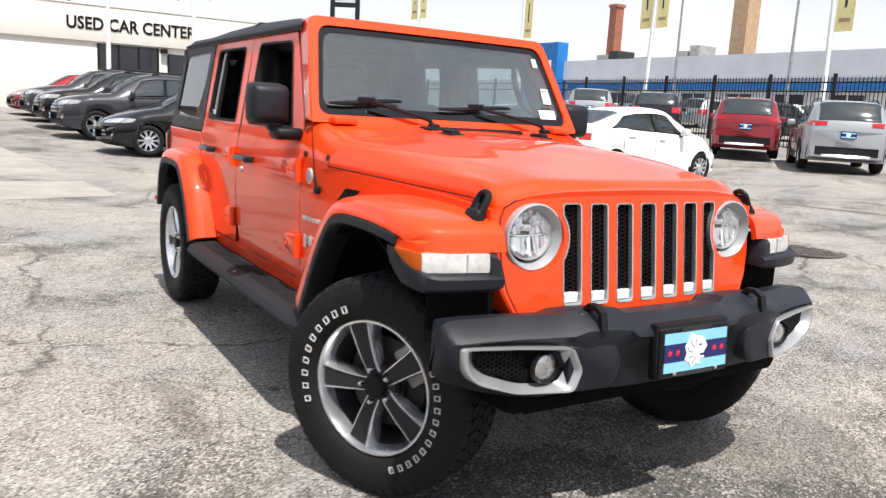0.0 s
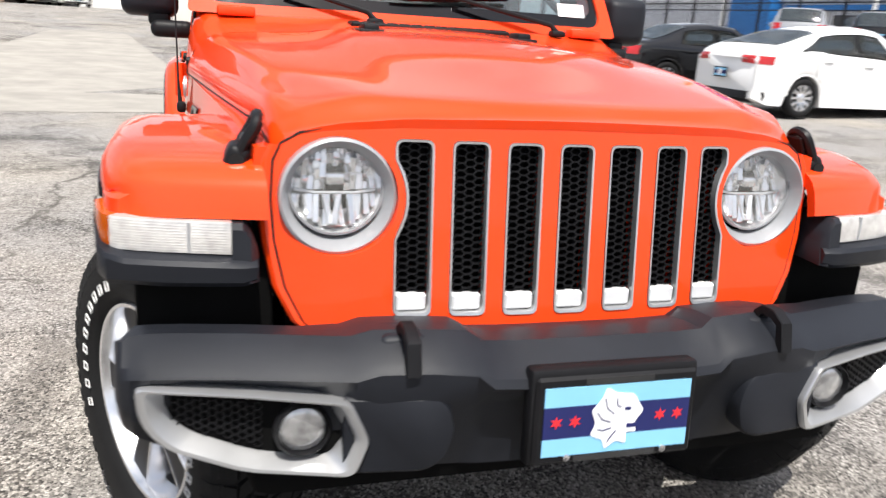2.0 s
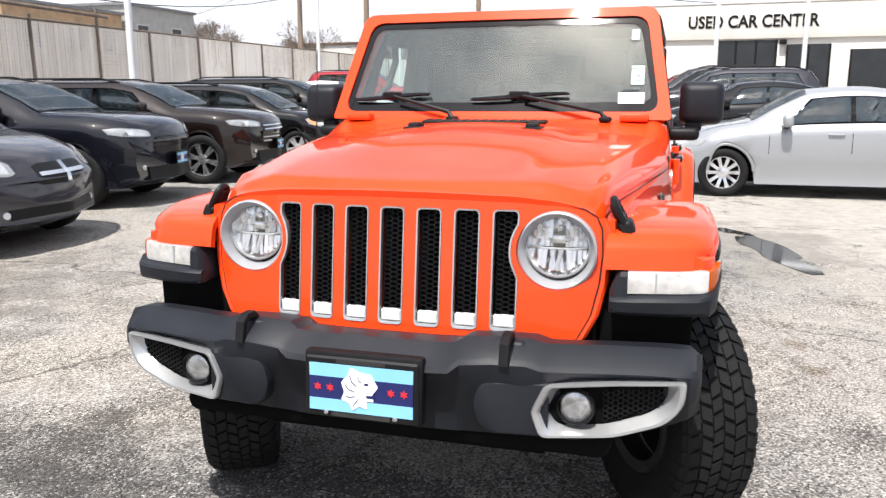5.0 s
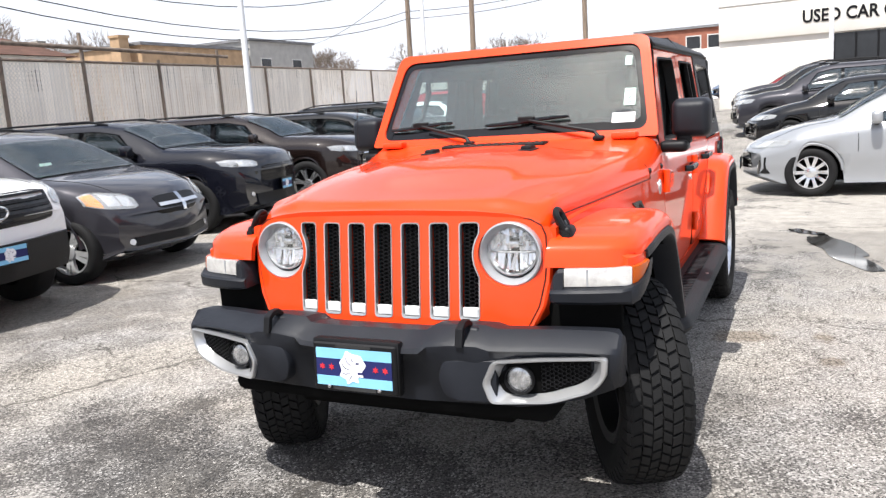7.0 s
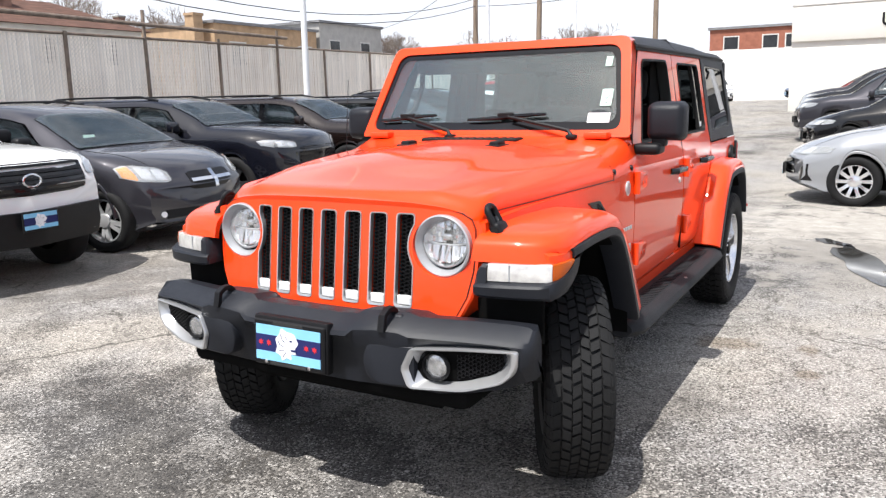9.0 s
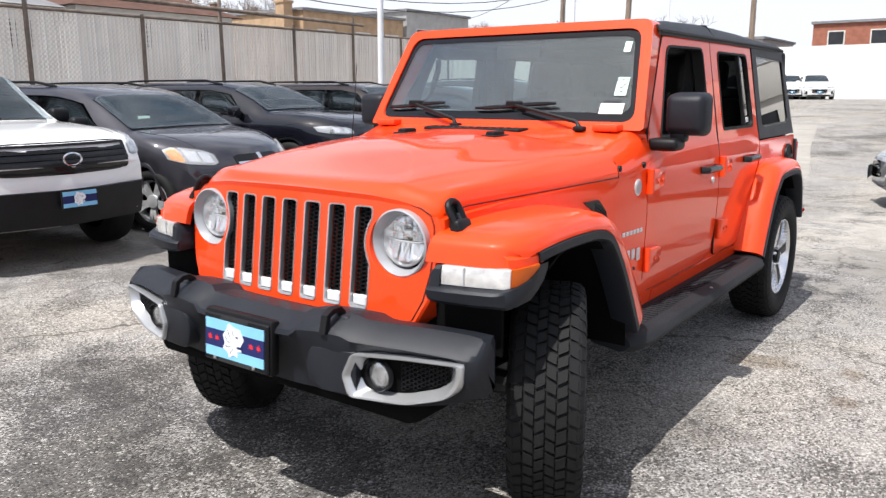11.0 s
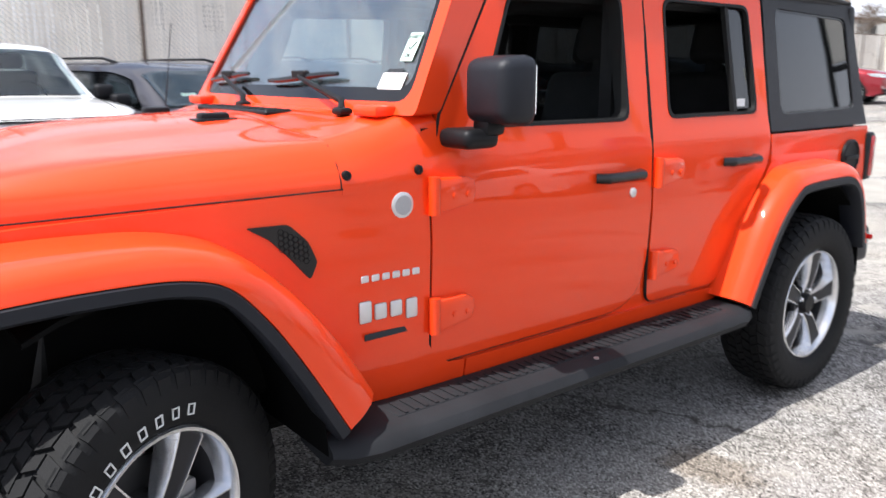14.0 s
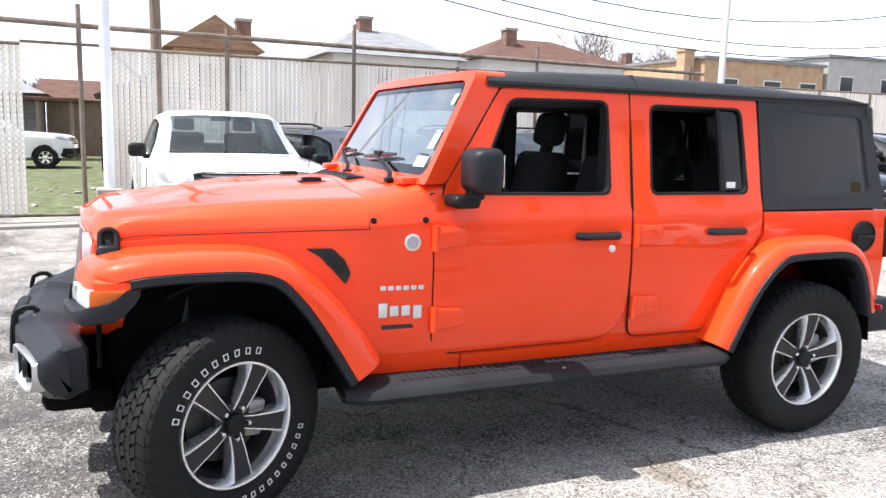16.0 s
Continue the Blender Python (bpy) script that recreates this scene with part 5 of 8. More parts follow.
def street_lamp(x, y, h):
    p = thing("street_lamp", pose(x, y, ground_z(x, y)), "thin grey steel street lamp past the steel fence", "street lamp")
    pole_part("shaft", 0, 0, 0, h, 0.10, M["galv"], p, (0, 0), 10, 0.06)
    part("arm", add_tube(bmesh.new(), [(0, 0, h - 0.3), (0, -0.5, h + 0.1), (0, -1.6, h + 0.3)], 0.035, 6), M["galv"], p)
    part("lamp_head", add_box(bmesh.new(), (-0.12, -2.1, h + 0.22), (0.12, -1.5, h + 0.36), 0.05, 2), M["galv"], p)


street_lamp(-36.0, -25.1, 8.0)
street_lamp(-36.0, -33.2, 8.6)
chimney_stack(-75, -81.5, 17.0, 0.95, M["brick_red"], "square red brick chimney behind the dealership")
chimney_stack(-72, -57.5, 26, 1.35, M["brick_tan"], "tall tan brick chimney behind the dealership")


# ---- utility poles, wires ----
def utility_pole(x, y, h, lean, arm=True, mat="timber"):
    p = thing("utility_pole", pose(x, y, ground_z(x, y)), "weathered timber utility pole with wires", "utility pole", "utility poles")
    pole_part("shaft", 0, 0, 0, h, 0.17, M[mat], p, lean, 10, 0.12)
    if arm:
        hx, hy = lean[0] * h, lean[1] * h
        part("crossarm", add_box(bmesh.new(), (hx - 0.06, hy - 1.2, h - 0.75), (hx + 0.06, hy + 1.2, h - 0.62), 0.01), M[mat], p)
        for q in (-1.0, -0.5, 0.5, 1.0):
            part("insulator", add_tube(bmesh.new(), [(hx, hy + q, h - 0.62), (hx, hy + q, h - 0.45)], 0.04, 6), M["concrete"], p)
    return p


UPOLES = [(19.5, -1.0, 9.6, (0.0, 0.01)), (19.3, -38.2, 10.2, (-0.01, -0.01)), (15.0, -37.2, 10.0, (-0.02, 0.0)), (10.5, -44.0, 12.0, (0.0, 0.0))]
for q in UPOLES:
    utility_pole(*q)


def wire(a, b, sag, r=0.018):
    a, b = Vector(a), Vector(b)
    pts = [a.lerp(b, t) - Vector((0, 0, sag * 4 * t * (1 - t))) for t in np.linspace(0, 1, 15)]
    ob = part("overhead_wire", add_tube(bmesh.new(), pts, r, 5), M["wire"])
    tagged(ob, "black overhead wire between utility poles", "wire", "overhead wires")


for z0, z1, sag, dy in ((8.0, 7.0, 2.4, 0.0), (8.95, 9.0, 3.1, 0.0), (7.4, 6.6, 2.3, 0.0)):
    wire((19.5, -1.0 + dy, z0), (19.2, -38.2 + dy, z1), sag)
    wire((19.2, -38.2 + dy, z1), (10.5, -44.0 + dy, z1 + 1.2), 0.3)
    wire((19.5, -1.0 + dy, z0), (20.0, 36.0 + dy, z0 + 0.3), sag * 0.7)
wire((19.2, -38.2, 8.6), (52, -70, 9.5), 1.5)
wire((14.8, -37.2, 9.3), (-6, -40, 5.4), 0.9)
wire((19.2, -38.2, 9.0), (14.8, -37.2, 9.3), 0.1)


# ---- bare trees ----
def bare_tree(x, y, h, seed, label="bare spring tree with fine twigs", mat="bark"):
    rng = random.Random(seed)
    t = thing("tree", pose(x, y, 0), label, "tree", "bare trees")
    bm, tw = bmesh.new(), bmesh.new()

    def grow(p, d, length, r, level, target):
        q = p + d * length
        add_tube(target if level < 2 else tw, [p, p.lerp(q, 0.5) + Vector((rng.uniform(-1, 1), rng.uniform(-1, 1), 0)) * length * 0.05, q], [max(r, 0.014), max(r * 0.8, 0.012), max(r * 0.62, 0.010)], 5 if level < 3 else 3, False)
        if level >= 6:
            return
        for k in range(rng.choice((3, 3, 4)) if level < 4 else 3):
            a, b = rng.uniform(0, 2 * math.pi), rng.uniform(0.35, 1.0)
            side = d.orthogonal().normalized()
            side.rotate(Matrix.Rotation(a, 3, d))
            nd = (d * math.cos(b) + side * math.sin(b) + Vector((0, 0, 0.18))).normalized()
            grow(p.lerp(q, rng.uniform(0.65, 1.0)), nd, length * rng.uniform(0.62, 0.80), r * 0.58, level + 1, target)

    grow(Vector((0, 0, 0)), Vector((rng.uniform(-0.05, 0.05), rng.uniform(-0.05, 0.05), 1)).normalized(), h * 0.26, h * 0.022, 0, bm)
    part("trunk", bm, M[mat], t, smooth=True)
    part("crown", tw, M[mat], t, "fine bare twigs", smooth=True)
    return t


# houses and trees past the fence
house("house", 33.0, -3.8, 3.2, 6.0, 4.60, 5.95, M["brick_tan"], M["roof_tan"], "tan brick gabled house behind the fence", "x", chimney=(-2.0, -1.3, 5.9))
house("house", 31.5, -11.2, 5.6, 6.0, 4.65, 6.05, M["siding"], M["roof_grey"], "pale house with grey hipped roof behind the fence", "hip", chimney=(0, 0.6, 6.5))
house("house", 33.5, -20.2, 8.2, 6.0, 5.05, 6.45, M["siding"], M["roof_brown"], "house with a brown hipped roof behind the fence", "hip", chimney=(-1, 1.6, 6.7))
house("house", 48.0, -39.5, 5.5, 6.0, 6.4, 7.15, M["siding"], M["roof_grey"], "low house with grey roof behind the fence", "hip", chimney=(0, 2.4, 7.9))
plain_building("flats", (34, -42.3, 0), (42, -32.6, 6.3), M["brick_tan"], "two-storey tan brick building with flat roof", [("x", 34, -34.5, 3.8, 1.3, 1.4), ("x", 34, -38, 3.8, 1.3, 1.4), ("x", 34, -41, 3.8, 1.3, 1.4)])
box_c = thing("chimney_stack", pose(34.8, -31.8, 0), "tan brick chimney beside the flats", "chimney", "brick chimneys")
part("shaft", add_box(bmesh.new(), (-0.36, -0.36, 0), (0.36, 0.36, 6.7)), M["brick_tan"], box_c)
part("cap", add_box(bmesh.new(), (-0.42, -0.42, 6.7), (0.42, 0.42, 6.85)), M["brick_tan"], box_c)
plain_building("flats", (34, -50.5, 0), (42, -42.7, 7.0), M["grey_siding"], "grey two-storey flats with flat roof", [("x", 34, -44.4, 4.4, 1.1, 1.4), ("x", 34, -48.2, 4.4, 1.1, 1.4)])
# the yard behind the gate
house("shed", 17.6, -0.75, 1.9, 3.2, 2.15, 2.75, M["brick_tan"], M["roof_brown"], "tan shed with a brown roof in the yard", "x", False)
house("house", 34.0, 5.2, 4.6, 5.0, 2.6, 3.5, M["roof_grey"], M["roof_grey"], "dark shingled house past the yard", "hip")
house("house", 38.0, 1.1, 3.4, 5.0, 2.5, 3.5, M["timber"], M["roof_brown"], "low weathered house past the yard", "y", False)


def yard_bin(x, y):
    t = thing("wheeled_bin", pose(x, y, 0.02), "black wheeled refuse bin in the yard", "bin")
    part("body", add_box(bmesh.new(), (-0.30, -0.28, 0.06), (0.30, 0.28, 1.0), 0.04, 2), M["black_plastic"], t)
    part("lid", add_box(bmesh.new(), (-0.33, -0.31, 1.0), (0.33, 0.31, 1.08), 0.03, 2), M["black_plastic"], t)
    for q in (-0.24, 0.24):
        part("wheel", add_lathe(bmesh.new(), [(0.02, -0.03), (0.10, -0.03), (0.10, 0.03), (0.02, 0.03)], 14, pose(0.30, q, 0.10, 0, 0, 90)), M["rubber"], t)


def porch(x, y):
    t = thing("porch", pose(x, y, 0), "open timber porch of the house in the yard", "porch")
    for q in (-1.8, -0.6, 0.6, 1.8):
        part("post", add_box(bmesh.new(), (-0.07, q - 0.07, 0), (0.07, q + 0.07, 2.3), 0.01), M["timber"], t)
    part("roof", add_box(bmesh.new(), (-0.3, -2.1, 2.3), (2.2, 2.1, 2.45), 0.02), M["roof_brown"], t)
    for z in (0.5, 0.95):
        part("rail", add_box(bmesh.new(), (-0.03, -1.8, z), (0.03, 1.8, z + 0.08)), M["timber"], t)


yard_bin(22.6, -0.55)
yard_bin(22.9, 0.25)
porch(30.5, 3.4)
rng = random.Random(21)
bm = bmesh.new()
for k in range(70):
    x, y, r = rng.uniform(10.8, 16.5), rng.uniform(-0.6, 3.4), rng.uniform(0.02, 0.07)
    got = bmesh.ops.create_icosphere(bm, subdivisions=1, radius=r, matrix=Matrix.Translation((x, y, 0.02 + r * 0.3)) @ Matrix.Diagonal((1.0, rng.uniform(0.6, 1.6), 0.55, 1)))
    for v in got["verts"]:
        v.co += Vector((rng.uniform(-1, 1), rng.uniform(-1, 1), rng.uniform(-0.5, 0.5))) * r * 0.25
tagged(part("rubble", bm, M["concrete"]), "scattered pale rubble on the grass of the yard", "rubble", kind="stuff")
plain_building("brick_building", (3.9, -70, 0), (11.0, -62, 6.2), M["brick_red"], "red brick building past the end wall", [("y", -62, 5.0, 4.7, 1.0, 0.9), ("y", -62, 6.6, 4.7, 1.0, 0.9), ("y", -62, 9.4, 4.7, 1.0, 0.9)])
plain_building("flats", (14.5, -72, 0), (24.0, -62, 5.3), M["grey_siding"], "grey three-bay building past the lot's end", [("y", -62, 15.9, 3.9, 1.0, 1.3), ("y", -62, 18.2, 3.9, 1.0, 1.3), ("y", -62, 20.4, 3.9, 1.0, 1.3), ("y", -62, 22.6, 3.9, 1.0, 1.3)])
plain_building("flats", (24.6, -70, 0), (31.0, -60, 5.2), M["siding"], "pale two-storey flats past the lot's end", [("y", -60, 26.0, 3.2, 1.0, 1.2), ("y", -60, 28.6, 3.2, 1.0, 1.2)], M["roof_brown"])
for k, (x, y, h) in enumerate(((50.5, -35, 13.5), (47, -41, 12.0), (47.5, -38.5, 12.2), (55, -46, 13.5), (32.5, -53.5, 10.0), (35.5, -54.5, 9.8), (28, -56, 9.2), (20, -58.5, 10.0), (22.5, -60, 9.8), (30, -58, 9.4), (60, 5, 6), (54, -27, 10), (-80, -48, 12.5), (-82, -44, 11.0), (44, -14, 9))):
    bare_tree(x, y, h, 11 + k)

# ---- parked cars ----
K_SEDAN = wheel_kit(0.325, 0.215, 0.215, 10, M["alloy"])
K_SUV = wheel_kit(0.355, 0.235, 0.240, 10, M["alloy"], True)
K_BIG = wheel_kit(0.385, 0.255, 0.262, 12, M["alloy"], True)
K_VAN = wheel_kit(0.335, 0.225, 0.228, 10, M["satin"], True)
K_DARK = wheel_kit(0.385, 0.255, 0.255, 6, M["alloy_dark"])


def at(x, y, rz):
    return pose(x, y, ground_z(x, y), 0, 0, rz)


def variant(base, **changes):
    d = dict(base)
    d.update(changes)
    return d


def front_at(x, y, length, rz):
    """Pose of a car whose nose stands at x, y."""
    a = radians(rz)
    return at(x + math.sin(a) * length / 2, y - math.cos(a) * length / 2, rz)


E_ROW = 101
build_car("minivan", variant(VAN, mirror_mat=M["black_plastic"]), front_at(4.66, -3.49, 5.15, E_ROW), M["grey_paint"], "dark grey minivan with crosshair chrome grille", "minivan", K_VAN)
build_car("suv", variant(BIG_SUV, bar_mat="gloss_black", bars=4, grille=(0.66, 0.88, 0.50)), front_at(5.50, -6.45, 5.10, E_ROW), M["navy_paint"], "black three-row SUV with dark grille", "suv", K_DARK)
build_car("suv", variant(BIG_SUV, bright_trim=True, bars=5), front_at(5.52, -9.25, 5.10, E_ROW), M["brown_paint"], "dark brown SUV with chrome window trim", "suv", K_BIG)
build_car("minivan", VAN, front_at(5.62, -12.35, 5.15, E_ROW), M["black_paint"], "black minivan with chrome grille", "minivan", K_VAN)
build_car("suv", variant(BIG_SUV, bars=4, frame=True), front_at(6.2, -15.9, 5.10, E_ROW), M["black_paint"], "black SUV with chrome-framed grille", "suv", K_BIG)
build_car("sedan", SEDAN, front_at(7.1, -20.3, 4.62, E_ROW), M["white_paint"], "white sedan parked by the fence", "sedan", K_SEDAN)
build_car("suv", SUV, front_at(8.0, -26.0, 4.70, E_ROW), M["red_paint"], "red SUV parked by the fence", "suv", K_SUV)
build_car("sedan", variant(SEDAN, lamp=(0.70, 0.13, 0.50)), front_at(-0.57, -9.40, 4.62, -90), M["silver_paint"], "silver sedan with five-spoke alloy wheels", "sedan", K_SEDAN)
build_car("sedan", SEDAN, front_at(-0.20, -15.6, 4.62, -90), M["black_paint"], "black compact sedan in the row", "sedan", K_SEDAN)
build_car("suv", variant(SUV, bright_trim=True), front_at(0.35, -19.2, 4.70, -90), M["grey_paint"], "dark grey crossover in the row", "suv", K_SUV)
build_car("suv", SUV, front_at(0.55, -22.0, 4.70, -90), M["black_paint"], "black crossover in the row", "suv", K_SUV)
build_car("suv", SUV, front_at(0.75, -24.7, 4.70, -90), M["grey_paint"], "dark grey crossover near the office", "suv", K_SUV)
build_car("sedan", SEDAN, front_at(1.0, -27.4, 4.62, -90), M["red_paint"], "red sedan parked before the office", "sedan", K_SEDAN)
build_car("sedan", COMPACT, front_at(-12.4, -10.25, 4.62, 94), M["white_paint"], "white compact sedan seen from behind", "sedan", K_SEDAN)
build_car("sedan", SEDAN, front_at(-11.9, -13.3, 4.62, 90), M["black_paint"], "black sedan beside the white one", "sedan", K_SEDAN)
build_car("suv", variant(REAR_SUV, tail=(1.06, 0.10, 0.30)), front_at(-19.9, -14.8, 4.70, 128), M["red_paint"], "red crossover seen from behind by the steel fence", "suv", K_SUV)
build_car("suv", REAR_SUV, front_at(-18.77, -11.29, 4.70, 130), M["silver_paint"], "silver crossover seen from behind by the steel fence", "suv", K_SUV)
for y, mt, nm in ((-24.5, "silver_paint", "silver"), (-21.0, "black_paint", "black"), (-28.5, "silver_paint", "silver")):
    build_car("suv", SUV, front_at(-32.0, y, 4.70, 95), M[mt], nm + " SUV parked past the steel fence", "suv", K_SUV)
build_car("suv", SUV, front_at(-22.5, -21.3, 4.70, 133), M["black_paint"], "black SUV seen from behind, nose to the steel fence", "suv", K_SUV)
build_car("suv", SUV, front_at(-21.5, -24.3, 4.70, 138), M["silver_paint"], "silver SUV seen from behind, nose to the steel fence", "suv", K_SUV)
build_car("pickup", PICKUP, front_at(-32.3, -18.9, 5.39, 8), M["white_paint"], "white pickup parked past the steel fence", "pickup", K_BIG)
for x, mt, nm in ((9.4, "white_paint", "white"), (10.9, "white_paint", "white"), (12.3, "red_paint", "red"), (13.8, "black_paint", "black")):
    build_car("sedan", SEDAN, front_at(x - 2, -47.5, 4.62, 20), M[mt], nm + " sedan parked by the end wall", "sedan", K_SEDAN)
build_car("sedan", SEDAN, front_at(3.5, -45.5, 4.62, -60), M["blue_paint"], "slate blue sedan by the end wall", "sedan", K_SEDAN)
pickup, pk = build_car("pickup", variant(PICKUP, mirror_mat=M["black_plastic"], open_cab=True), front_at(4.28, -1.07, 5.39, 92), M["white_paint"], "white pickup truck with a wide black grille", "pickup", wheel_kit(0.375, 0.245, 0.215, 6, M["alloy"]))
ring = [(0.078 * math.cos(a), pk["yf"] + 0.022, 0.925 + 0.052 * math.sin(a)) for a in np.linspace(0, 2 * math.pi, 25)]
part("emblem_ring", add_tube(bmesh.new(), ring, 0.009, 6, False), M["chrome"], pickup, "plain oval chrome emblem")
build_car("pickup", variant(PICKUP, clear=0.36, bars=3, bar_mat="chrome", mirror_mat=M["black_plastic"]), front_at(25.1, 1.25, 5.39, 180), M["white_paint"], "old white pickup in the grassy yard", "pickup", wheel_kit(0.375, 0.235, 0.20, 6, M["alloy"]))

# price sheet behind the windscreen of the grey minivan
card = part("window_card", add_box(bmesh.new(), (-0.085, -0.02, -0.002), (0.085, 0.20, 0.002)), M["sticker_green"])
card.matrix_basis = front_at(4.66, -3.49, 5.15, E_ROW) @ Matrix.Translation((0.47, 1.30, 1.190)) @ Matrix.Rotation(radians(-72), 4, "X")
tagged(card, "pale green price sheet on the minivan windscreen", "price sheet")

# ---- wear of the lot ----
M["iron"] = surface("worn_iron", (0.10, 0.085, 0.075), 0.6, metal=0.4, vary=0.35, scale=9.0, bump=0.3, bump_scale=40)


def blot(cx, cy, a, b, turn, seed, n=26):
    """An uneven round outline."""
    rng = random.Random(seed)
    ph = [rng.uniform(0, 6.28) for _ in range(4)]
    out = []
    for k in range(n):
        t = 2 * math.pi * k / n
        w = 1 + 0.16 * math.sin(2 * t + ph[0]) + 0.12 * math.sin(3 * t + ph[1]) + 0.09 * math.sin(5 * t + ph[2]) + 0.07 * math.sin(8 * t + ph[3])
        u, v = a * w * math.cos(t), b * w * math.sin(t)
        out.append((cx + u * math.cos(turn) - v * math.sin(turn), cy + u * math.sin(turn) + v * math.cos(turn)))
    return out


M["water"] = surface("standing_water", (0.030, 0.029, 0.027), 0.02, vary=0.2, scale=3.0, spec=0.5)
sheet("puddle", blot(-1.70, -4.80, 0.80, 0.17, 1.86, 9, 40), M["water"], "long shallow puddle in a hollow of the concrete", 0.006, "puddle")
sheet("puddle", blot(-1.42, -5.75, 0.22, 0.10, 2.3, 4, 30), M["water"], "small dark puddle beside the long one", 0.006, "puddle")


def manhole(x, y):
    t = thing("manhole_cover", pose(x, y, ground_z(x, y)), "worn iron manhole cover set in the asphalt", "manhole cover")
    part("rim", add_lathe(bmesh.new(), [(0.42, 0.0), (0.42, 0.014), (0.36, 0.016), (0.36, 0.006)], 32, pose(0, 0, 0, 0, -90, 0)), M["iron"], t)
    part("lid", add_lathe(bmesh.new(), [(0.352, 0.003), (0.352, 0.012), (0.001, 0.014)], 32, pose(0, 0, 0, 0, -90, 0)), M["iron"], t)
    for i in range(-3, 4):
        for j in range(-3, 4):
            if i * i + j * j < 11:
                part("stud", add_box(bmesh.new(), (i * 0.095 - 0.03, j * 0.095 - 0.03, 0.010), (i * 0.095 + 0.03, j * 0.095 + 0.03, 0.020), 0.004), M["iron"], t)


manhole(-6.05, -2.9)


def flag_pole(x, y, h, seed):
    rng = random.Random(seed)
    t = thing("flag_pole", pose(x, y, 0), "white flag pole with a small dark red flag", "flag pole", "flag poles")
    part("shaft", add_tube(bmesh.new(), [(0, 0, 4.5), (0, 0, h)], 0.04, 8), M["white_steel"], t)
    bm = bmesh.new()
    rows = [[(0.05 + 0.055 * j, 0.04 * math.sin(j * 1.1 + rng.random()), h - 0.1 - 0.075 * i - 0.03 * j) for j in range(8)] for i in range(5)]
    add_loft(bm, rows, caps=False, wrap=False)
    bmesh.ops.solidify(bm, geom=bm.faces[:], thickness=0.01)
    part("flag", bm, M["brick_red"], t, "dark red and blue flag")


for k, (x, h) in enumerate(((-7.4, 6.7), (-9.0, 6.9), (-9.75, 7.1))):
    flag_pole(x, -39.0, h, k)


# ---- the orange off-road car; forward is +y, front axle at y = 0 ----
jeep = thing("off_road_suv", pose(0, 0, 0), "glossy orange four-door off-road SUV with black hard top", "suv")
AXLE_R, STEER = -3.0, 27.0


def side_x(y, z):
    """How far the body side stands out at y, z."""
    x = float(np.interp(z, [0.50, 0.62, 0.95, 1.15, 1.26, 1.735], [0.765, 0.785, 0.795, 0.786, 0.765, 0.690]))
    d = y + 0.62
    return x - 0.016 * smooth_step(-1.0, -0.35, y) - 0.1346 * (d + math.sqrt(d * d + 0.03)) / 2


def filled(bm, loops):
    """A flat face with holes from loops of 3D points."""
    edges = []
    for pts in loops:
        v = [bm.verts.new(p) for p in pts]
        edges += [bm.edges.new((v[k], v[(k + 1) % len(v)])) for k in range(len(v))]
    bmesh.ops.triangle_fill(bm, edges=edges, use_beauty=True, use_dissolve=False)
    return bm


def cut_planes(bm, cuts, axis):
    no = Vector((0, 0, 0))
    no[axis] = 1
    for c in cuts:
        co = Vector((0, 0, 0))
        co[axis] = c
        bmesh.ops.bisect_plane(bm, geom=bm.verts[:] + bm.edges[:] + bm.faces[:], dist=1e-5, plane_co=co, plane_no=no)


def thicken(bm, shift):
    """Gives a sheet depth: its copy stands shift away."""
    got = bmesh.ops.extrude_face_region(bm, geom=bm.faces[:])
    for v in got["geom"]:
        if isinstance(v, bmesh.types.BMVert):
            v.co += Vector(shift)


def side_panel(name, s, outline, mat, parent, hole=None, depth=0.03, out=0.0, label=""):
    """A body-side sheet cut to an outline of (y, z), following the body's tumblehome."""
    bm = bmesh.new()
    loops = [[(0, y, z) for y, z in outline]]
    if hole:
        loops.append([(0, y, z) for y, z in hole])
    filled(bm, loops)
    cut_planes(bm, (0.62, 0.80, 0.95, 1.15, 1.26, 1.50), 2)
    cut_planes(bm, (-0.85, -0.75, -0.62, -0.5, -0.35, -0.2, 0.1), 1)
    for v in bm.verts:
        v.co.x = s * (side_x(v.co.y, v.co.z) + out)
    thicken(bm, (-s * depth, 0, 0))
    # soften the outer rim
    rim = [e for e in bm.edges if len(e.link_faces) == 2 and e.calc_face_angle(0) > 1.2 and all(abs(v.co.x) > side_x(v.co.y, v.co.z) + out - 0.004 for v in e.verts)]
    bmesh.ops.bevel(bm, geom=rim, offset=0.005, segments=2, affect="EDGES", profile=0.5)
    return part(name, bm, mat, parent, label)


def front_y(x, z):
    return 0.50 - 0.13 * (z - 0.80) - 0.16 * x * x


# -- grille panel --
LAMP_X, LAMP_Z = 0.480, 0.988
TOP_ARC = [(0.0, 1.142), (0.20, 1.140), (0.36, 1.134), (0.48, 1.121), (0.55, 1.104), (0.585, 1.082), (0.600, 1.050)]
SIDE_ARC = [(0.604, 0.98), (0.598, 0.90), (0.578, 0.81), (0.545, 0.745), (0.50, 0.705), (0.44, 0.690)]
half_g = TOP_ARC + SIDE_ARC
grille_outline = half_g + [(-x, z) for x, z in half_g[::-1] if x > 0]
SLOT_X = [-0.336, -0.224, -0.112, 0.0, 0.112, 0.224, 0.336]


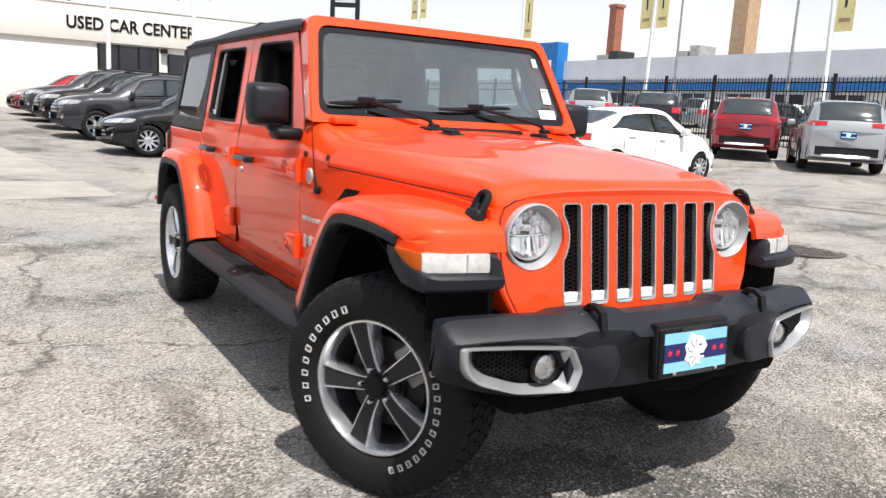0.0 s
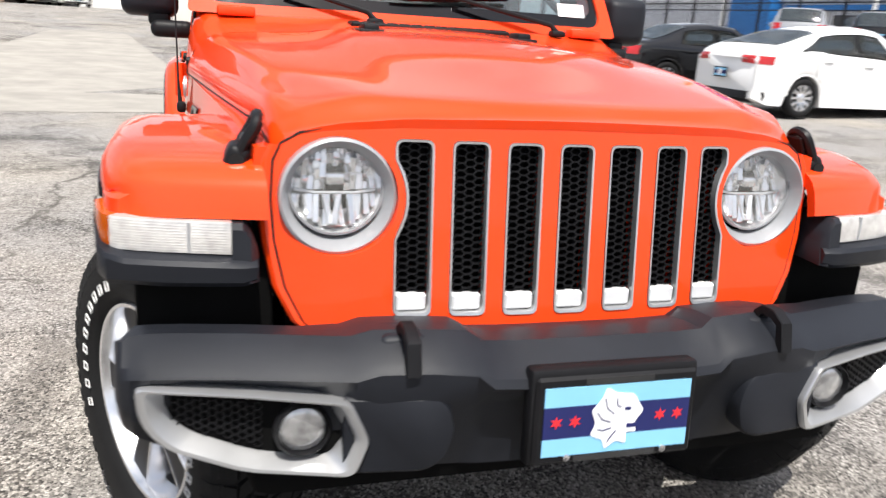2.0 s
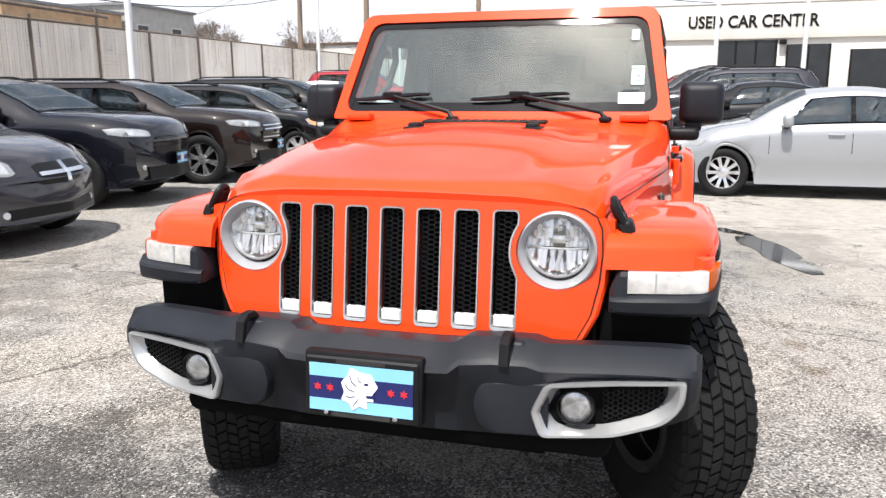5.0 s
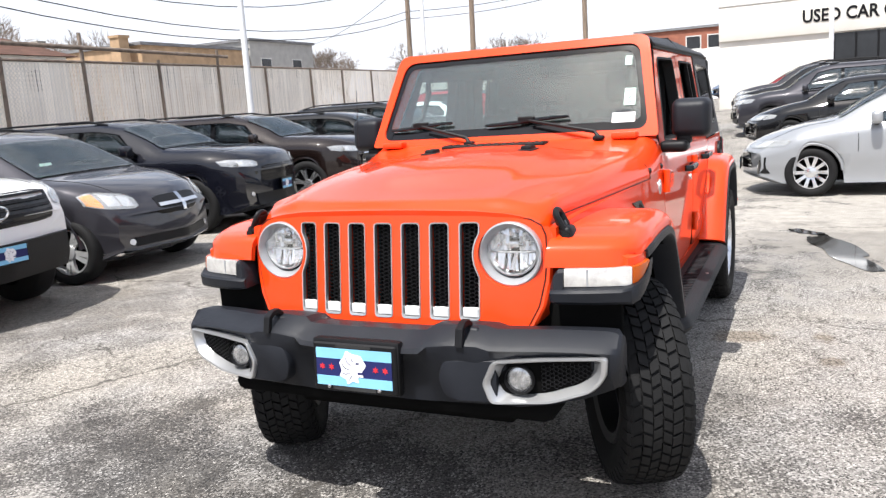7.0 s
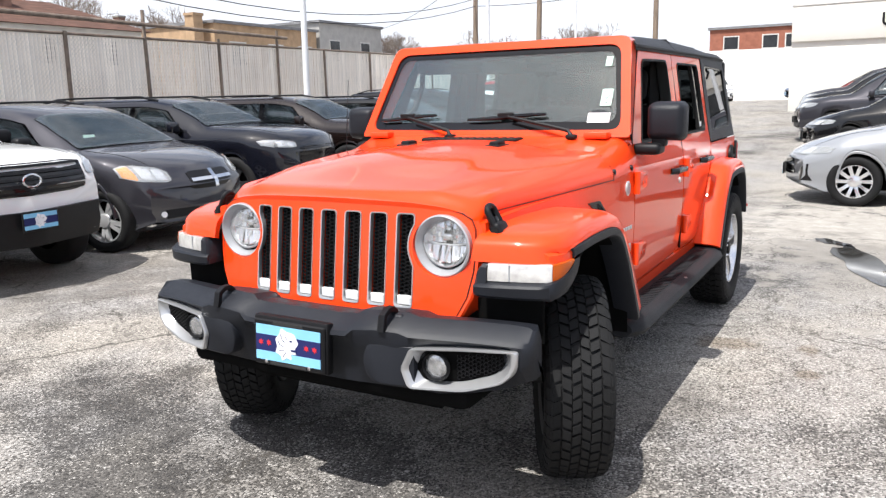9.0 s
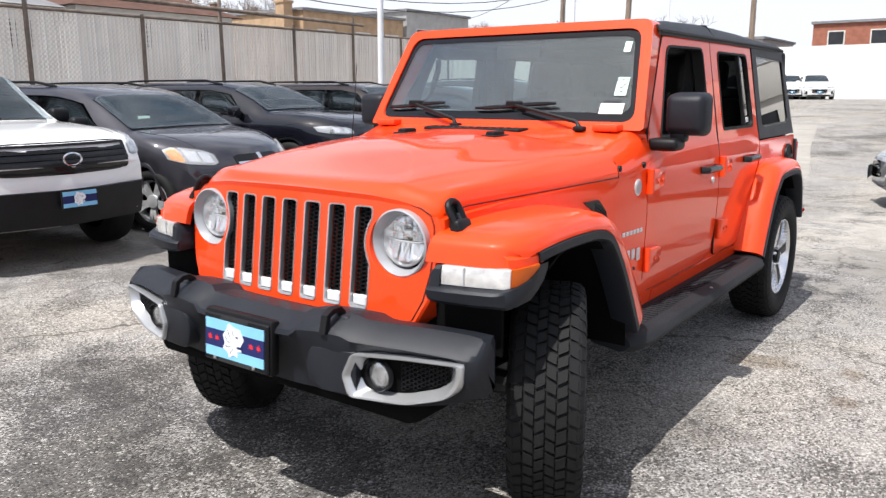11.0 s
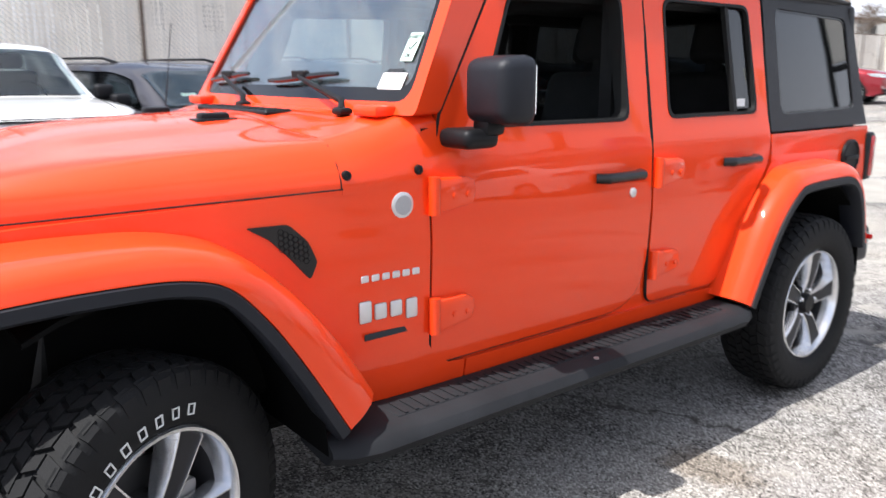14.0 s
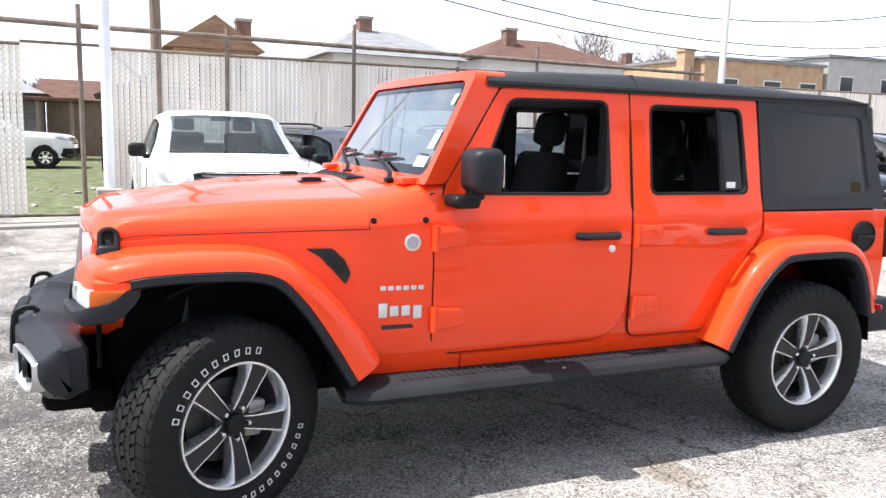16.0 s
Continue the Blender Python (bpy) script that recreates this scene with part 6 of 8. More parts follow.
def slot_loop(cx, w, z0, z1, r, keep):
    """A slot outline; the outer slots bend round the lamps."""
    pts = rounded([(cx - w, z0), (cx + w, z0), (cx + w, z1), (cx - w, z1)], r, 3)
    out = []
    for k, p in enumerate(pts):
        q = pts[(k + 1) % len(pts)]
        n = 14 if abs(p[1] - q[1]) > 0.15 else 1
        out += [(p[0] + (q[0] - p[0]) * j / n, p[1] + (q[1] - p[1]) * j / n) for j in range(n)]
    fixed = []
    for x, z in out:
        for lx in (LAMP_X, -LAMP_X):
            d = math.hypot(x - lx, z - LAMP_Z)
            if d < keep and abs(x) > abs(cx):
                dz = z - LAMP_Z
                x = lx - math.copysign(math.sqrt(max(0, keep * keep - dz * dz)), lx)
        fixed.append((x, z))
    return fixed


bm = bmesh.new()
loops = [[(x, 0, z) for x, z in grille_outline]]
for cx in SLOT_X:
    loops.append([(x, 0, z) for x, z in slot_loop(cx, 0.0385, 0.757, 1.103, 0.016, 0.128)])
for s in (-1, 1):
    loops.append([(s * LAMP_X + 0.1145 * math.cos(a), 0, LAMP_Z + 0.1145 * math.sin(a)) for a in np.linspace(0, 2 * math.pi, 40, endpoint=False)])
filled(bm, loops)
cut_planes(bm, [k * 0.1 for k in range(-5, 6)], 0)
for v in bm.verts:
    v.co.y = front_y(v.co.x, v.co.z)
thicken(bm, (0, -0.05, 0))
rim = [e for e in bm.edges if len(e.link_faces) == 2 and e.calc_face_angle(0) > 1.2 and all(v.co.y > front_y(v.co.x, v.co.z) - 0.004 for v in e.verts)]
bmesh.ops.bevel(bm, geom=rim, offset=0.006, segments=2, affect="EDGES", profile=0.5)
grille = part("grille", bm, M["orange"], jeep, "orange seven-slot grille panel")
# shut line round the panel
seam = [(x * 1.004, front_y(x, z) - (0.001 if z > 1.09 else 0.004), z + 0.002) for x, z in half_g]
seam = seam + [(-x, y, z) for x, y, z in seam[::-1] if x > 0]
k0 = len(half_g)
for run in (seam[:k0], [(-x, y, z) for x, y, z in seam[:k0]]):
    part("shut_line", add_tube(bmesh.new(), run, 0.0028, 6), M["seal"], grille)
# rolled sides of the grille
for s in (-1, 1):
    bm = bmesh.new()
    rows = []
    for x, z in (TOP_ARC[-2:] + SIDE_ARC):
        y0 = front_y(x, z)
        rows.append([(s * (x + 0.003), y0 - 0.012, z), (s * (x + 0.005), y0 - 0.003, z), (s * (x + 0.016), y0 - 0.003, z), (s * (x + 0.024), y0 - 0.010, z), (s * (x + 0.028), y0 - 0.030, z), (s * (x + 0.028), y0 - 0.15, z)])
    add_loft(bm, rows, caps=False, wrap=False)
    part("grille_side", bm, M["orange"], grille)


def honeycomb(bm, inside, x0, x1, z0, z1, cell, put, wall=0.24):
    """Hexagon rings over an area; put(u, v, w) sets them in space."""
    dx, dz = cell * 1.5, cell * math.sqrt(3) / 2
    row = 0
    z = z0
    while z < z1:
        x = x0 + (dx if row % 2 else 0)
        while x < x1:
            if inside(x, z):
                hexo = [(x + cell * 0.98 * math.cos(a), z + cell * 0.98 * math.sin(a)) for a in [math.pi / 3 * k for k in range(6)]]
                hexi = [(x + cell * (1 - wall) * math.cos(a), z + cell * (1 - wall) * math.sin(a)) for a in [math.pi / 3 * k for k in range(6)]]
                o = [bm.verts.new(put(u, v, 0)) for u, v in hexo]
                i = [bm.verts.new(put(u, v, 0)) for u, v in hexi]
                b = [bm.verts.new(put(u, v, -0.012)) for u, v in hexi]
                for k in range(6):
                    n = (k + 1) % 6
                    bm.faces.new((o[k], o[n], i[n], i[k]))
                    bm.faces.new((i[k], i[n], b[n], b[k]))
            x += 2 * dx
        z += dz
        row += 1


for cx in SLOT_X:
    insert = part("slot_insert", add_box(bmesh.new(), (cx - 0.040, front_y(cx, 0.93) - 0.075, 0.75), (cx + 0.040, front_y(cx, 0.93) - 0.055, 1.11)), M["under"], grille, "black honeycomb slot insert")
    bm = bmesh.new()
    honeycomb(bm, lambda x, z: abs(x - cx) < 0.034, cx - 0.0405, cx + 0.042, 0.800, 0.800 + 0.298 / 0.66, 0.0125, lambda u, v, w: (cx + max(-0.034, min(0.034, u - cx)), front_y(u, 0.8 + (v - 0.8) * 0.66) - 0.015 + w, 0.8 + (v - 0.8) * 0.66), 0.15)
    part("honeycomb", bm, M["black_plastic"], insert)
    outer, inner = slot_loop(cx, 0.0375, 0.758, 1.102, 0.015, 0.129), slot_loop(cx, 0.0335, 0.764, 1.0975, 0.013, 0.134)
    bm = bmesh.new()
    ring = [[bm.verts.new((x, front_y(x, z) + dy, z)) for x, z in lp] for lp, dy in ((outer, -0.02), (outer, 0.003), (inner, 0.002), (inner, -0.018))]
    n = len(outer)
    for a, b in zip(ring, ring[1:]):
        for k in range(n):
            bm.faces.new((a[k], a[(k + 1) % n], b[(k + 1) % n], b[k]))
    part("slot_trim", bm, M["brushed"], insert, "satin silver slot surround")
    bm = add_box(bmesh.new(), (cx - 0.0305, front_y(cx, 0.78) - 0.03, 0.766), (cx + 0.0305, front_y(cx, 0.78) - 0.004, 0.800), 0.004)
    part("slot_foot", bm, M["bright_trim"], insert, "silver foot of the slot")

# -- headlamps --
for s in (-1, 1):
    yc = front_y(LAMP_X, LAMP_Z)
    lamp = part("headlamp", add_lathe(bmesh.new(), [(0.1135, -0.03), (0.1135, 0.004), (0.108, 0.007), (0.093, -0.018), (0.088, -0.045)], 48, pose(s * LAMP_X, yc - 0.003, LAMP_Z, 0, 0, 90)), M["lamp_grey"], jeep, "round headlamp with silver bezel")
    m = pose(s * LAMP_X, yc - 0.028, LAMP_Z + 0.012, 0, 0, 90)
    part("lamp_ring", add_lathe(bmesh.new(), [(0.094, -0.01), (0.094, 0.006), (0.089, 0.008), (0.087, -0.01)], 48, m), M["lamp_grey"], lamp)
    part("reflector", add_lathe(bmesh.new(), [(0.088, 0.0), (0.080, -0.030), (0.055, -0.055), (0.022, -0.065), (0.001, -0.066)], 40, m), M["reflector"], lamp)
    rng = random.Random(5)
    mf = pose(s * LAMP_X, yc - 0.03, LAMP_Z + 0.012)
    bm, bright = bmesh.new(), bmesh.new()
    for j in range(13):
        u = -0.072 + 0.012 * j
        h = math.sqrt(0.085 ** 2 - u * u)
        turn = Matrix.Translation((u, -0.024, 0)) @ Matrix.Rotation(radians(rng.uniform(-30, 30)), 4, "Z") @ Matrix.Rotation(radians(rng.uniform(8, 26)), 4, "X")
        add_box(bright, (-0.0058, -0.006, -h * 0.96), (0.0058, 0.006, -0.016), 0.0015, 1, mf @ turn)
        z = -0.010
        while z < h * 0.86:
            dz = rng.uniform(0.016, 0.034)
            turn = Matrix.Translation((u, -0.034 + 0.010 * rng.random(), z + dz / 2)) @ Matrix.Rotation(radians(rng.uniform(-35, 35)), 4, "Z") @ Matrix.Rotation(radians(rng.uniform(-35, 30)), 4, "X")
            if abs(u) > 0.022 or z > 0.030:
                add_box(bm, (-0.0064, -0.005, -dz / 2), (0.0064, 0.005, dz / 2), 0.0012, 1, mf @ turn)
            z += dz
    part("lamp_facet", bm, M["mirror_chrome"], lamp, "bright faceted reflector")
    part("lamp_flute", bright, M["mirror_chrome"], lamp, "upright flutes of the reflector")
    part("lamp_bar", add_tube(bmesh.new(), [mf @ Vector((-0.080, -0.014, -0.006)), mf @ Vector((-0.04, -0.012, -0.012)), mf @ Vector((0.04, -0.012, -0.012)), mf @ Vector((0.080, -0.014, -0.006))], 0.003, 6), M["satin"], lamp)
    part("bulb_shield", add_box(bmesh.new(), (-0.018, -0.035, 0.002), (0.018, -0.012, 0.026), 0.005, 2, mf), M["mirror_chrome"], lamp)
    part("lens", add_lathe(bmesh.new(), [(0.089, 0.002), (0.075, 0.012), (0.045, 0.019), (0.001, 0.021)], 40, m), M["lens"], lamp).visible_shadow = False

# -- hood --
HOOD_Y = [0.462, 0.459, 0.455, 0.450, 0.443, 0.435, 0.426, 0.416, 0.405, 0.39, 0.375, 0.36, 0.34, 0.32, 0.30, 0.27, 0.24, 0.21, 0.18, 0.15, 0.115, 0.08, 0.04, 0.0, -0.05, -0.10, -0.15, -0.20, -0.25, -0.30, -0.35, -0.40, -0.44, -0.48, -0.52, -0.56, -0.60, -0.625]


HOOD_TOP = smooth_curve([(-0.63, 1.262), (-0.3, 1.248), (0.0, 1.228), (0.2, 1.206), (0.33, 1.188), (0.40, 1.176), (0.44, 1.164), (0.462, 1.152)])


def hood_half(y):
    t = smooth_step(0.462, 0.33, y)
    zt = HOOD_TOP(y)
    xs = 0.600 + (0.45 - max(-0.63, min(0.45, y))) / 1.08 * 0.172
    zs = 1.072 + 0.030 * smooth_step(0.46, 0.30, y) + 0.028 * (0.46 - y) / 1.08
    bulge = 0.032 * smooth_step(0.36, -0.20, y)
    pts = [(xs, zs), (xs - 0.002, zs + 0.020), (xs - 0.020, zs + 0.058 * (0.55 + 0.45 * t)), (xs - 0.065, zt - 0.030 + 0.004 * t), (xs - 0.13, zt - 0.010), (0.43, zt + bulge * 0.12), (0.36, zt + bulge * 0.46), (0.28, zt + bulge * 0.84), (0.15, zt + bulge * 1.08), (0.0, zt + bulge * 1.15)]
    lead = smooth_step(0.462, 0.405, y)
    pts = [(x, z * lead + (float(np.interp(x, [p[0] for p in TOP_ARC], [p[1] for p in TOP_ARC])) + 0.0055) * (1 - lead)) for x, z in pts]
    return [(x, y - 0.16 * x * x * (1 - smooth_step(0.46, -0.2, y) * 0.9), z) for x, z in pts]


bm = bmesh.new()
rows = []
for y in HOOD_Y:
    h = hood_half(y)
    rows.append(h + [(-x, yy, z) for x, yy, z in h[-2::-1]])


def finer(row, n=3):
    """The same line with rounded points between."""
    P, out = [Vector(p) for p in row], []
    for k in range(len(P) - 1):
        a, b, c, d = P[max(k - 1, 0)], P[k], P[k + 1], P[min(k + 2, len(P) - 1)]
        for j in range(n):
            t = j / n
            out.append(0.5 * ((2 * b) + (c - a) * t + (2 * a - 5 * b + 4 * c - d) * t * t + (3 * b - a - 3 * c + d) * t ** 3))
    return out + [P[-1]]


add_loft(bm, [finer(r) for r in rows], caps=False, wrap=False)
thicken(bm, (0, -0.004, -0.018))
hood = part("hood", bm, M["orange"], jeep, "orange hood with raised centre", smooth=40)
part("hood_gap", add_tube(bmesh.new(), [(x, -0.6285 - 0.001, z - 0.002) for x, y, z in rows[-1]], 0.0022, 5), M["seal"], hood)
for s in (-1, 1):
    edge_run = [hood_half(y)[0] for y in HOOD_Y[5:]]
    part("hood_gap", add_tube(bmesh.new(), [(s * (x - 0.0005), y, z - 0.004) for x, y, z in edge_run], 0.0024, 5), M["seal"], hood)
    # rubber-and-plastic latch at each front corner
    ml = Matrix.Translation((s * 0.664, 0.350, 1.026)) @ Matrix.Rotation(radians(-22 * s), 4, "Y") @ Matrix.Diagonal((1.1, 1.2, 1.10, 1))
    latch = part("hood_latch", add_box(bmesh.new(), (s * -0.012, -0.033, -0.020), (s * 0.030, 0.033, 0.042), 0.015, 3, ml), M["black_plastic"], hood, "black hood latch with a rubber strap")
    strap = [(s * 0.010, -0.023, 0.020), (s * 0.008, -0.024, 0.050)] + [(s * 0.004, -0.024 * math.cos(a), 0.078 + 0.022 * math.sin(a)) for a in np.linspace(0, math.pi, 9)] + [(s * 0.008, 0.024, 0.050), (s * 0.010, 0.023, 0.020)]
    part("latch_strap", add_tube(bmesh.new(), [ml @ Vector(p) for p in strap], 0.0115, 8), M["black_plastic"], latch, "looped rubber strap")
    part("latch_back", add_box(bmesh.new(), (s * -0.010, -0.020, 0.030), (s * -0.002, 0.020, 0.092), 0.003, 1, ml), M["seal"], latch)
    part("latch_tongue", add_box(bmesh.new(), (s * 0.002, -0.009, 0.036), (s * 0.016, 0.009, 0.062), 0.004, 2, ml), M["gloss_black"], latch)
    part("latch_pivot", add_tube(bmesh.new(), [ml @ Vector((s * 0.010, -0.036, 0.016)), ml @ Vector((s * 0.010, 0.036, 0.016))], 0.015, 12), M["gloss_black"], latch)
    # windscreen rest bumpers on the hood
    bump = part("hood_bumper", add_box(bmesh.new(), (s * 0.220, -0.560, 1.275), (s * 0.268, -0.470, 1.306), 0.010, 2), M["black_plastic"], hood, "black rubber hood bumper")
    part("bumper_foot", add_box(bmesh.new(), (s * 0.206, -0.58, 1.265), (s * 0.282, -0.452, 1.290), 0.006, 2), M["black_plastic"], bump)

# -- cowl between hood and windscreen --
bm = bmesh.new()
rows = []
start = [(x, z) for x, y, z in hood_half(-0.625)]
finish_half = [(side_x(-0.93, 1.136), 1.136), (side_x(-0.93, 1.165), 1.165), (0.770, 1.225), (0.752, 1.282), (0.722, 1.306), (0.55, 1.314), (0.40, 1.316), (0.285, 1.318), (0.15, 1.319), (0.0, 1.320)]
for y in (-0.632, -0.68, -0.74, -0.80, -0.87, -0.935, -0.962):
    f = smooth_step(-0.60, -0.935, y)
    edge = [(p[0] + (q[0] - p[0]) * f, p[1] + (q[1] - p[1]) * f) for p, q in zip(start, finish_half)]
    rows.append([(x, y, z) for x, z in edge] + [(-x, y, z) for x, z in edge[-2::-1]])
add_loft(bm, rows, caps=False, wrap=False)
thicken(bm, (0, 0, -0.02))
cowl = part("cowl", bm, M["orange"], jeep, smooth=40)
vent = part("cowl_vent", add_box(bmesh.new(), (-0.27, -0.770, 1.290), (0.27, -0.672, 1.3075), 0.005), M["black_plastic"], cowl, "black slotted cowl vent")
for j in range(13):
    x = -0.252 + 0.042 * j
    part("vent_rib", add_box(bmesh.new(), (x - 0.009, -0.762, 1.306), (x + 0.009, -0.680, 1.3105), 0.002, 1), M["black_plastic"], vent)
for s in (-1, 1):
    part("windscreen_hinge", add_box(bmesh.new(), (s * 0.56, -0.875, 1.300), (s * 0.68, -0.80, 1.332), 0.010, 2), M["orange"], cowl)
    for y in (-0.648, -0.872):
        m = pose(s * (side_x(y, 1.158) - 0.004), y, 1.160, 0, 0, 0 if s > 0 else 180)
        part("cowl_bolt", add_lathe(bmesh.new(), [(0.014, 0), (0.013, 0.010), (0.008, 0.012), (0.001, 0.010)], 12, m), M["black_plastic"], cowl)

# -- lower body sides --
for s in (-1, 1):
    fender = side_panel("fender_side", s, [(-0.905, 1.128), (-0.905, 0.645), (-0.935, 0.600), (-0.985, 0.572), (-1.05, 0.565), (-1.05, 0.505), (-0.56, 0.505), (-0.34, 0.94), (0.30, 0.94), (0.40, 1.00), (0.40, 1.075), (0.10, 1.098), (-0.30, 1.112), (-0.62, 1.124)], M["orange"], jeep)
    bm = bmesh.new()
    add_prism(bm, rounded([(-0.372, 1.050), (-0.480, 1.050), (-0.530, 1.000), (-0.552, 0.945), (-0.532, 0.900), (-0.480, 0.962), (-0.430, 1.015)], 0.010, 3), lambda u, v, w: (s * (side_x(u, v) - 0.004 + w), u, v), 0.010)
    vent = part("fender_vent", bm, M["gloss_black"], fender, "black fender vent")
    bm = bmesh.new()
    honeycomb(bm, lambda u, v: -0.528 < u < -0.45 and abs(v - (1.0 - 0.55 * (-0.47 - u))) < 0.030, -0.535, -0.44, 0.93, 1.04, 0.0085, lambda u, v, w: (s * (side_x(u, v) + 0.008 + w * 0.3), u, v), 0.2)
    part("vent_mesh", bm, M["black_plastic"], vent)
    # emblems as plain shapes
    m = pose(s * (side_x(-0.82, 1.07) - 0.002), -0.815, 1.068, 0, 0, 0 if s > 0 else 180)
    badge = part("round_badge", add_lathe(bmesh.new(), [(0.036, 0), (0.036, 0.004), (0.032, 0.006), (0.001, 0.006)], 24, m), M["satin"], fender, "round silver badge")
    part("badge_face", add_lathe(bmesh.new(), [(0.027, 0.004), (0.027, 0.0075), (0.001, 0.0075)], 24, m), M["lamp_grey"], badge)
    for j, (y, h) in enumerate(((-0.690, 0.062), (-0.738, 0.046), (-0.788, 0.046), (-0.840, 0.058))):
        zz = 0.780 if j else 0.784
        zz = 0.772 if j == 3 else zz
        part("emblem_bar", add_box(bmesh.new(), (s * (side_x(y, 0.78) - 0.002), y - 0.020, zz - h / 2), (s * (side_x(y, 0.78) + 0.007), y + 0.020, zz + h / 2), 0.006, 2), M["satin"], fender, "silver emblem bar")
    for j in range(6):
        y = -0.690 - 0.033 * j
        part("emblem_bar", add_box(bmesh.new(), (s * (side_x(y, 0.877) - 0.002), y - 0.013, 0.867), (s * (side_x(y, 0.877) + 0.004), y + 0.013, 0.887), 0.003, 1), M["satin"], fender, "small silver emblem bar")
    part("emblem_bar", add_box(bmesh.new(), (s * (side_x(-0.78, 0.712) - 0.002), -0.870, 0.702), (s * (side_x(-0.78, 0.712) + 0.002), -0.685, 0.720), 0.001, 1), M["ink"], fender, "dark emblem bar")
    side_panel("rocker", s, [(-1.058, 0.563), (-1.78, 0.563), (-2.42, 0.563), (-2.42, 0.505), (-1.058, 0.505)], M["orange"], jeep, depth=0.05)
    side_panel("body_side", s, [(-0.895, 1.155), (-0.895, 0.515), (-2.43, 0.515), (-2.60, 0.88), (-2.74, 1.06), (-2.74, 1.160)], M["orange"], jeep, None, 0.02, -0.014)
    # front door
    fd = rounded([(-0.913, 1.125), (-0.913, 0.578), (-1.911, 0.578), (-1.914, 1.15), (-1.920, 1.732), (-1.250, 1.725), (-0.970, 1.305)], [0.0, 0.07, 0.22, 0, 0.015, 0.02, 0.0], 8)
    fw = rounded([(-1.100, 1.265), (-1.800, 1.260), (-1.800, 1.690), (-1.290, 1.682)], [0.03, 0.045, 0.05, 0.05], 4)
    door = side_panel("front_door", s, fd, M["orange"], jeep, fw, 0.045, label="orange front door with open window")
    rd = rounded([(-1.924, 1.15), (-1.930, 0.578), (-2.390, 0.578), (-2.475, 0.740), (-2.610, 0.930), (-2.718, 1.06), (-2.722, 1.175), (-2.702, 1.732), (-1.929, 1.732)], [0, 0.06, 0.05, 0.05, 0.06, 0.08, 0, 0.02, 0.02], 5)
    rw = rounded([(-2.030, 1.260), (-2.630, 1.260), (-2.600, 1.682), (-2.040, 1.682)], 0.045, 4)
    rdoor = side_panel("rear_door", s, rd, M["orange"], jeep, rw, 0.045, label="orange rear door")
    for owner, hole, low in ((door, fw, 0.0), (rdoor, rw, 0.0)):
        c = (sum(p[0] for p in hole) / len(hole), sum(p[1] for p in hole) / len(hole))
        small = [(c[0] + (y - c[0]) * 0.972, c[1] + (z - c[1]) * 0.962) for y, z in hole]
        big = [(c[0] + (y - c[0]) * 1.012, c[1] + (z - c[1]) * 1.015) for y, z in hole]
        side_panel("window_seal", s, big, M["seal"], owner, small, 0.054, 0.003, "black window seal")
    for owner, loop in ((door, fd), (rdoor, rd)):
        part("door_gap", add_tube(bmesh.new(), [(s * (side_x(y, z) - 0.0065), y, z) for y, z in loop + loop[:1]], 0.0062, 6, False), M["seal"], owner)
    side_panel("door_card", s, fd, M["seat"], door, fw, 0.012, -0.047, "black inner door trim")
    side_panel("door_card", s, rd, M["seat"], rdoor, rw, 0.012, -0.047, "black inner door trim")
    # wind-up pane left a hand's width shut in the rear door
    pane = side_panel("fixed_pane", s, [(-2.490, 1.28), (-2.612, 1.28), (-2.588, 1.665), (-2.465, 1.665)], M["privacy"], rdoor, None, 0.005, -0.012, "tinted fixed pane")
    pane.visible_shadow = False
    side_panel("pane_bar", s, [(-2.470, 1.27), (-2.492, 1.27), (-2.467, 1.675), (-2.445, 1.675)], M["seal"], rdoor, None, 0.02, -0.004)
    part("pane_sticker", add_box(bmesh.new(), (s * (side_x(-2.5, 1.30) - 0.010), -2.555, 1.288), (s * (side_x(-2.5, 1.30) - 0.006), -2.500, 1.318)), M["paper"], rdoor)
    for owner, y0, y1, z in ((door, -1.600, -1.845, 1.075), (rdoor, -2.360, -2.600, 1.078)):
        bm = bmesh.new()
        add_tube(bm, [(s * (side_x(y0, z) + 0.002), y0 - 0.012, z), (s * (side_x(y0, z) + 0.032), y0 - 0.035, z), (s * (side_x(y0, z) + 0.036), (y0 + y1) / 2, z), (s * (side_x(y0, z) + 0.034), y1 + 0.03, z), (s * (side_x(y0, z) + 0.004), y1 + 0.008, z)], [0.017, 0.019, 0.018, 0.020, 0.018], 10)
        part("door_handle", bm, M["gloss_black"], owner, "black grab door handle")
    part("key_lock", add_lathe(bmesh.new(), [(0.017, -0.004), (0.017, 0.006), (0.012, 0.009), (0.001, 0.009)], 14, pose(s * side_x(-1.80, 1.0), -1.805, 1.010, 0, 0, 0 if s > 0 else 180)), M["satin"], door)
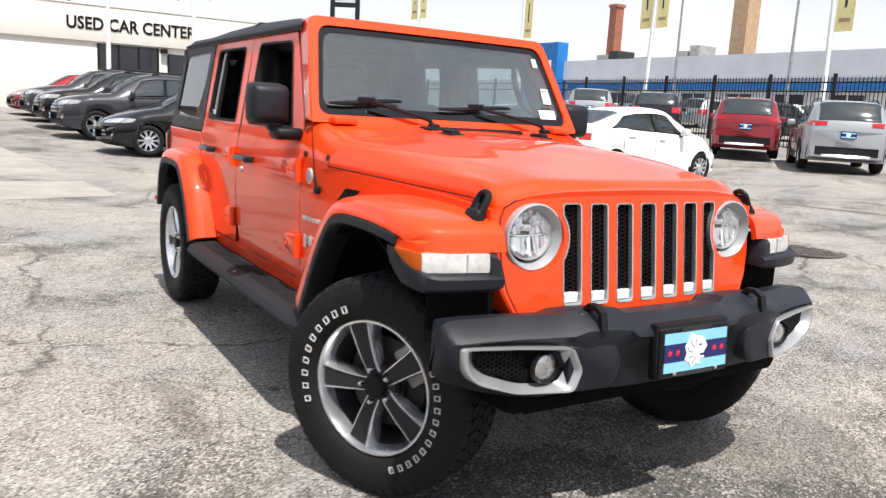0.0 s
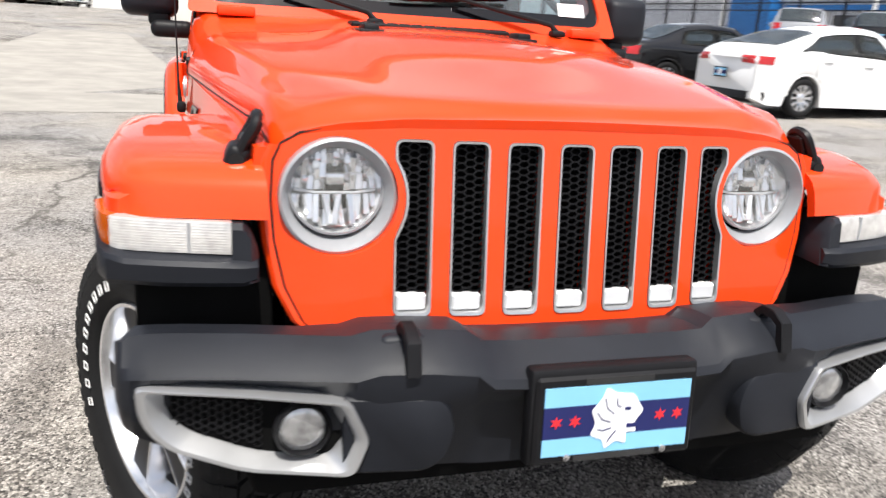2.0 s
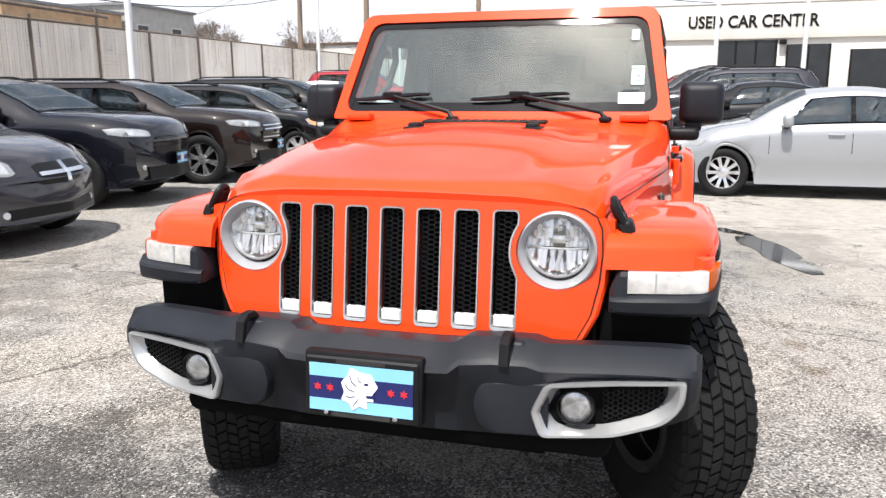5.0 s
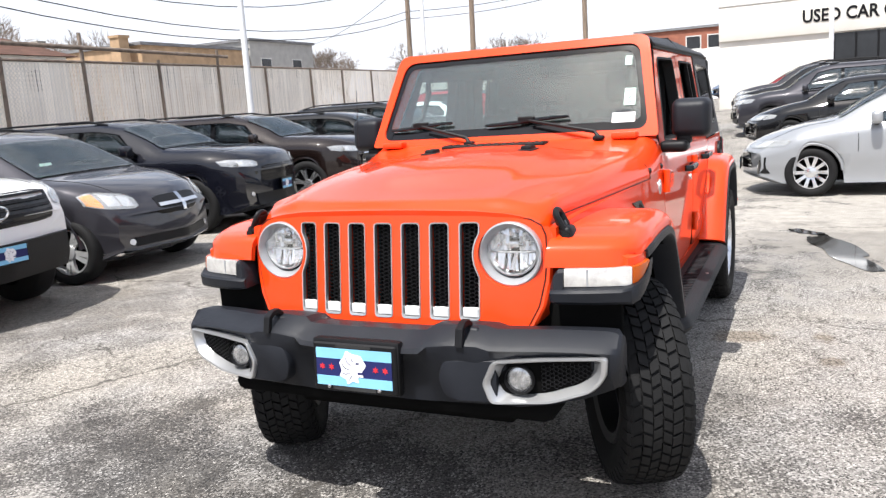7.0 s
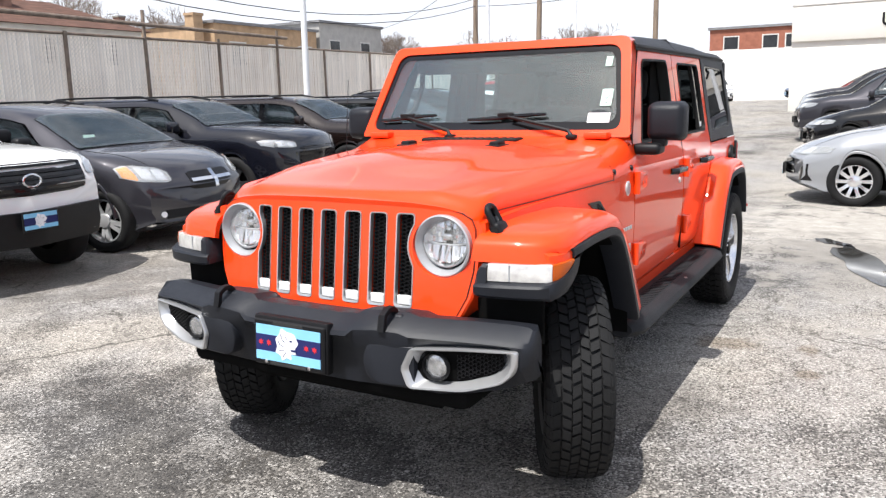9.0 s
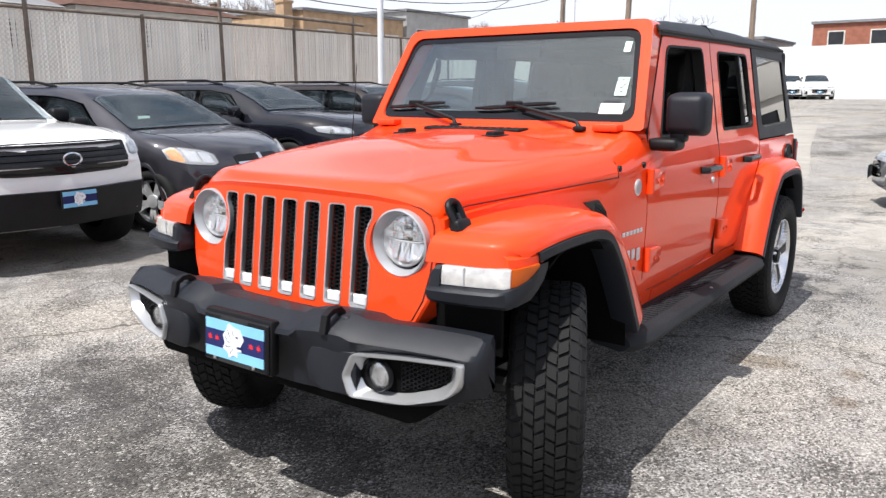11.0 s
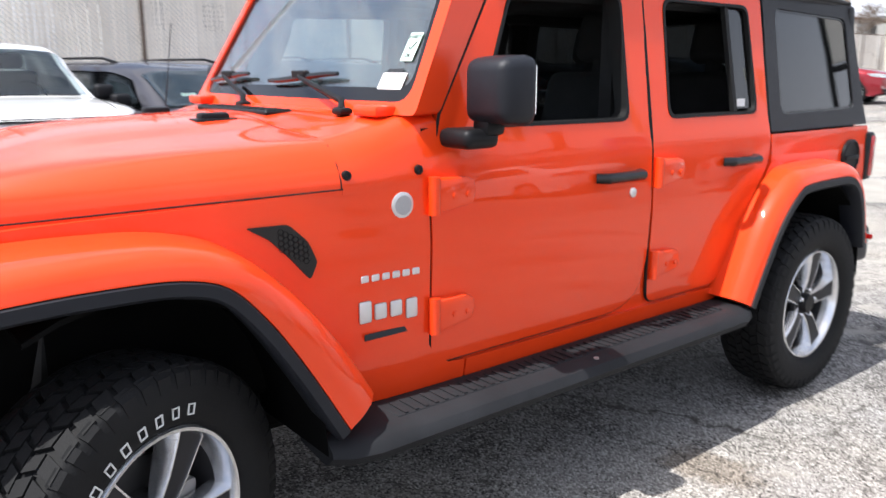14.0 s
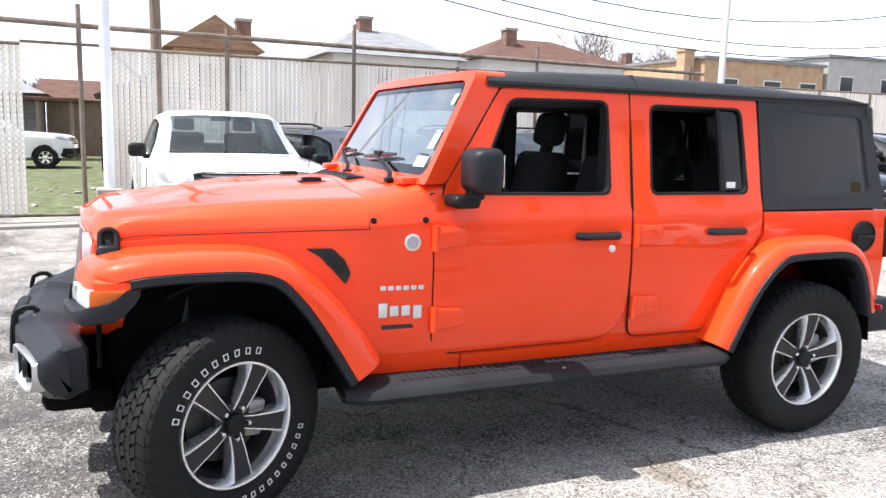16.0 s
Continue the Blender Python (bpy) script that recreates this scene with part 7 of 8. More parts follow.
    for owner, y, zs in ((door, -0.905, (1.085, 0.735)), (rdoor, -1.932, (1.070, 0.728))):
        for z in zs:
            x = side_x(y, z)
            h = part("hinge", add_tube(bmesh.new(), [(s * (x + 0.014), y - 0.008, z - 0.054), (s * (x + 0.014), y - 0.008, z + 0.054)], 0.017, 12), M["orange"], owner, "body-coloured exposed hinge")
            bm = bmesh.new()
            add_prism(bm, rounded([(y - 0.01, z - 0.050), (y - 0.145, z - 0.032), (y - 0.155, z + 0.025), (y - 0.135, z + 0.045), (y - 0.01, z + 0.050)], 0.015, 3), lambda u, v, w: (s * (side_x(u, v) + w), u, v), 0.024, 0.007)
            part("hinge_leaf", bm, M["orange"], h)
            for q in (-0.075, -0.125):
                part("hinge_bolt", add_lathe(bmesh.new(), [(0.010, 0), (0.009, 0.005), (0.001, 0.006)], 6, pose(s * (x + 0.023), y + q, z - 0.004, 0, 0, 0 if s > 0 else 180)), M["orange"], h)
    # rear quarter
    quarter = side_panel("rear_quarter", s, [(-2.735, 1.168), (-2.735, 1.05), (-2.62, 0.90), (-2.85, 0.95), (-3.15, 0.95), (-3.38, 0.84), (-3.46, 0.66), (-3.62, 0.66), (-3.635, 1.168)], M["orange"], jeep)
    m = pose(s * (side_x(-3.45, 1.02) - 0.003), -3.452, 1.025, 0, 0, 0 if s > 0 else 180)
    if s < 0:
        cap = part("fuel_filler", add_lathe(bmesh.new(), [(0.086, 0), (0.086, 0.014), (0.076, 0.020), (0.070, 0.012), (0.001, 0.012)], 32, m), M["black_plastic"], quarter, "round black fuel filler")
        part("filler_bar", add_box(bmesh.new(), (s * 0.800, -3.520, 1.014), (s * 0.812, -3.385, 1.036), 0.005, 2), M["black_plastic"], cap)
    # hard top side with its glass
    hw = rounded([(-2.818, 1.245), (-3.500, 1.255), (-3.448, 1.668), (-2.808, 1.686)], 0.045, 4)
    top_side = side_panel("hard_top_side", s, [(-2.730, 1.178), (-3.615, 1.178), (-3.505, 1.740), (-2.712, 1.742)], M["top"], jeep, hw, 0.035, 0.004, "black grained hard top side")
    small = [(-3.15 + (y + 3.15) * 0.965, 1.465 + (z - 1.465) * 0.95) for y, z in hw]
    side_panel("quarter_glass", s, hw, M["privacy"], top_side, None, 0.006, -0.004, "dark tinted quarter glass").visible_shadow = False
    side_panel("glass_edge", s, hw, M["gloss_black"], top_side, small, 0.008, -0.001)

# -- inner dark shell, so that gaps and windows show depth --
inner = part("inner_shell", add_box(bmesh.new(), (-0.74, -3.58, 0.50), (0.74, -0.95, 0.60), 0.01), M["under"], jeep, "dark floor pan")
for s in (-1, 1):
    part("inner_wall", add_box(bmesh.new(), (s * 0.715, -2.70, 0.55), (s * 0.74, -0.93, 1.24)), M["seat"], inner)
    part("inner_pillar", add_box(bmesh.new(), (s * 0.60, -2.02, 1.2), (s * 0.655, -1.83, 1.725)), M["seat"], inner)
    part("inner_wall", add_box(bmesh.new(), (s * 0.55, -3.58, 0.98), (s * 0.74, -2.6, 1.24)), M["seat"], inner)
part("engine_bay", add_box(bmesh.new(), (-0.56, -0.94, 0.52), (0.56, 0.36, 1.06), 0.03), M["under"], jeep)
part("firewall", add_box(bmesh.new(), (-0.755, -0.96, 0.52), (0.755, -0.90, 1.27)), M["under"], jeep)
part("chassis", add_box(bmesh.new(), (-0.48, -3.6, 0.36), (0.48, 0.45, 0.53), 0.03), M["under"], jeep)
for y in (0.0, AXLE_R):
    ax = part("axle", add_tube(bmesh.new(), [(-0.70, y, 0.405), (0.70, y, 0.405)], 0.045, 10), M["steel"], jeep)
    part("differential", add_lathe(bmesh.new(), [(0.02, -0.14), (0.11, -0.09), (0.14, 0), (0.11, 0.09), (0.02, 0.14)], 16, pose(-0.15 if y == 0 else 0.0, y, 0.405)), M["steel"], ax)
for s in (-1, 1):
    part("shock", add_tube(bmesh.new(), [(s * 0.55, 0.12, 0.38), (s * 0.52, 0.05, 0.95)], 0.035, 8), M["steel"], jeep)
    for y0, y1, z0 in ((-0.50, 0.40, 0.90), (-3.46, -2.50, 0.90)):
        bm = bmesh.new()
        arc = [((y0 + y1) / 2 + (y1 - y0) / 2 * math.cos(a), 0.46 + 0.50 * math.sin(a)) for a in np.linspace(radians(62) if y1 > 0 else 0, math.pi, 13)]
        add_loft(bm, [[(s * 0.50, y, z) for y, z in arc], [(s * 0.885, y, z) for y, z in arc]], caps=False, wrap=False)
        thicken(bm, (0, 0, 0.012))
        part("wheel_liner", bm, M["under"], jeep, "black wheel arch liner")

# -- flares --
def flare(s, path, x_in, x_out, name, label, sweep=0.0, lip_from=9.0, wide=0.0):
    """An arched fender skin swept along (y, z) points; it rolls over at its outer edge."""
    P = [Vector((y, z)) for y, z in path]
    fine = []
    for k in range(len(P) - 1):
        a, b, c, d = P[max(k - 1, 0)], P[k], P[k + 1], P[min(k + 2, len(P) - 1)]
        for j in range(5):
            t = j / 5
            fine.append(0.5 * ((2 * b) + (c - a) * t + (2 * a - 5 * b + 4 * c - d) * t * t + (3 * b - a - 3 * c + d) * t ** 3))
    fine.append(P[-1])
    skin, lip = [], []
    for k, p in enumerate(fine):
        d = (fine[min(k + 1, len(fine) - 1)] - fine[max(k - 1, 0)]).normalized()
        n = Vector((-d.y, d.x))
        n = n if n.dot(p - Vector((fine[len(fine) // 2].x, 0.35))) > 0 else -n
        t = k / (len(fine) - 1)
        xi = x_in(p.x) if callable(x_in) else x_in
        xo = x_out(t) if callable(x_out) else x_out

        def q(x, off):
            w = p + n * off
            return (s * x, w.x - sweep * max(0.0, x - 0.66) * smooth_step(0.15, 0.42, w.x), w.y)
        w = wide * smooth_step(-0.20, -0.60, p.x)
        skin.append([q(xi, 0.004 + 0.075 * w), q(xo - 0.085, 0.062 * w), q(xo - 0.045, -0.006 + 0.054 * w), q(xo - 0.018, -0.020 + 0.040 * w), q(xo - 0.004, -0.042 + 0.020 * w), q(xo, -0.066), q(xo - 0.012, -0.072), q(xo - 0.03, -0.05), q(xi, -0.02)])
        if p.x < lip_from:
            lip.append([q(xo - 0.10, -0.060), q(xo - 0.006, -0.066), q(xo + 0.005, -0.072), q(xo + 0.006, -0.098), q(xo - 0.004, -0.106), q(xo - 0.10, -0.100)])
    bm = bmesh.new()
    add_loft(bm, skin)
    f = part(name, bm, M["orange"], jeep, label, smooth=50)
    bm = bmesh.new()
    add_loft(bm, lip)
    part("flare_lip", bm, M["plastic"], f, "dark grained plastic lip", smooth=50)
    return f


for s in (-1, 1):
    ff = flare(s, [(0.466, 0.950), (0.455, 0.985), (0.436, 1.018), (0.385, 1.042), (0.29, 1.058), (0.19, 1.066), (0.03, 1.070), (-0.15, 1.062), (-0.28, 1.020), (-0.385, 0.915), (-0.488, 0.765), (-0.602, 0.572)],
               lambda y: side_x(y, 0.95) - 0.02, lambda t: 0.880 + 0.045 * smooth_step(0.0, 0.45, t), "front_flare", "orange front fender flare", 0.20, 0.345, 1.0)
    # dark tub of the marker lamp, proud of the lens, its ledge running round the corner
    bm = bmesh.new()
    add_loft(bm, [[(s * (x - 0.05), y, 0.949), (s * x, y, 0.9495), (s * (x - 0.001), y, 0.975), (s * (x - 0.05), y, 1.0)] for y, x in ((0.402, 0.876), (0.385, 0.894), (0.34, 0.908), (0.29, 0.914), (0.25, 0.914))])
    part("flare_gusset", bm, M["orange"], ff)
    bm = bmesh.new()
    secs = []
    for x, yl, yf, zt, zb in ((0.634, 0.480, 0.500, 0.884, 0.838), (0.66, 0.480, 0.511, 0.886, 0.834), (0.72, 0.468, 0.504, 0.887, 0.833), (0.80, 0.450, 0.490, 0.888, 0.832), (0.865, 0.432, 0.472, 0.888, 0.833),
                              (0.897, 0.412, 0.454, 0.894, 0.830), (0.915, 0.385, 0.418, 0.903, 0.838), (0.924, 0.348, 0.360, 0.915, 0.868), (0.929, 0.322, 0.328, 0.932, 0.896), (0.930, 0.302, 0.306, 0.951, 0.928)):
        yr = min(0.33, yl - 0.05)
        secs.append([(s * x, yr, zt), (s * x, yl - 0.004, zt), (s * x, yf - 0.008, zt - 0.006), (s * x, yf, zt - 0.014), (s * x, yf - 0.003, zb + 0.010), (s * x, yf - 0.012, zb), (s * x, yr, zb + 0.004)])
    add_loft(bm, secs)
    house_m = part("marker_housing", bm, M["plastic"], ff, "dark plastic marker lamp housing", smooth=32)
    bm = bmesh.new()
    add_loft(bm, [[(s * x, 0.33, 0.84), (s * x, 0.33, zt), (s * x, yf - 0.012, zt), (s * x, yf, zt - 0.01), (s * x, yf + 0.012, 0.84)] for x, yf, zt in ((0.632, 0.480, 0.895), (0.646, 0.490, 0.930), (0.660, 0.487, 0.947), (0.679, 0.484, 0.947))])
    part("housing_cheek", bm, M["plastic"], house_m)
    part("splash_panel", add_box(bmesh.new(), (s * 0.60, 0.385, 0.66), (s * 0.855, 0.40, 0.86), 0.004), M["under"], house_m)
    part("housing_back", add_box(bmesh.new(), (s * 0.64, 0.30, 0.85), (s * 0.895, 0.385, 0.952)), M["black_plastic"], house_m)
    lens = ((0.680, 0.474), (0.74, 0.462), (0.80, 0.449), (0.845, 0.436), (0.876, 0.424), (0.892, 0.414))
    bm = bmesh.new()
    add_loft(bm, [[(s * x, yf - 0.05, 0.950), (s * x, yf - 0.002, 0.948), (s * x, yf + 0.004, 0.92), (s * x, yf + 0.004, 0.889), (s * x, yf - 0.05, 0.888)] for x, yf in lens])
    part("marker_lens", bm, M["bulb"], house_m, "clear ribbed turn lamp")
    bm = bmesh.new()
    for j in range(11):
        z = 0.894 + 0.005 * j
        add_tube(bm, [(s * x, yf + 0.004 - max(0.0, z - 0.92) * 0.2, z) for x, yf in lens], 0.0008, 4)
    part("lens_rib", bm, M["bulb"], house_m)
    bm = bmesh.new()
    add_loft(bm, [[(s * (x - 0.03), yf - 0.03, zt), (s * x, yf + 0.001, zt), (s * (x + 0.003), yf + 0.004, (zt + zb) / 2), (s * (x + 0.001), yf + 0.003, zb), (s * (x - 0.03), yf - 0.03, zb)]
                  for x, yf, zt, zb in ((0.8945, 0.4125, 0.949, 0.894), (0.906, 0.398, 0.949, 0.897), (0.917, 0.362, 0.950, 0.907), (0.9235, 0.325, 0.951, 0.924), (0.927, 0.298, 0.952, 0.942))])
    part("side_marker", bm, M["amber"], house_m, "amber side marker")
    part("marker_divider", add_box(bmesh.new(), (s * 0.752, 0.448, 0.890), (s * 0.757, 0.4655, 0.946)), M["lamp_grey"], house_m)
    flare(s, [(-2.368, 0.535), (-2.445, 0.68), (-2.530, 0.825), (-2.620, 0.930), (-2.715, 1.003), (-2.80, 1.030), (-3.00, 1.038), (-3.215, 1.030), (-3.338, 0.965), (-3.418, 0.84), (-3.478, 0.64)],
               0.765, 0.928, "rear_flare", "orange rear fender flare")

# -- front bumper --
BUMP = [(0.0, 0.720, 0.762, 0.500), (0.16, 0.720, 0.762, 0.500), (0.235, 0.716, 0.764, 0.500), (0.265, 0.706, 0.782, 0.498), (0.35, 0.700, 0.786, 0.498), (0.44, 0.690, 0.785, 0.498), (0.480, 0.684, 0.772, 0.500),
        (0.56, 0.664, 0.770, 0.502), (0.66, 0.636, 0.767, 0.510), (0.76, 0.611, 0.763, 0.530), (0.82, 0.596, 0.759, 0.550), (0.853, 0.586, 0.756, 0.562), (0.868, 0.575, 0.753, 0.570), (0.877, 0.562, 0.750, 0.578), (0.882, 0.545, 0.747, 0.585), (0.884, 0.525, 0.742, 0.592)]


def bump_y(x):
    return float(np.interp(abs(x), [b[0] for b in BUMP], [b[1] for b in BUMP]))


bm = bmesh.new()
secs = []
for x, yf, zt, zb in [(-a, b, c, d) for a, b, c, d in BUMP[:0:-1]] + BUMP:
    ctr = smooth_step(0.30, 0.22, abs(x))
    inn = smooth_step(0.505, 0.47, abs(x))
    lip = zt - 0.050 - 0.012 * ctr
    end = smooth_step(0.84, 0.88, abs(x))
    fogged = 0.034 * smooth_step(0.475, 0.50, abs(x)) * smooth_step(0.838, 0.80, abs(x))
    rear = min(0.46, yf - 0.17) * (1 - end) + 0.488 * end
    secs.append([(x, rear, zt - 0.034), (x, max(yf - 0.145, rear + 0.012), zt - 0.010), (x, max(yf - 0.085 + 0.045 * end, rear + 0.018), zt - 0.004), (x, yf - 0.012, lip + 0.012), (x, yf + 0.002 - 0.006 * ctr, lip - 0.004), (x, yf + 0.004 - 0.030 * ctr - fogged, min(0.686, lip - 0.02)),
                 (x, yf + 0.004 - 0.040 * ctr - 0.012 * inn - fogged, 0.650), (x, yf - 0.004 - 0.030 * ctr - 0.040 * inn - fogged, zb + 0.06), (x, yf - 0.045 - 0.030 * inn, zb + 0.008), (x, max(yf - 0.10 + 0.05 * end - 0.02 * inn, rear + 0.006), zb), (x, rear, zb + 0.03)])
add_loft(bm, secs)
bumper = part("front_bumper", bm, M["plastic"], jeep, "dark grained plastic front bumper", smooth=25)
part("air_dam", add_box(bmesh.new(), (-0.66, 0.34, 0.44), (0.66, 0.60, 0.53), 0.04, 2), M["under"], bumper)
for s in (-1, 1):
    pod = rounded([(0.50, 0.690), (0.342, 0.690), (0.312, 0.668), (0.297, 0.618), (0.312, 0.562), (0.345, 0.538), (0.50, 0.535)], [0.002, 0.02, 0.02, 0.02, 0.02, 0.02, 0.002], 3)
    bm = bmesh.new()
    rings = []
    for q, d in ((1.0, -0.10), (1.0, -0.012), (0.975, -0.001), (0.93, 0.0035)):
        rings.append([bm.verts.new((s * (0.50 + (x - 0.50) * q), bump_y(0.50 + (x - 0.50) * q) + d, 0.613 + (z - 0.613) * (q * 1.5 - 0.5))) for x, z in pod])
    for a, b in zip(rings, rings[1:]):
        for k in range(len(pod)):
            bm.faces.new((a[k], a[(k + 1) % len(pod)], b[(k + 1) % len(pod)], b[k]))
    bm.faces.new(rings[-1])
    part("bumper_pod", bm, M["plastic"], bumper, smooth=35)
    part("hook_recess", add_box(bmesh.new(), (s * 0.338, 0.548, 0.715), (s * 0.432, 0.640, 0.778), 0.016, 3), M["plastic"], bumper, "moulded pocket of the tow hook")
    bm = bmesh.new()
    loop = [(0.612, 0.755), (0.618, 0.784), (0.634, 0.797), (0.664, 0.797), (0.689, 0.784), (0.702, 0.730)]
    secs = []
    for k, (y, z) in enumerate(loop):
        d = (Vector(loop[min(k + 1, 5)]) - Vector(loop[max(k - 1, 0)])).normalized()
        n = Vector((-d.y, d.x)) * 0.0095
        secs.append([(s * (0.385 + q), y + n.x * e, z + n.y * e) for q, e in ((-0.013, -1), (-0.013, 0.8), (-0.011, 1), (0.011, 1), (0.013, 0.8), (0.013, -1))])
    add_loft(bm, secs)
    part("tow_hook", bm, M["black_plastic"], bumper, "black tow hook")
    # fog lamp surround
    o = rounded([(0.846, 0.692), (0.843, 0.628), (0.800, 0.578), (0.67, 0.541), (0.478, 0.540), (0.455, 0.61), (0.490, 0.684), (0.66, 0.690)], [0.012, 0.03, 0.03, 0.03, 0.02, 0.015, 0.015, 0.03], 4)
    i = rounded([(0.797, 0.676), (0.795, 0.632), (0.760, 0.600), (0.65, 0.566), (0.522, 0.564), (0.494, 0.61), (0.526, 0.670), (0.66, 0.676)], [0.008, 0.02, 0.03, 0.03, 0.02, 0.012, 0.012, 0.03], 4)
    c = (0.650, 0.620)
    bm = bmesh.new()
    mix = lambda f: [(a[0] * (1 - f) + b[0] * f, a[1] * (1 - f) + b[1] * f) for a, b in zip(o, i)]
    ring = [[bm.verts.new((s * x, bump_y(x) + dy, z)) for x, z in lp] for lp, dy in ((o, -0.045), (o, 0.011), (mix(0.10), 0.017), (mix(0.34), 0.016), (mix(0.46), 0.009), (i, -0.022))]
    n = len(o)
    for a, b in zip(ring, ring[1:]):
        for k in range(n):
            bm.faces.new((a[k], a[(k + 1) % n], b[(k + 1) % n], b[k]))
    bez = part("fog_surround", bm, M["brushed"], bumper, "satin silver fog lamp surround", smooth=45)
    bm = bmesh.new()
    vs = [bm.verts.new((s * x, bump_y(x) - 0.021, z)) for x, z in i]
    mid = bm.verts.new((s * c[0], bump_y(c[0]) - 0.022, c[1]))
    for k in range(n):
        bm.faces.new((vs[k], vs[(k + 1) % n], mid))
    part("fog_pocket", bm, M["under"], bez)
    bm = bmesh.new()
    honeycomb(bm, lambda x, z: 0.632 < x < 0.788 and abs(z - (0.621 + 0.15 * (x - 0.65))) < 0.041 - max(0, x - 0.66) * 0.15, 0.63, 0.81, 0.56, 0.70, 0.0085, lambda u, v, w: (s * u, bump_y(u) - 0.0165 + w * 0.3, v), 0.25)
    part("fog_mesh", bm, M["black_plastic"], bez)
    fy = bump_y(0.565)
    m = pose(s * 0.567, fy - 0.020, 0.617, 0, 0, 90)
    fog = part("fog_lamp", add_lathe(bmesh.new(), [(0.052, 0.0), (0.050, 0.014), (0.047, 0.018), (0.044, 0.008), (0.043, 0.0)], 28, m), M["black_plastic"], bez, "round fog lamp")
    part("fog_lens", add_lathe(bmesh.new(), [(0.044, 0.004), (0.040, 0.0075), (0.026, 0.0100), (0.012, 0.0108), (0.001, 0.011)], 24, m), M["fog_chrome"], fog, "clear fog lamp lens")
plate = dealer_plate(jeep, 0.0, 0.742, 0.640, 0, 4)
part("plate_box", add_box(bmesh.new(), (-0.172, -0.05, -0.092), (0.172, -0.010, 0.098), 0.01, 2), M["black_plastic"], plate)
for z, w in ((0.0745, 0.07), (-0.0745, 0.085)):
    part("lettering_bar", add_box(bmesh.new(), (-w, 0.0, z - 0.006), (w, 0.0022, z + 0.006)), M["steel"], plate)
for x in (-0.125, -0.088, 0.088, 0.125):
    bm = bmesh.new()
    add_prism(bm, [((0.0125 if k % 2 else 0.0055) * math.cos(math.pi * k / 6), (0.0125 if k % 2 else 0.0055) * math.sin(math.pi * k / 6)) for k in range(12)], lambda u, v, w: (x + u, 0.003 + w, v), 0.0015)
    part("star", bm, M["plate_red"], plate)
for x in (-0.10, 0.10):
    part("plate_screw", add_lathe(bmesh.new(), [(0.008, 0), (0.007, 0.004), (0.001, 0.005)], 10, pose(x, 0.002, -0.070, 0, 0, 90)), M["chrome"], plate)

# -- windscreen --
def ws(x, z, out=0.0):
    """A place on the raked, slightly bowed windscreen."""
    return (x, -0.872 - 0.560 * (z - 1.345) - 0.05 * x * x + 0.872 * out, z + 0.49 * out)


ws_out = rounded([(-0.772, 1.300), (0.772, 1.300), (0.690, 1.790), (-0.690, 1.790)], [0.02, 0.02, 0.05, 0.05], 4)
ws_in = rounded([(-0.722, 1.334), (0.722, 1.334), (0.648, 1.749), (-0.648, 1.749)], 0.06, 5)
bm = bmesh.new()
filled(bm, [[(x, 0, z) for x, z in ws_out], [(x, 0, z) for x, z in ws_in]])
cut_planes(bm, [k * 0.12 for k in range(-6, 7)], 0)
for v in bm.verts:
    v.co = Vector(ws(v.co.x, v.co.z, 0.012))
got = bmesh.ops.extrude_face_region(bm, geom=bm.faces[:])
for v in got["geom"]:
    if isinstance(v, bmesh.types.BMVert):
        v.co.y -= 0.100 + 0.11 * (v.co.z - 1.31)
        v.co.x *= 0.975
rim = [e for e in bm.edges if len(e.link_faces) == 2 and e.calc_face_angle(0) > 1.0 and all((Vector(ws(v.co.x, v.co.z, 0.012)) - v.co).length < 0.004 for v in e.verts)]
bmesh.ops.bevel(bm, geom=rim, offset=0.012, segments=3, affect="EDGES", profile=0.5)
frame_ws = part("windscreen_frame", bm, M["orange"], jeep, "orange windscreen frame")


def ws_sheet(name, loops, mat, parent, out, depth=0.004, label=""):
    bm = bmesh.new()
    filled(bm, [[(x, 0, z) for x, z in lp] for lp in loops])
    cut_planes(bm, [k * 0.12 for k in range(-6, 7)], 0)
    for v in bm.verts:
        v.co = Vector(ws(v.co.x, v.co.z, out))
    thicken(bm, (0, -depth, -depth * 0.5))
    return part(name, bm, mat, parent, label)


pane = ws_sheet("windscreen", [ws_in], M["windscreen"], frame_ws, 0.0, 0.004, "clear windscreen glass")
pane.visible_shadow = False
edge_in = rounded([(-0.690, 1.378), (0.690, 1.378), (0.622, 1.722), (-0.622, 1.722)], 0.05, 5)
ws_sheet("glass_border", [ws_in, edge_in], M["glass_black"], frame_ws, 0.0025, 0.001, "black printed glass border")
# papers on the glass
ws_sheet("price_card", [[(-0.655, 1.372), (-0.545, 1.372), (-0.545, 1.418), (-0.655, 1.418)]], M["paper"], frame_ws, 0.005, 0.001, "white stock card")
ws_sheet("card_header", [[(-0.632, 1.419), (-0.560, 1.419), (-0.560, 1.430), (-0.632, 1.430)]], M["ink"], frame_ws, 0.005, 0.001)
ok = ws_sheet("safety_sticker", [[(-0.650, 1.452), (-0.595, 1.452), (-0.595, 1.532), (-0.650, 1.532)]], M["sticker_green"], frame_ws, 0.005, 0.001, "pale green safety sticker")
ws_sheet("corner_sticker", [[(-0.618, 1.645), (-0.585, 1.645), (-0.585, 1.692), (-0.618, 1.692)]], M["sticker_green"], frame_ws, 0.005, 0.001)
tilt = math.degrees(math.atan2(1, 0.56))
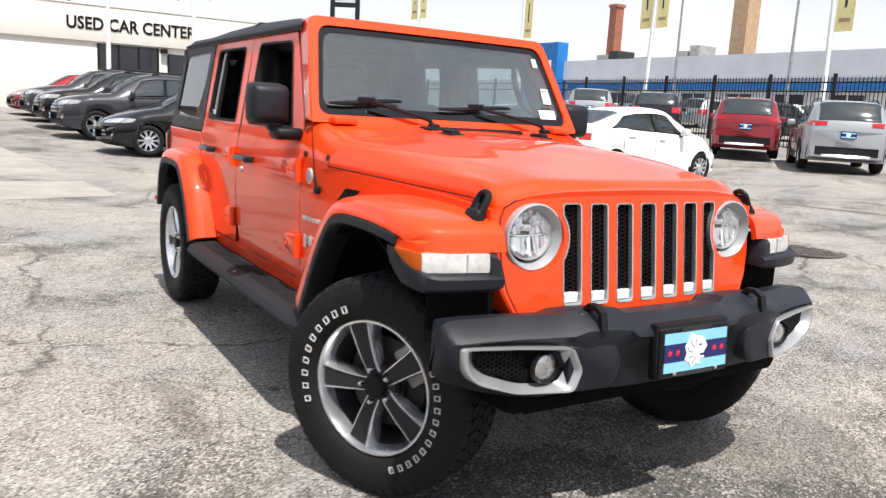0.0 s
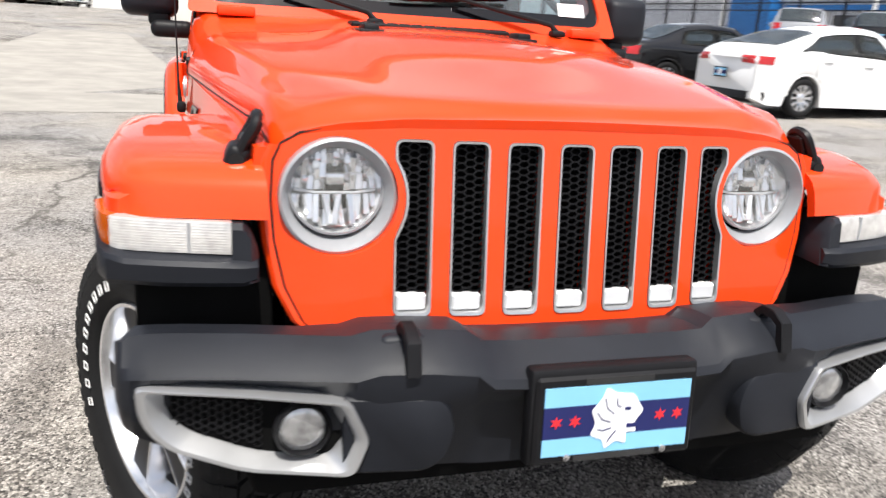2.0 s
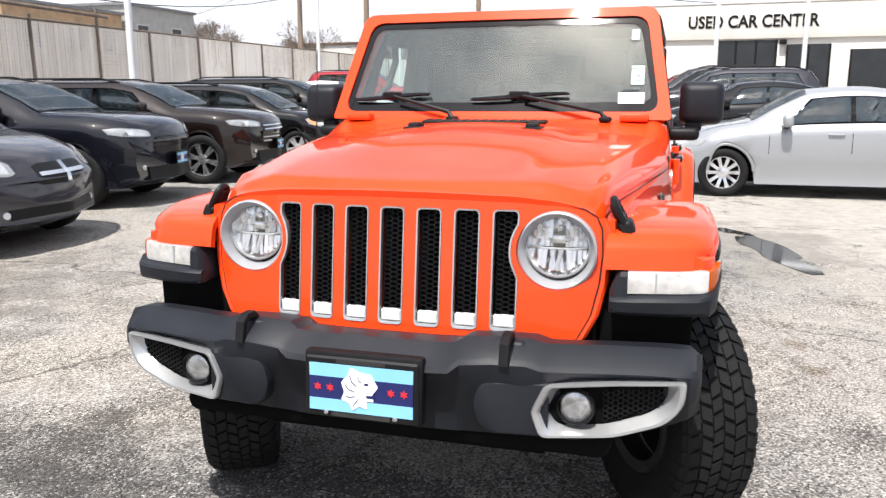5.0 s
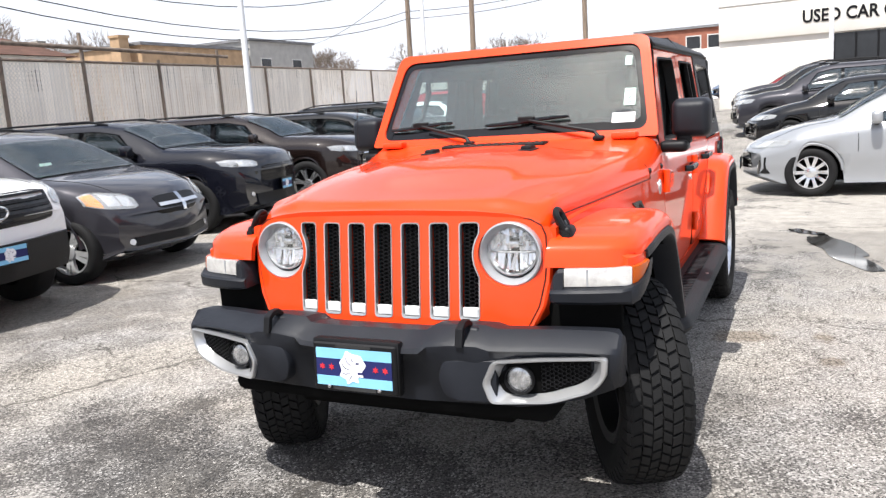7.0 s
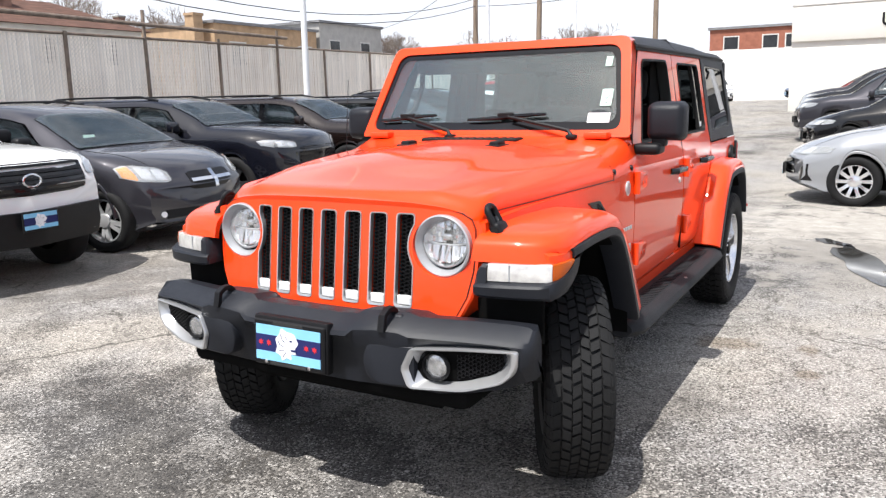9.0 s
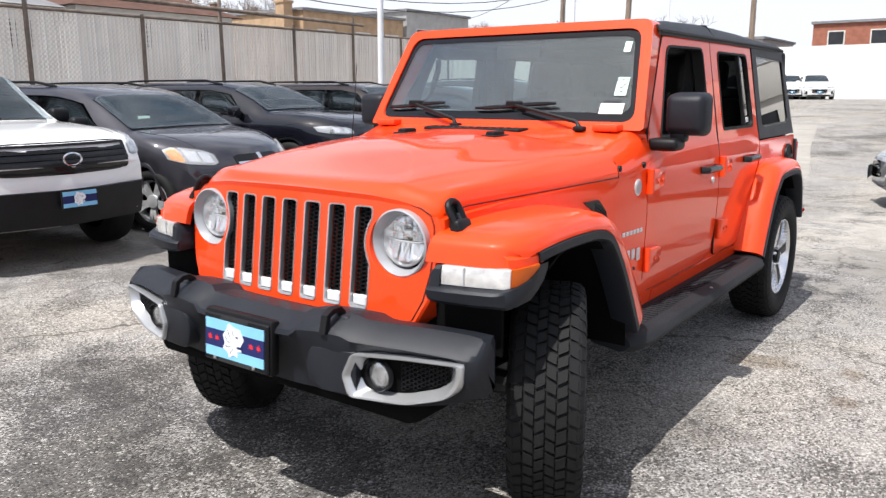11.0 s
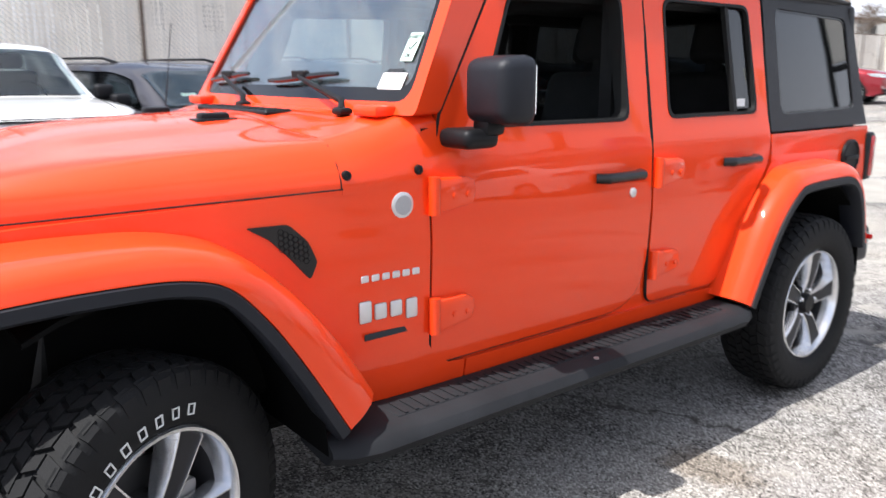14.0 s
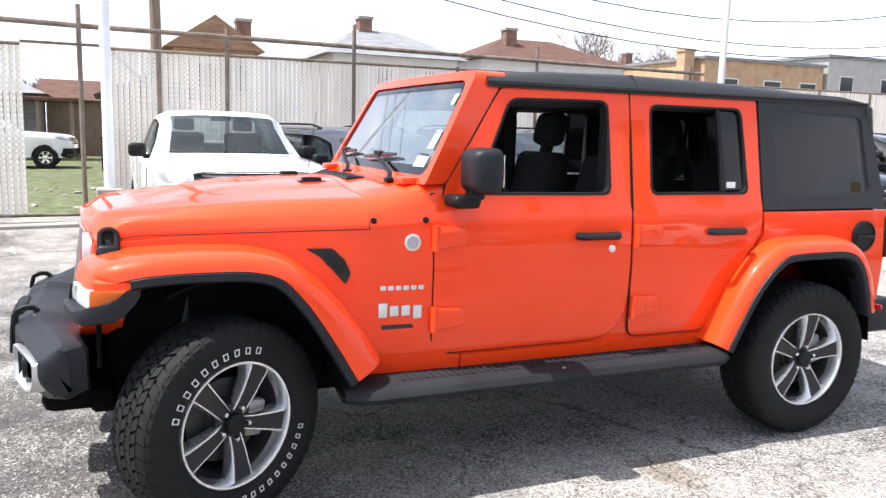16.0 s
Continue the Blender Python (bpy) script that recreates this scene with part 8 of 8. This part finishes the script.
for txt, z, size in (("SAFETY", 1.519, 0.017), ("OK", 1.466, 0.020)):
    p = ws(-0.6225, z, 0.0065)
    text_mesh("lettering", txt, size, M["ink"], pose(*p, tilt, 0, 180), ok, 0.0003)
for a, b in (((-0.612, 1.492), (-0.622, 1.484)), ((-0.622, 1.484), (-0.640, 1.506))):
    part("tick", add_tube(bmesh.new(), [ws(*a, 0.006), ws(*b, 0.006)], 0.0018, 5), M["ink"], ok)
# wipers
for x0, x1, xa in ((0.30, 0.665, 0.17), (-0.335, 0.10, -0.50)):
    arm = part("wiper_arm", add_tube(bmesh.new(), [(xa, -0.802, 1.315), (xa + 0.02, -0.815, 1.340), ((x0 + x1) / 2 - 0.02, -0.862, 1.408)], [0.012, 0.010, 0.007], 8), M["black_plastic"], jeep, "black wiper arm")
    part("wiper_pivot", add_box(bmesh.new(), (xa - 0.03, -0.825, 1.300), (xa + 0.025, -0.780, 1.322), 0.010, 2), M["black_plastic"], arm)
    pts = [ws(x, 1.395 + 0.012 * math.cos((x - x0) / (x1 - x0) * math.pi), 0.022) for x in np.linspace(x0, x1, 7)]
    part("wiper_blade", add_tube(bmesh.new(), pts, [0.007, 0.010, 0.011, 0.012, 0.011, 0.010, 0.007], 6), M["gloss_black"], arm, "black wiper blade")
    part("blade_clip", add_box(bmesh.new(), (-0.045, -0.012, -0.012), (0.045, 0.012, 0.016), 0.005, 1, Matrix.Translation(ws((x0 + x1) / 2, 1.400, 0.026))), M["black_plastic"], arm)
part("aerial", add_tube(bmesh.new(), [(0.795, -0.70, 1.02), (0.80, -0.72, 1.10), (0.81, -0.80, 1.62)], [0.008, 0.003, 0.0016], 6), M["black_plastic"], jeep, "thin black whip aerial")
part("aerial_base", add_box(bmesh.new(), (0.778, -0.718, 1.00), (0.806, -0.682, 1.035), 0.010, 2), M["black_plastic"], jeep)

# -- hard top --
bm = bmesh.new()
rows = []
for y, zt in ((-1.175, 1.778), (-1.22, 1.797), (-1.5, 1.818), (-1.95, 1.828), (-2.5, 1.820), (-2.94, 1.803), (-3.30, 1.775), (-3.47, 1.748), (-3.52, 1.722)):
    xe = 0.700 if y > -3.4 else 0.690
    half = [(xe, 1.738), (xe + 0.004, 1.752), (xe - 0.010, 1.772), (0.655, zt - 0.020), (0.60, zt - 0.006), (0.3, zt), (0, zt + 0.002)]
    rows.append([(x, y, min(z, zt)) for x, z in half] + [(-x, y, min(z, zt)) for x, z in half[-2::-1]])
add_loft(bm, rows, caps=False, wrap=False)
thicken(bm, (0, 0, -0.012))
roof = part("hard_top", bm, M["top"], jeep, "black grained removable hard top", smooth=40)
part("roof_seam", add_tube(bmesh.new(), [(-0.700, -1.96, 1.752), (-0.655, -1.96, 1.813), (0, -1.96, 1.835), (0.655, -1.96, 1.813), (0.700, -1.96, 1.752)], 0.005, 5), M["seal"], roof)
for s in (-1, 1):
    part("drip_rail", add_tube(bmesh.new(), [(s * 0.700, -1.20, 1.740), (s * 0.703, -2.7, 1.744), (s * 0.695, -3.50, 1.738)], 0.008, 6), M["seal"], roof)
part("headliner", add_box(bmesh.new(), (-0.64, -3.42, 1.715), (0.64, -1.24, 1.745)), M["seat"], roof)
# rear
part("tailgate", add_box(bmesh.new(), (-0.77, -3.635, 0.62), (0.77, -3.59, 1.168), 0.015, 2), M["orange"], jeep)
back = part("hard_top_back", add_box(bmesh.new(), (-0.745, -3.62, 1.178), (0.745, -3.57, 1.30), 0.012, 2), M["top"], jeep)
for s in (-1, 1):
    part("back_pillar", add_box(bmesh.new(), (s * 0.60, -0.03, 0.0), (s * 0.712, 0.03, 0.46), 0.02, 2, Matrix.Translation((0, -3.585, 1.275)) @ Matrix.Rotation(radians(-10), 4, "X")), M["top"], back)
part("back_header", add_box(bmesh.new(), (-0.62, -3.535, 1.68), (0.62, -3.48, 1.728), 0.012, 2), M["top"], back)
part("rear_glass", add_box(bmesh.new(), (-0.61, -0.004, 0.0), (0.61, 0.004, 0.43), 0, 1, Matrix.Translation((0, -3.590, 1.275)) @ Matrix.Rotation(radians(-10), 4, "X")), M["privacy"], back).visible_shadow = False
part("rear_bumper", add_box(bmesh.new(), (-0.80, -3.78, 0.47), (0.80, -3.52, 0.66), 0.03, 3), M["plastic"], jeep, "dark grained rear bumper")
for s in (-1, 1):
    tl = part("tail_lamp", add_box(bmesh.new(), (s * 0.660, -3.70, 0.90), (s * 0.802, -3.615, 1.135), 0.015, 2), M["black_plastic"], jeep, "tail lamp in dark housing")
    part("tail_lens", add_box(bmesh.new(), (s * 0.675, -3.706, 0.915), (s * 0.806, -3.650, 1.12), 0.012, 2), M["red_lens"], tl, "red lens")
    part("rear_reflector", add_box(bmesh.new(), (s * 0.70, -3.49, 0.640), (s * 0.93, -3.475, 0.665), 0.004, 1), M["red_lens"], jeep)

# -- mirrors --
for s in (-1, 1):
    arm = part("mirror", add_box(bmesh.new(), (s * 0.803, -1.130, 1.278), (s * 0.990, -0.998, 1.468), 0.034, 3), M["plastic"], jeep, "dark door mirror")
    for v in arm.data.vertices:
        if v.co.y > -1.06:
            f = (v.co.y + 1.06) / 0.062
            v.co.z += (1.373 - v.co.z) * 0.16 * f
            v.co.x += (s * 0.90 - v.co.x) * 0.14 * f
    part("mirror_foot", add_box(bmesh.new(), (s * 0.755, -1.080, 1.215), (s * 0.890, -0.955, 1.270), 0.022, 3), M["black_plastic"], arm)
    part("mirror_neck", add_box(bmesh.new(), (s * 0.83, -1.09, 1.250), (s * 0.90, -1.02, 1.30), 0.015, 2), M["black_plastic"], arm)
    part("mirror_glass", add_box(bmesh.new(), (s * 0.835, -1.138, 1.310), (s * 0.965, -1.133, 1.440), 0.0), M["chrome"], arm, "mirror glass")

# -- side steps --
for s in (-1, 1):
    bm = bmesh.new()
    secs = []
    for y, cut in ((-0.500, 0.06), (-0.545, 0.02), (-0.62, 0.0), (-1.5, 0.0), (-2.38, 0.0), (-2.440, 0.03), (-2.455, 0.06)):
        secs.append([(s * 0.735, y, 0.500), (s * 0.800, y, 0.510), (s * (0.900 - cut * 0.3), y, 0.506 - cut * 0.1), (s * (0.940 - cut * 0.6), y, 0.490 - cut * 0.2), (s * (0.955 - cut * 0.8), y, 0.462), (s * (0.940 - cut), y, 0.436), (s * 0.86, y, 0.430), (s * 0.735, y, 0.45)])
    add_loft(bm, secs)
    step = part("side_step", bm, M["step_plastic"], jeep, "dark moulded side step", smooth=40)
    bm = add_box(bmesh.new(), (s * 0.800, -2.30, 0.504), (s * 0.885, -0.72, 0.5095), 0.002, 1)
    for k in range(44):
        add_box(bm, (s * 0.803, -0.745 - 0.0355 * k, 0.508), (s * 0.882, -0.757 - 0.0355 * k, 0.5135))
    part("tread_pad", bm, M["step_plastic"], step, "ribbed tread pad")
    part("step_bolt", add_lathe(bmesh.new(), [(0.010, 0.0), (0.009, 0.004), (0.001, 0.005)], 8, pose(s * 0.915, -1.50, 0.500, 0, -90, 0)), M["galv"], step)
    for y in (-0.9, -1.5, -2.1):
        part("step_bracket", add_box(bmesh.new(), (s * 0.55, y - 0.03, 0.44), (s * 0.76, y + 0.03, 0.49)), M["steel"], step)


# -- wheels --
def tyre_mesh():
    R, rim, w = 0.402, 0.247, 0.128
    bm = bmesh.new()
    add_lathe(bm, [(rim - 0.004, w * 0.62), (rim + 0.006, w * 0.80), (rim + 0.018, w * 0.90), (rim + 0.050, w * 0.985), (rim + 0.095, w), (R - 0.045, w * 0.975), (R - 0.022, w * 0.92), (R - 0.011, w * 0.80),
                   (R - 0.011, 0), (R - 0.011, -w * 0.80), (R - 0.022, -w * 0.92), (R - 0.05, -w * 0.98), (rim + 0.06, -w), (rim, -w * 0.8)], 72)
    body = simple_mesh("tyre", bm, M["rubber"], 40)
    bm = bmesh.new()
    # tread blocks in six staggered rows
    rows = ((-0.093, 0.036, 46, 0.0), (-0.053, 0.032, 52, 0.4), (-0.0175, 0.030, 52, 0.9), (0.0175, 0.030, 52, 0.35), (0.053, 0.032, 52, 0.6), (0.093, 0.036, 46, 0.3))
    for x, wd, count, off in rows:
        for k in range(count):
            a = 2 * math.pi * (k + off) / count
            span = 2 * math.pi / count * (0.80 if k % 2 else 0.68)
            skew = 0.20 * span * (1 if rows.index((x, wd, count, off)) % 2 else -1)
            outer = abs(x) > 0.08
            quad = []
            for dx, da in ((-wd / 2, -span / 2 - skew), (wd / 2, -span / 2 + skew), (wd / 2, span / 2 + skew), (-wd / 2, span / 2 - skew)):
                quad.append((x + dx, a + da))
            drop = lambda xx: 0.004 + (0.010 if abs(xx) > 0.10 else 0.0)
            lo = [bm.verts.new((xx, (R - 0.016) * math.cos(t), (R - 0.016) * math.sin(t))) for xx, t in quad]
            hi = [bm.verts.new((xx * 0.995, (R - drop(xx) + 0.004) * math.cos(t), (R - drop(xx) + 0.004) * math.sin(t))) for xx, t in quad]
            bm.faces.new(hi)
            for j in range(4):
                bm.faces.new((lo[j], lo[(j + 1) % 4], hi[(j + 1) % 4], hi[j]))
    # shoulder lugs
    for sgn in (-1, 1):
        for k in range(48):
            a = 2 * math.pi * (k + (0.3 if sgn > 0 else 0.0)) / 48
            sp = 2 * math.pi / 48 * (0.36 if k % 2 else 0.28)
            pts = [(sgn * w * 0.80, R - 0.006), (sgn * w * 0.955, R - 0.022), (sgn * w * 1.005, R - 0.056), (sgn * w * 0.93, R - 0.056)]
            rings = [[bm.verts.new((xx, r * math.cos(a + q), r * math.sin(a + q))) for xx, r in pts] for q in (-sp, sp)]
            bm.faces.new(rings[0])
            bm.faces.new(rings[1][::-1])
            for j in range(3):
                bm.faces.new((rings[0][j], rings[0][j + 1], rings[1][j + 1], rings[1][j]))
    return body, simple_mesh("tread", bm, M["rubber"], 40)


def rim_meshes():
    w = 0.128
    face = w * 0.66
    out = {}
    out["rim"] = simple_mesh("rim", add_lathe(bmesh.new(), [(0.247, w * 0.60), (0.2505, w * 0.80), (0.246, w * 0.85), (0.238, w * 0.84), (0.233, w * 0.76), (0.227, w * 0.56), (0.222, w * 0.40)], 72), M["alloy"])
    out["barrel"] = simple_mesh("rim_barrel", add_lathe(bmesh.new(), [(0.2218, w * 0.40), (0.208, -w * 0.11), (0.203, -w * 0.4), (0.205, -w * 0.8), (0.240, -w * 0.88), (0.246, -w * 0.80)], 56), M["alloy_dark"])
    out["back"] = simple_mesh("brake_disc", add_lathe(bmesh.new(), [(0.165, -0.012), (0.165, 0.008), (0.09, 0.008), (0.085, 0.03), (0.001, 0.03)], 40), M["steel"])
    # one spoke: a dark band that widens outwards, thin machined edges, bright flanks falling away to the openings
    bm, dk = bmesh.new(), bmesh.new()
    line = [(0.046, 0.021, face - 0.012, 0.003, 0.016), (0.085, 0.0235, face - 0.002, 0.006, 0.040), (0.13, 0.0275, face + 0.004, 0.008, 0.050), (0.18, 0.0325, face + 0.006, 0.011, 0.055), (0.212, 0.0365, face + 0.007, 0.017, 0.056), (0.234, 0.040, face + 0.007, 0.030, 0.056)]
    for sgn in (-1, 1):
        secs = []
        for r, h, x, foot, deep in line:
            secs.append([Vector((x - 0.010, r, sgn * (h - 0.001))), Vector((x, r, sgn * h)), Vector((x, r, sgn * (h + 0.0045))), Vector((x - 0.006, r, sgn * (h + 0.0075))), Vector((x - deep * 0.55, r, sgn * (h + 0.006 + foot * 0.6))), Vector((x - deep, r, sgn * (h + 0.005 + foot)))])
        add_loft(bm, secs, wrap=False, caps=False)
    add_loft(dk, [[Vector((x - 0.045, r, -h)), Vector((x - 0.0035, r, -h)), Vector((x - 0.0035, r, h)), Vector((x - 0.045, r, h))] for r, h, x, foot, deep in line])
    out["rails"] = simple_mesh("spoke_edge", bm, M["alloy"], 30)
    out["webs"] = simple_mesh("spoke", dk, M["alloy_dark"], 30)
    out["caliper"] = simple_mesh("brake_caliper", add_box(bmesh.new(), (-0.015, 0.095, -0.075), (0.030, 0.178, 0.075), 0.014, 2), M["galv"])
    out["hub"] = simple_mesh("hub_cap", add_lathe(bmesh.new(), [(0.045, face - 0.03), (0.044, face + 0.004), (0.038, face + 0.013), (0.001, face + 0.014)], 32), M["black_plastic"])
    # added black backing: shade in the openings between spokes, put into its colour
    out["shade_back"] = simple_mesh("wheel_shade", add_lathe(bmesh.new(), [(0.204, -0.02), (0.16, -0.03), (0.02, -0.03)], 32), M["under"])
    out["hub_plate"] = simple_mesh("hub_plate", add_lathe(bmesh.new(), [(0.080, face - 0.035), (0.076, face - 0.018), (0.04, face - 0.013)], 32), M["alloy_dark"])
    out["nut"] = simple_mesh("lug_nut", add_lathe(bmesh.new(), [(0.0105, face - 0.03), (0.0105, face + 0.004), (0.0075, face + 0.010), (0.001, face + 0.012)], 10), M["chrome"])
    # raised white marks of the side wall: outlined blocks, one mesh for each of two sizes
    for key, h, e in (("mark_wide", 0.026, 0.036), ("mark", 0.023, 0.032)):
        bm = bmesh.new()
        for da0, da1, r0, r1 in ((-e, e, h / 2 - 0.003, h / 2), (-e, e, -h / 2, -h / 2 + 0.003), (-e, -e + 0.010, -h / 2, h / 2), (e - 0.010, e, -h / 2, h / 2)):
            v = []
            for x in (w * 0.985, w * 1.010):
                for dr, da in ((r0, da0), (r1, da0), (r1, da1), (r0, da1)):
                    v.append(bm.verts.new((x, (0.293 + dr) * math.cos(da), (0.293 + dr) * math.sin(da))))
            bm.faces.new(v[4:])
            for j in range(4):
                bm.faces.new((v[j], v[(j + 1) % 4], v[4 + (j + 1) % 4], v[4 + j]))
        out[key] = simple_mesh("side_wall_mark", bm, M["white_mark"], 30)
    return out


(TYRE, TREAD), RIM = tyre_mesh(), rim_meshes()


def jeep_wheel(name, m, spin, label, marked, shift=0.0):
    wheel = new(name, TYRE)
    wheel.parent = jeep
    wheel.matrix_basis = m @ Matrix.Rotation(radians(spin), 4, "X")
    tagged(wheel, label=label)
    tread = new("tread", TREAD)
    tread.parent = wheel
    tagged(tread, label="chunky tread blocks", kind="stuff")
    for nm, key in (("rim", "rim"), ("rim_barrel", "barrel"), ("brake_disc", "back"), ("brake_caliper", "caliper"), ("inner_wheel", "shade_back"), ("hub_plate", "hub_plate"), ("hub_cap", "hub")):
        c = new(nm, RIM[key])
        c.parent = wheel
    for start, count, step, key in ((172, 10, 9.6, "mark_wide"), (-4, 12, 8.2, "mark")) if marked else ():
        for k in range(count):
            c = new("side_wall_mark", RIM[key])
            c.parent = wheel
            c.matrix_basis = Matrix.Rotation(radians(start + shift - step * k), 4, "X")
    for k in range(5):
        a = 2 * math.pi * k / 5
        for nm, key in (("spoke", "webs"), ("spoke_edge", "rails")):
            c = new(nm, RIM[key])
            c.parent = wheel
            c.matrix_basis = Matrix.Rotation(a, 4, "X")
        c = new("lug_nut", RIM["nut"])
        c.parent = wheel
        c.matrix_basis = pose(0, 0.063 * math.cos(a), 0.063 * math.sin(a))
    return wheel


WL = "all-terrain tyre on a five-spoke machined alloy"
jeep_wheel("front_wheel", pose(0.787, 0.036, 0.400, 0, 0, STEER), 38, WL + ", steered to the left, white side wall marks", True, -10)
jeep_wheel("front_wheel", pose(-0.787, -0.036, 0.400, 0, 0, STEER + 180), -11, WL + ", steered to the left, white side wall marks", True)
jeep_wheel("rear_wheel", pose(0.795, AXLE_R, 0.400), 40, WL, False)
jeep_wheel("rear_wheel", pose(-0.795, AXLE_R, 0.400, 0, 0, 180), 10, WL, False)
jeep_wheel("spare_wheel", pose(0.05, -3.80, 1.00, 0, 0, -90), 0, WL + " on the tailgate", False)

# -- cabin --
def seat(x, y, name="seat"):
    base = part(name, add_box(bmesh.new(), (x - 0.25, y - 0.22, 0.72), (x + 0.25, y + 0.26, 0.90), 0.06, 3), M["seat"], jeep, "black cloth seat")
    lean = Matrix.Translation((x, y - 0.25, 0.86)) @ Matrix.Rotation(radians(14), 4, "X")
    part("backrest", add_box(bmesh.new(), (-0.25, -0.06, 0.0), (0.25, 0.07, 0.58), 0.06, 3, lean), M["seat"], base)
    part("headrest", add_box(bmesh.new(), (-0.13, -0.045, 0.62), (0.13, 0.06, 0.82), 0.045, 3, lean), M["seat"], base)
    part("headrest_post", add_tube(bmesh.new(), [lean @ Vector((0, 0, 0.55)), lean @ Vector((0, 0, 0.66))], 0.04, 6), M["seat"], base)


for x in (-0.37, 0.37):
    seat(x, -1.72)
    seat(x, -2.52, "rear_seat")
dash = part("dashboard", add_box(bmesh.new(), (-0.70, -1.22, 0.98), (0.70, -0.97, 1.275), 0.04, 3), M["seat"], jeep, "black dashboard")
part("binnacle", add_box(bmesh.new(), (-0.55, -1.28, 1.22), (-0.20, -1.02, 1.335), 0.03, 3), M["seat"], dash)
wheel_m = pose(-0.37, -1.38, 1.215, 0, 0, 90) @ Matrix.Rotation(radians(25), 4, "Y")
bm = bmesh.new()
ring = [wheel_m @ Vector((0, 0.185 * math.cos(a), 0.185 * math.sin(a))) for a in np.linspace(0, 2 * math.pi, 33)]
add_tube(bm, ring, 0.016, 8, False)
steer_w = part("steering_wheel", bm, M["black_plastic"], jeep, "black steering wheel")
part("wheel_boss", add_box(bmesh.new(), (-0.02, -0.17, -0.05), (0.02, 0.17, 0.05), 0.02, 2, wheel_m), M["black_plastic"], steer_w)
for s in (-1, 1):
    part("roll_bar", add_tube(bmesh.new(), [(s * 0.60, -1.98, 0.9), (s * 0.59, -1.98, 1.60), (s * 0.56, -1.98, 1.70), (s * 0.56, -3.2, 1.70), (s * 0.60, -3.45, 1.2)], 0.04, 8), M["seat"], jeep)
    part("roll_bar", add_tube(bmesh.new(), [(s * 0.56, -1.98, 1.70), (s * 0.60, -1.25, 1.68)], 0.035, 8), M["seat"], jeep)
    part("grab_handle", add_tube(bmesh.new(), [(s * 0.635, -1.10, 1.40), (s * 0.60, -1.16, 1.45), (s * 0.57, -1.20, 1.58), (s * 0.58, -1.22, 1.64)], 0.016, 8), M["black_plastic"], jeep)
part("roll_bar", add_tube(bmesh.new(), [(-0.56, -1.98, 1.70), (0.56, -1.98, 1.70)], 0.04, 8), M["seat"], jeep)
part("interior_mirror", add_box(bmesh.new(), (-0.13, -1.135, 1.63), (0.13, -1.10, 1.70), 0.015, 2), M["black_plastic"], jeep)
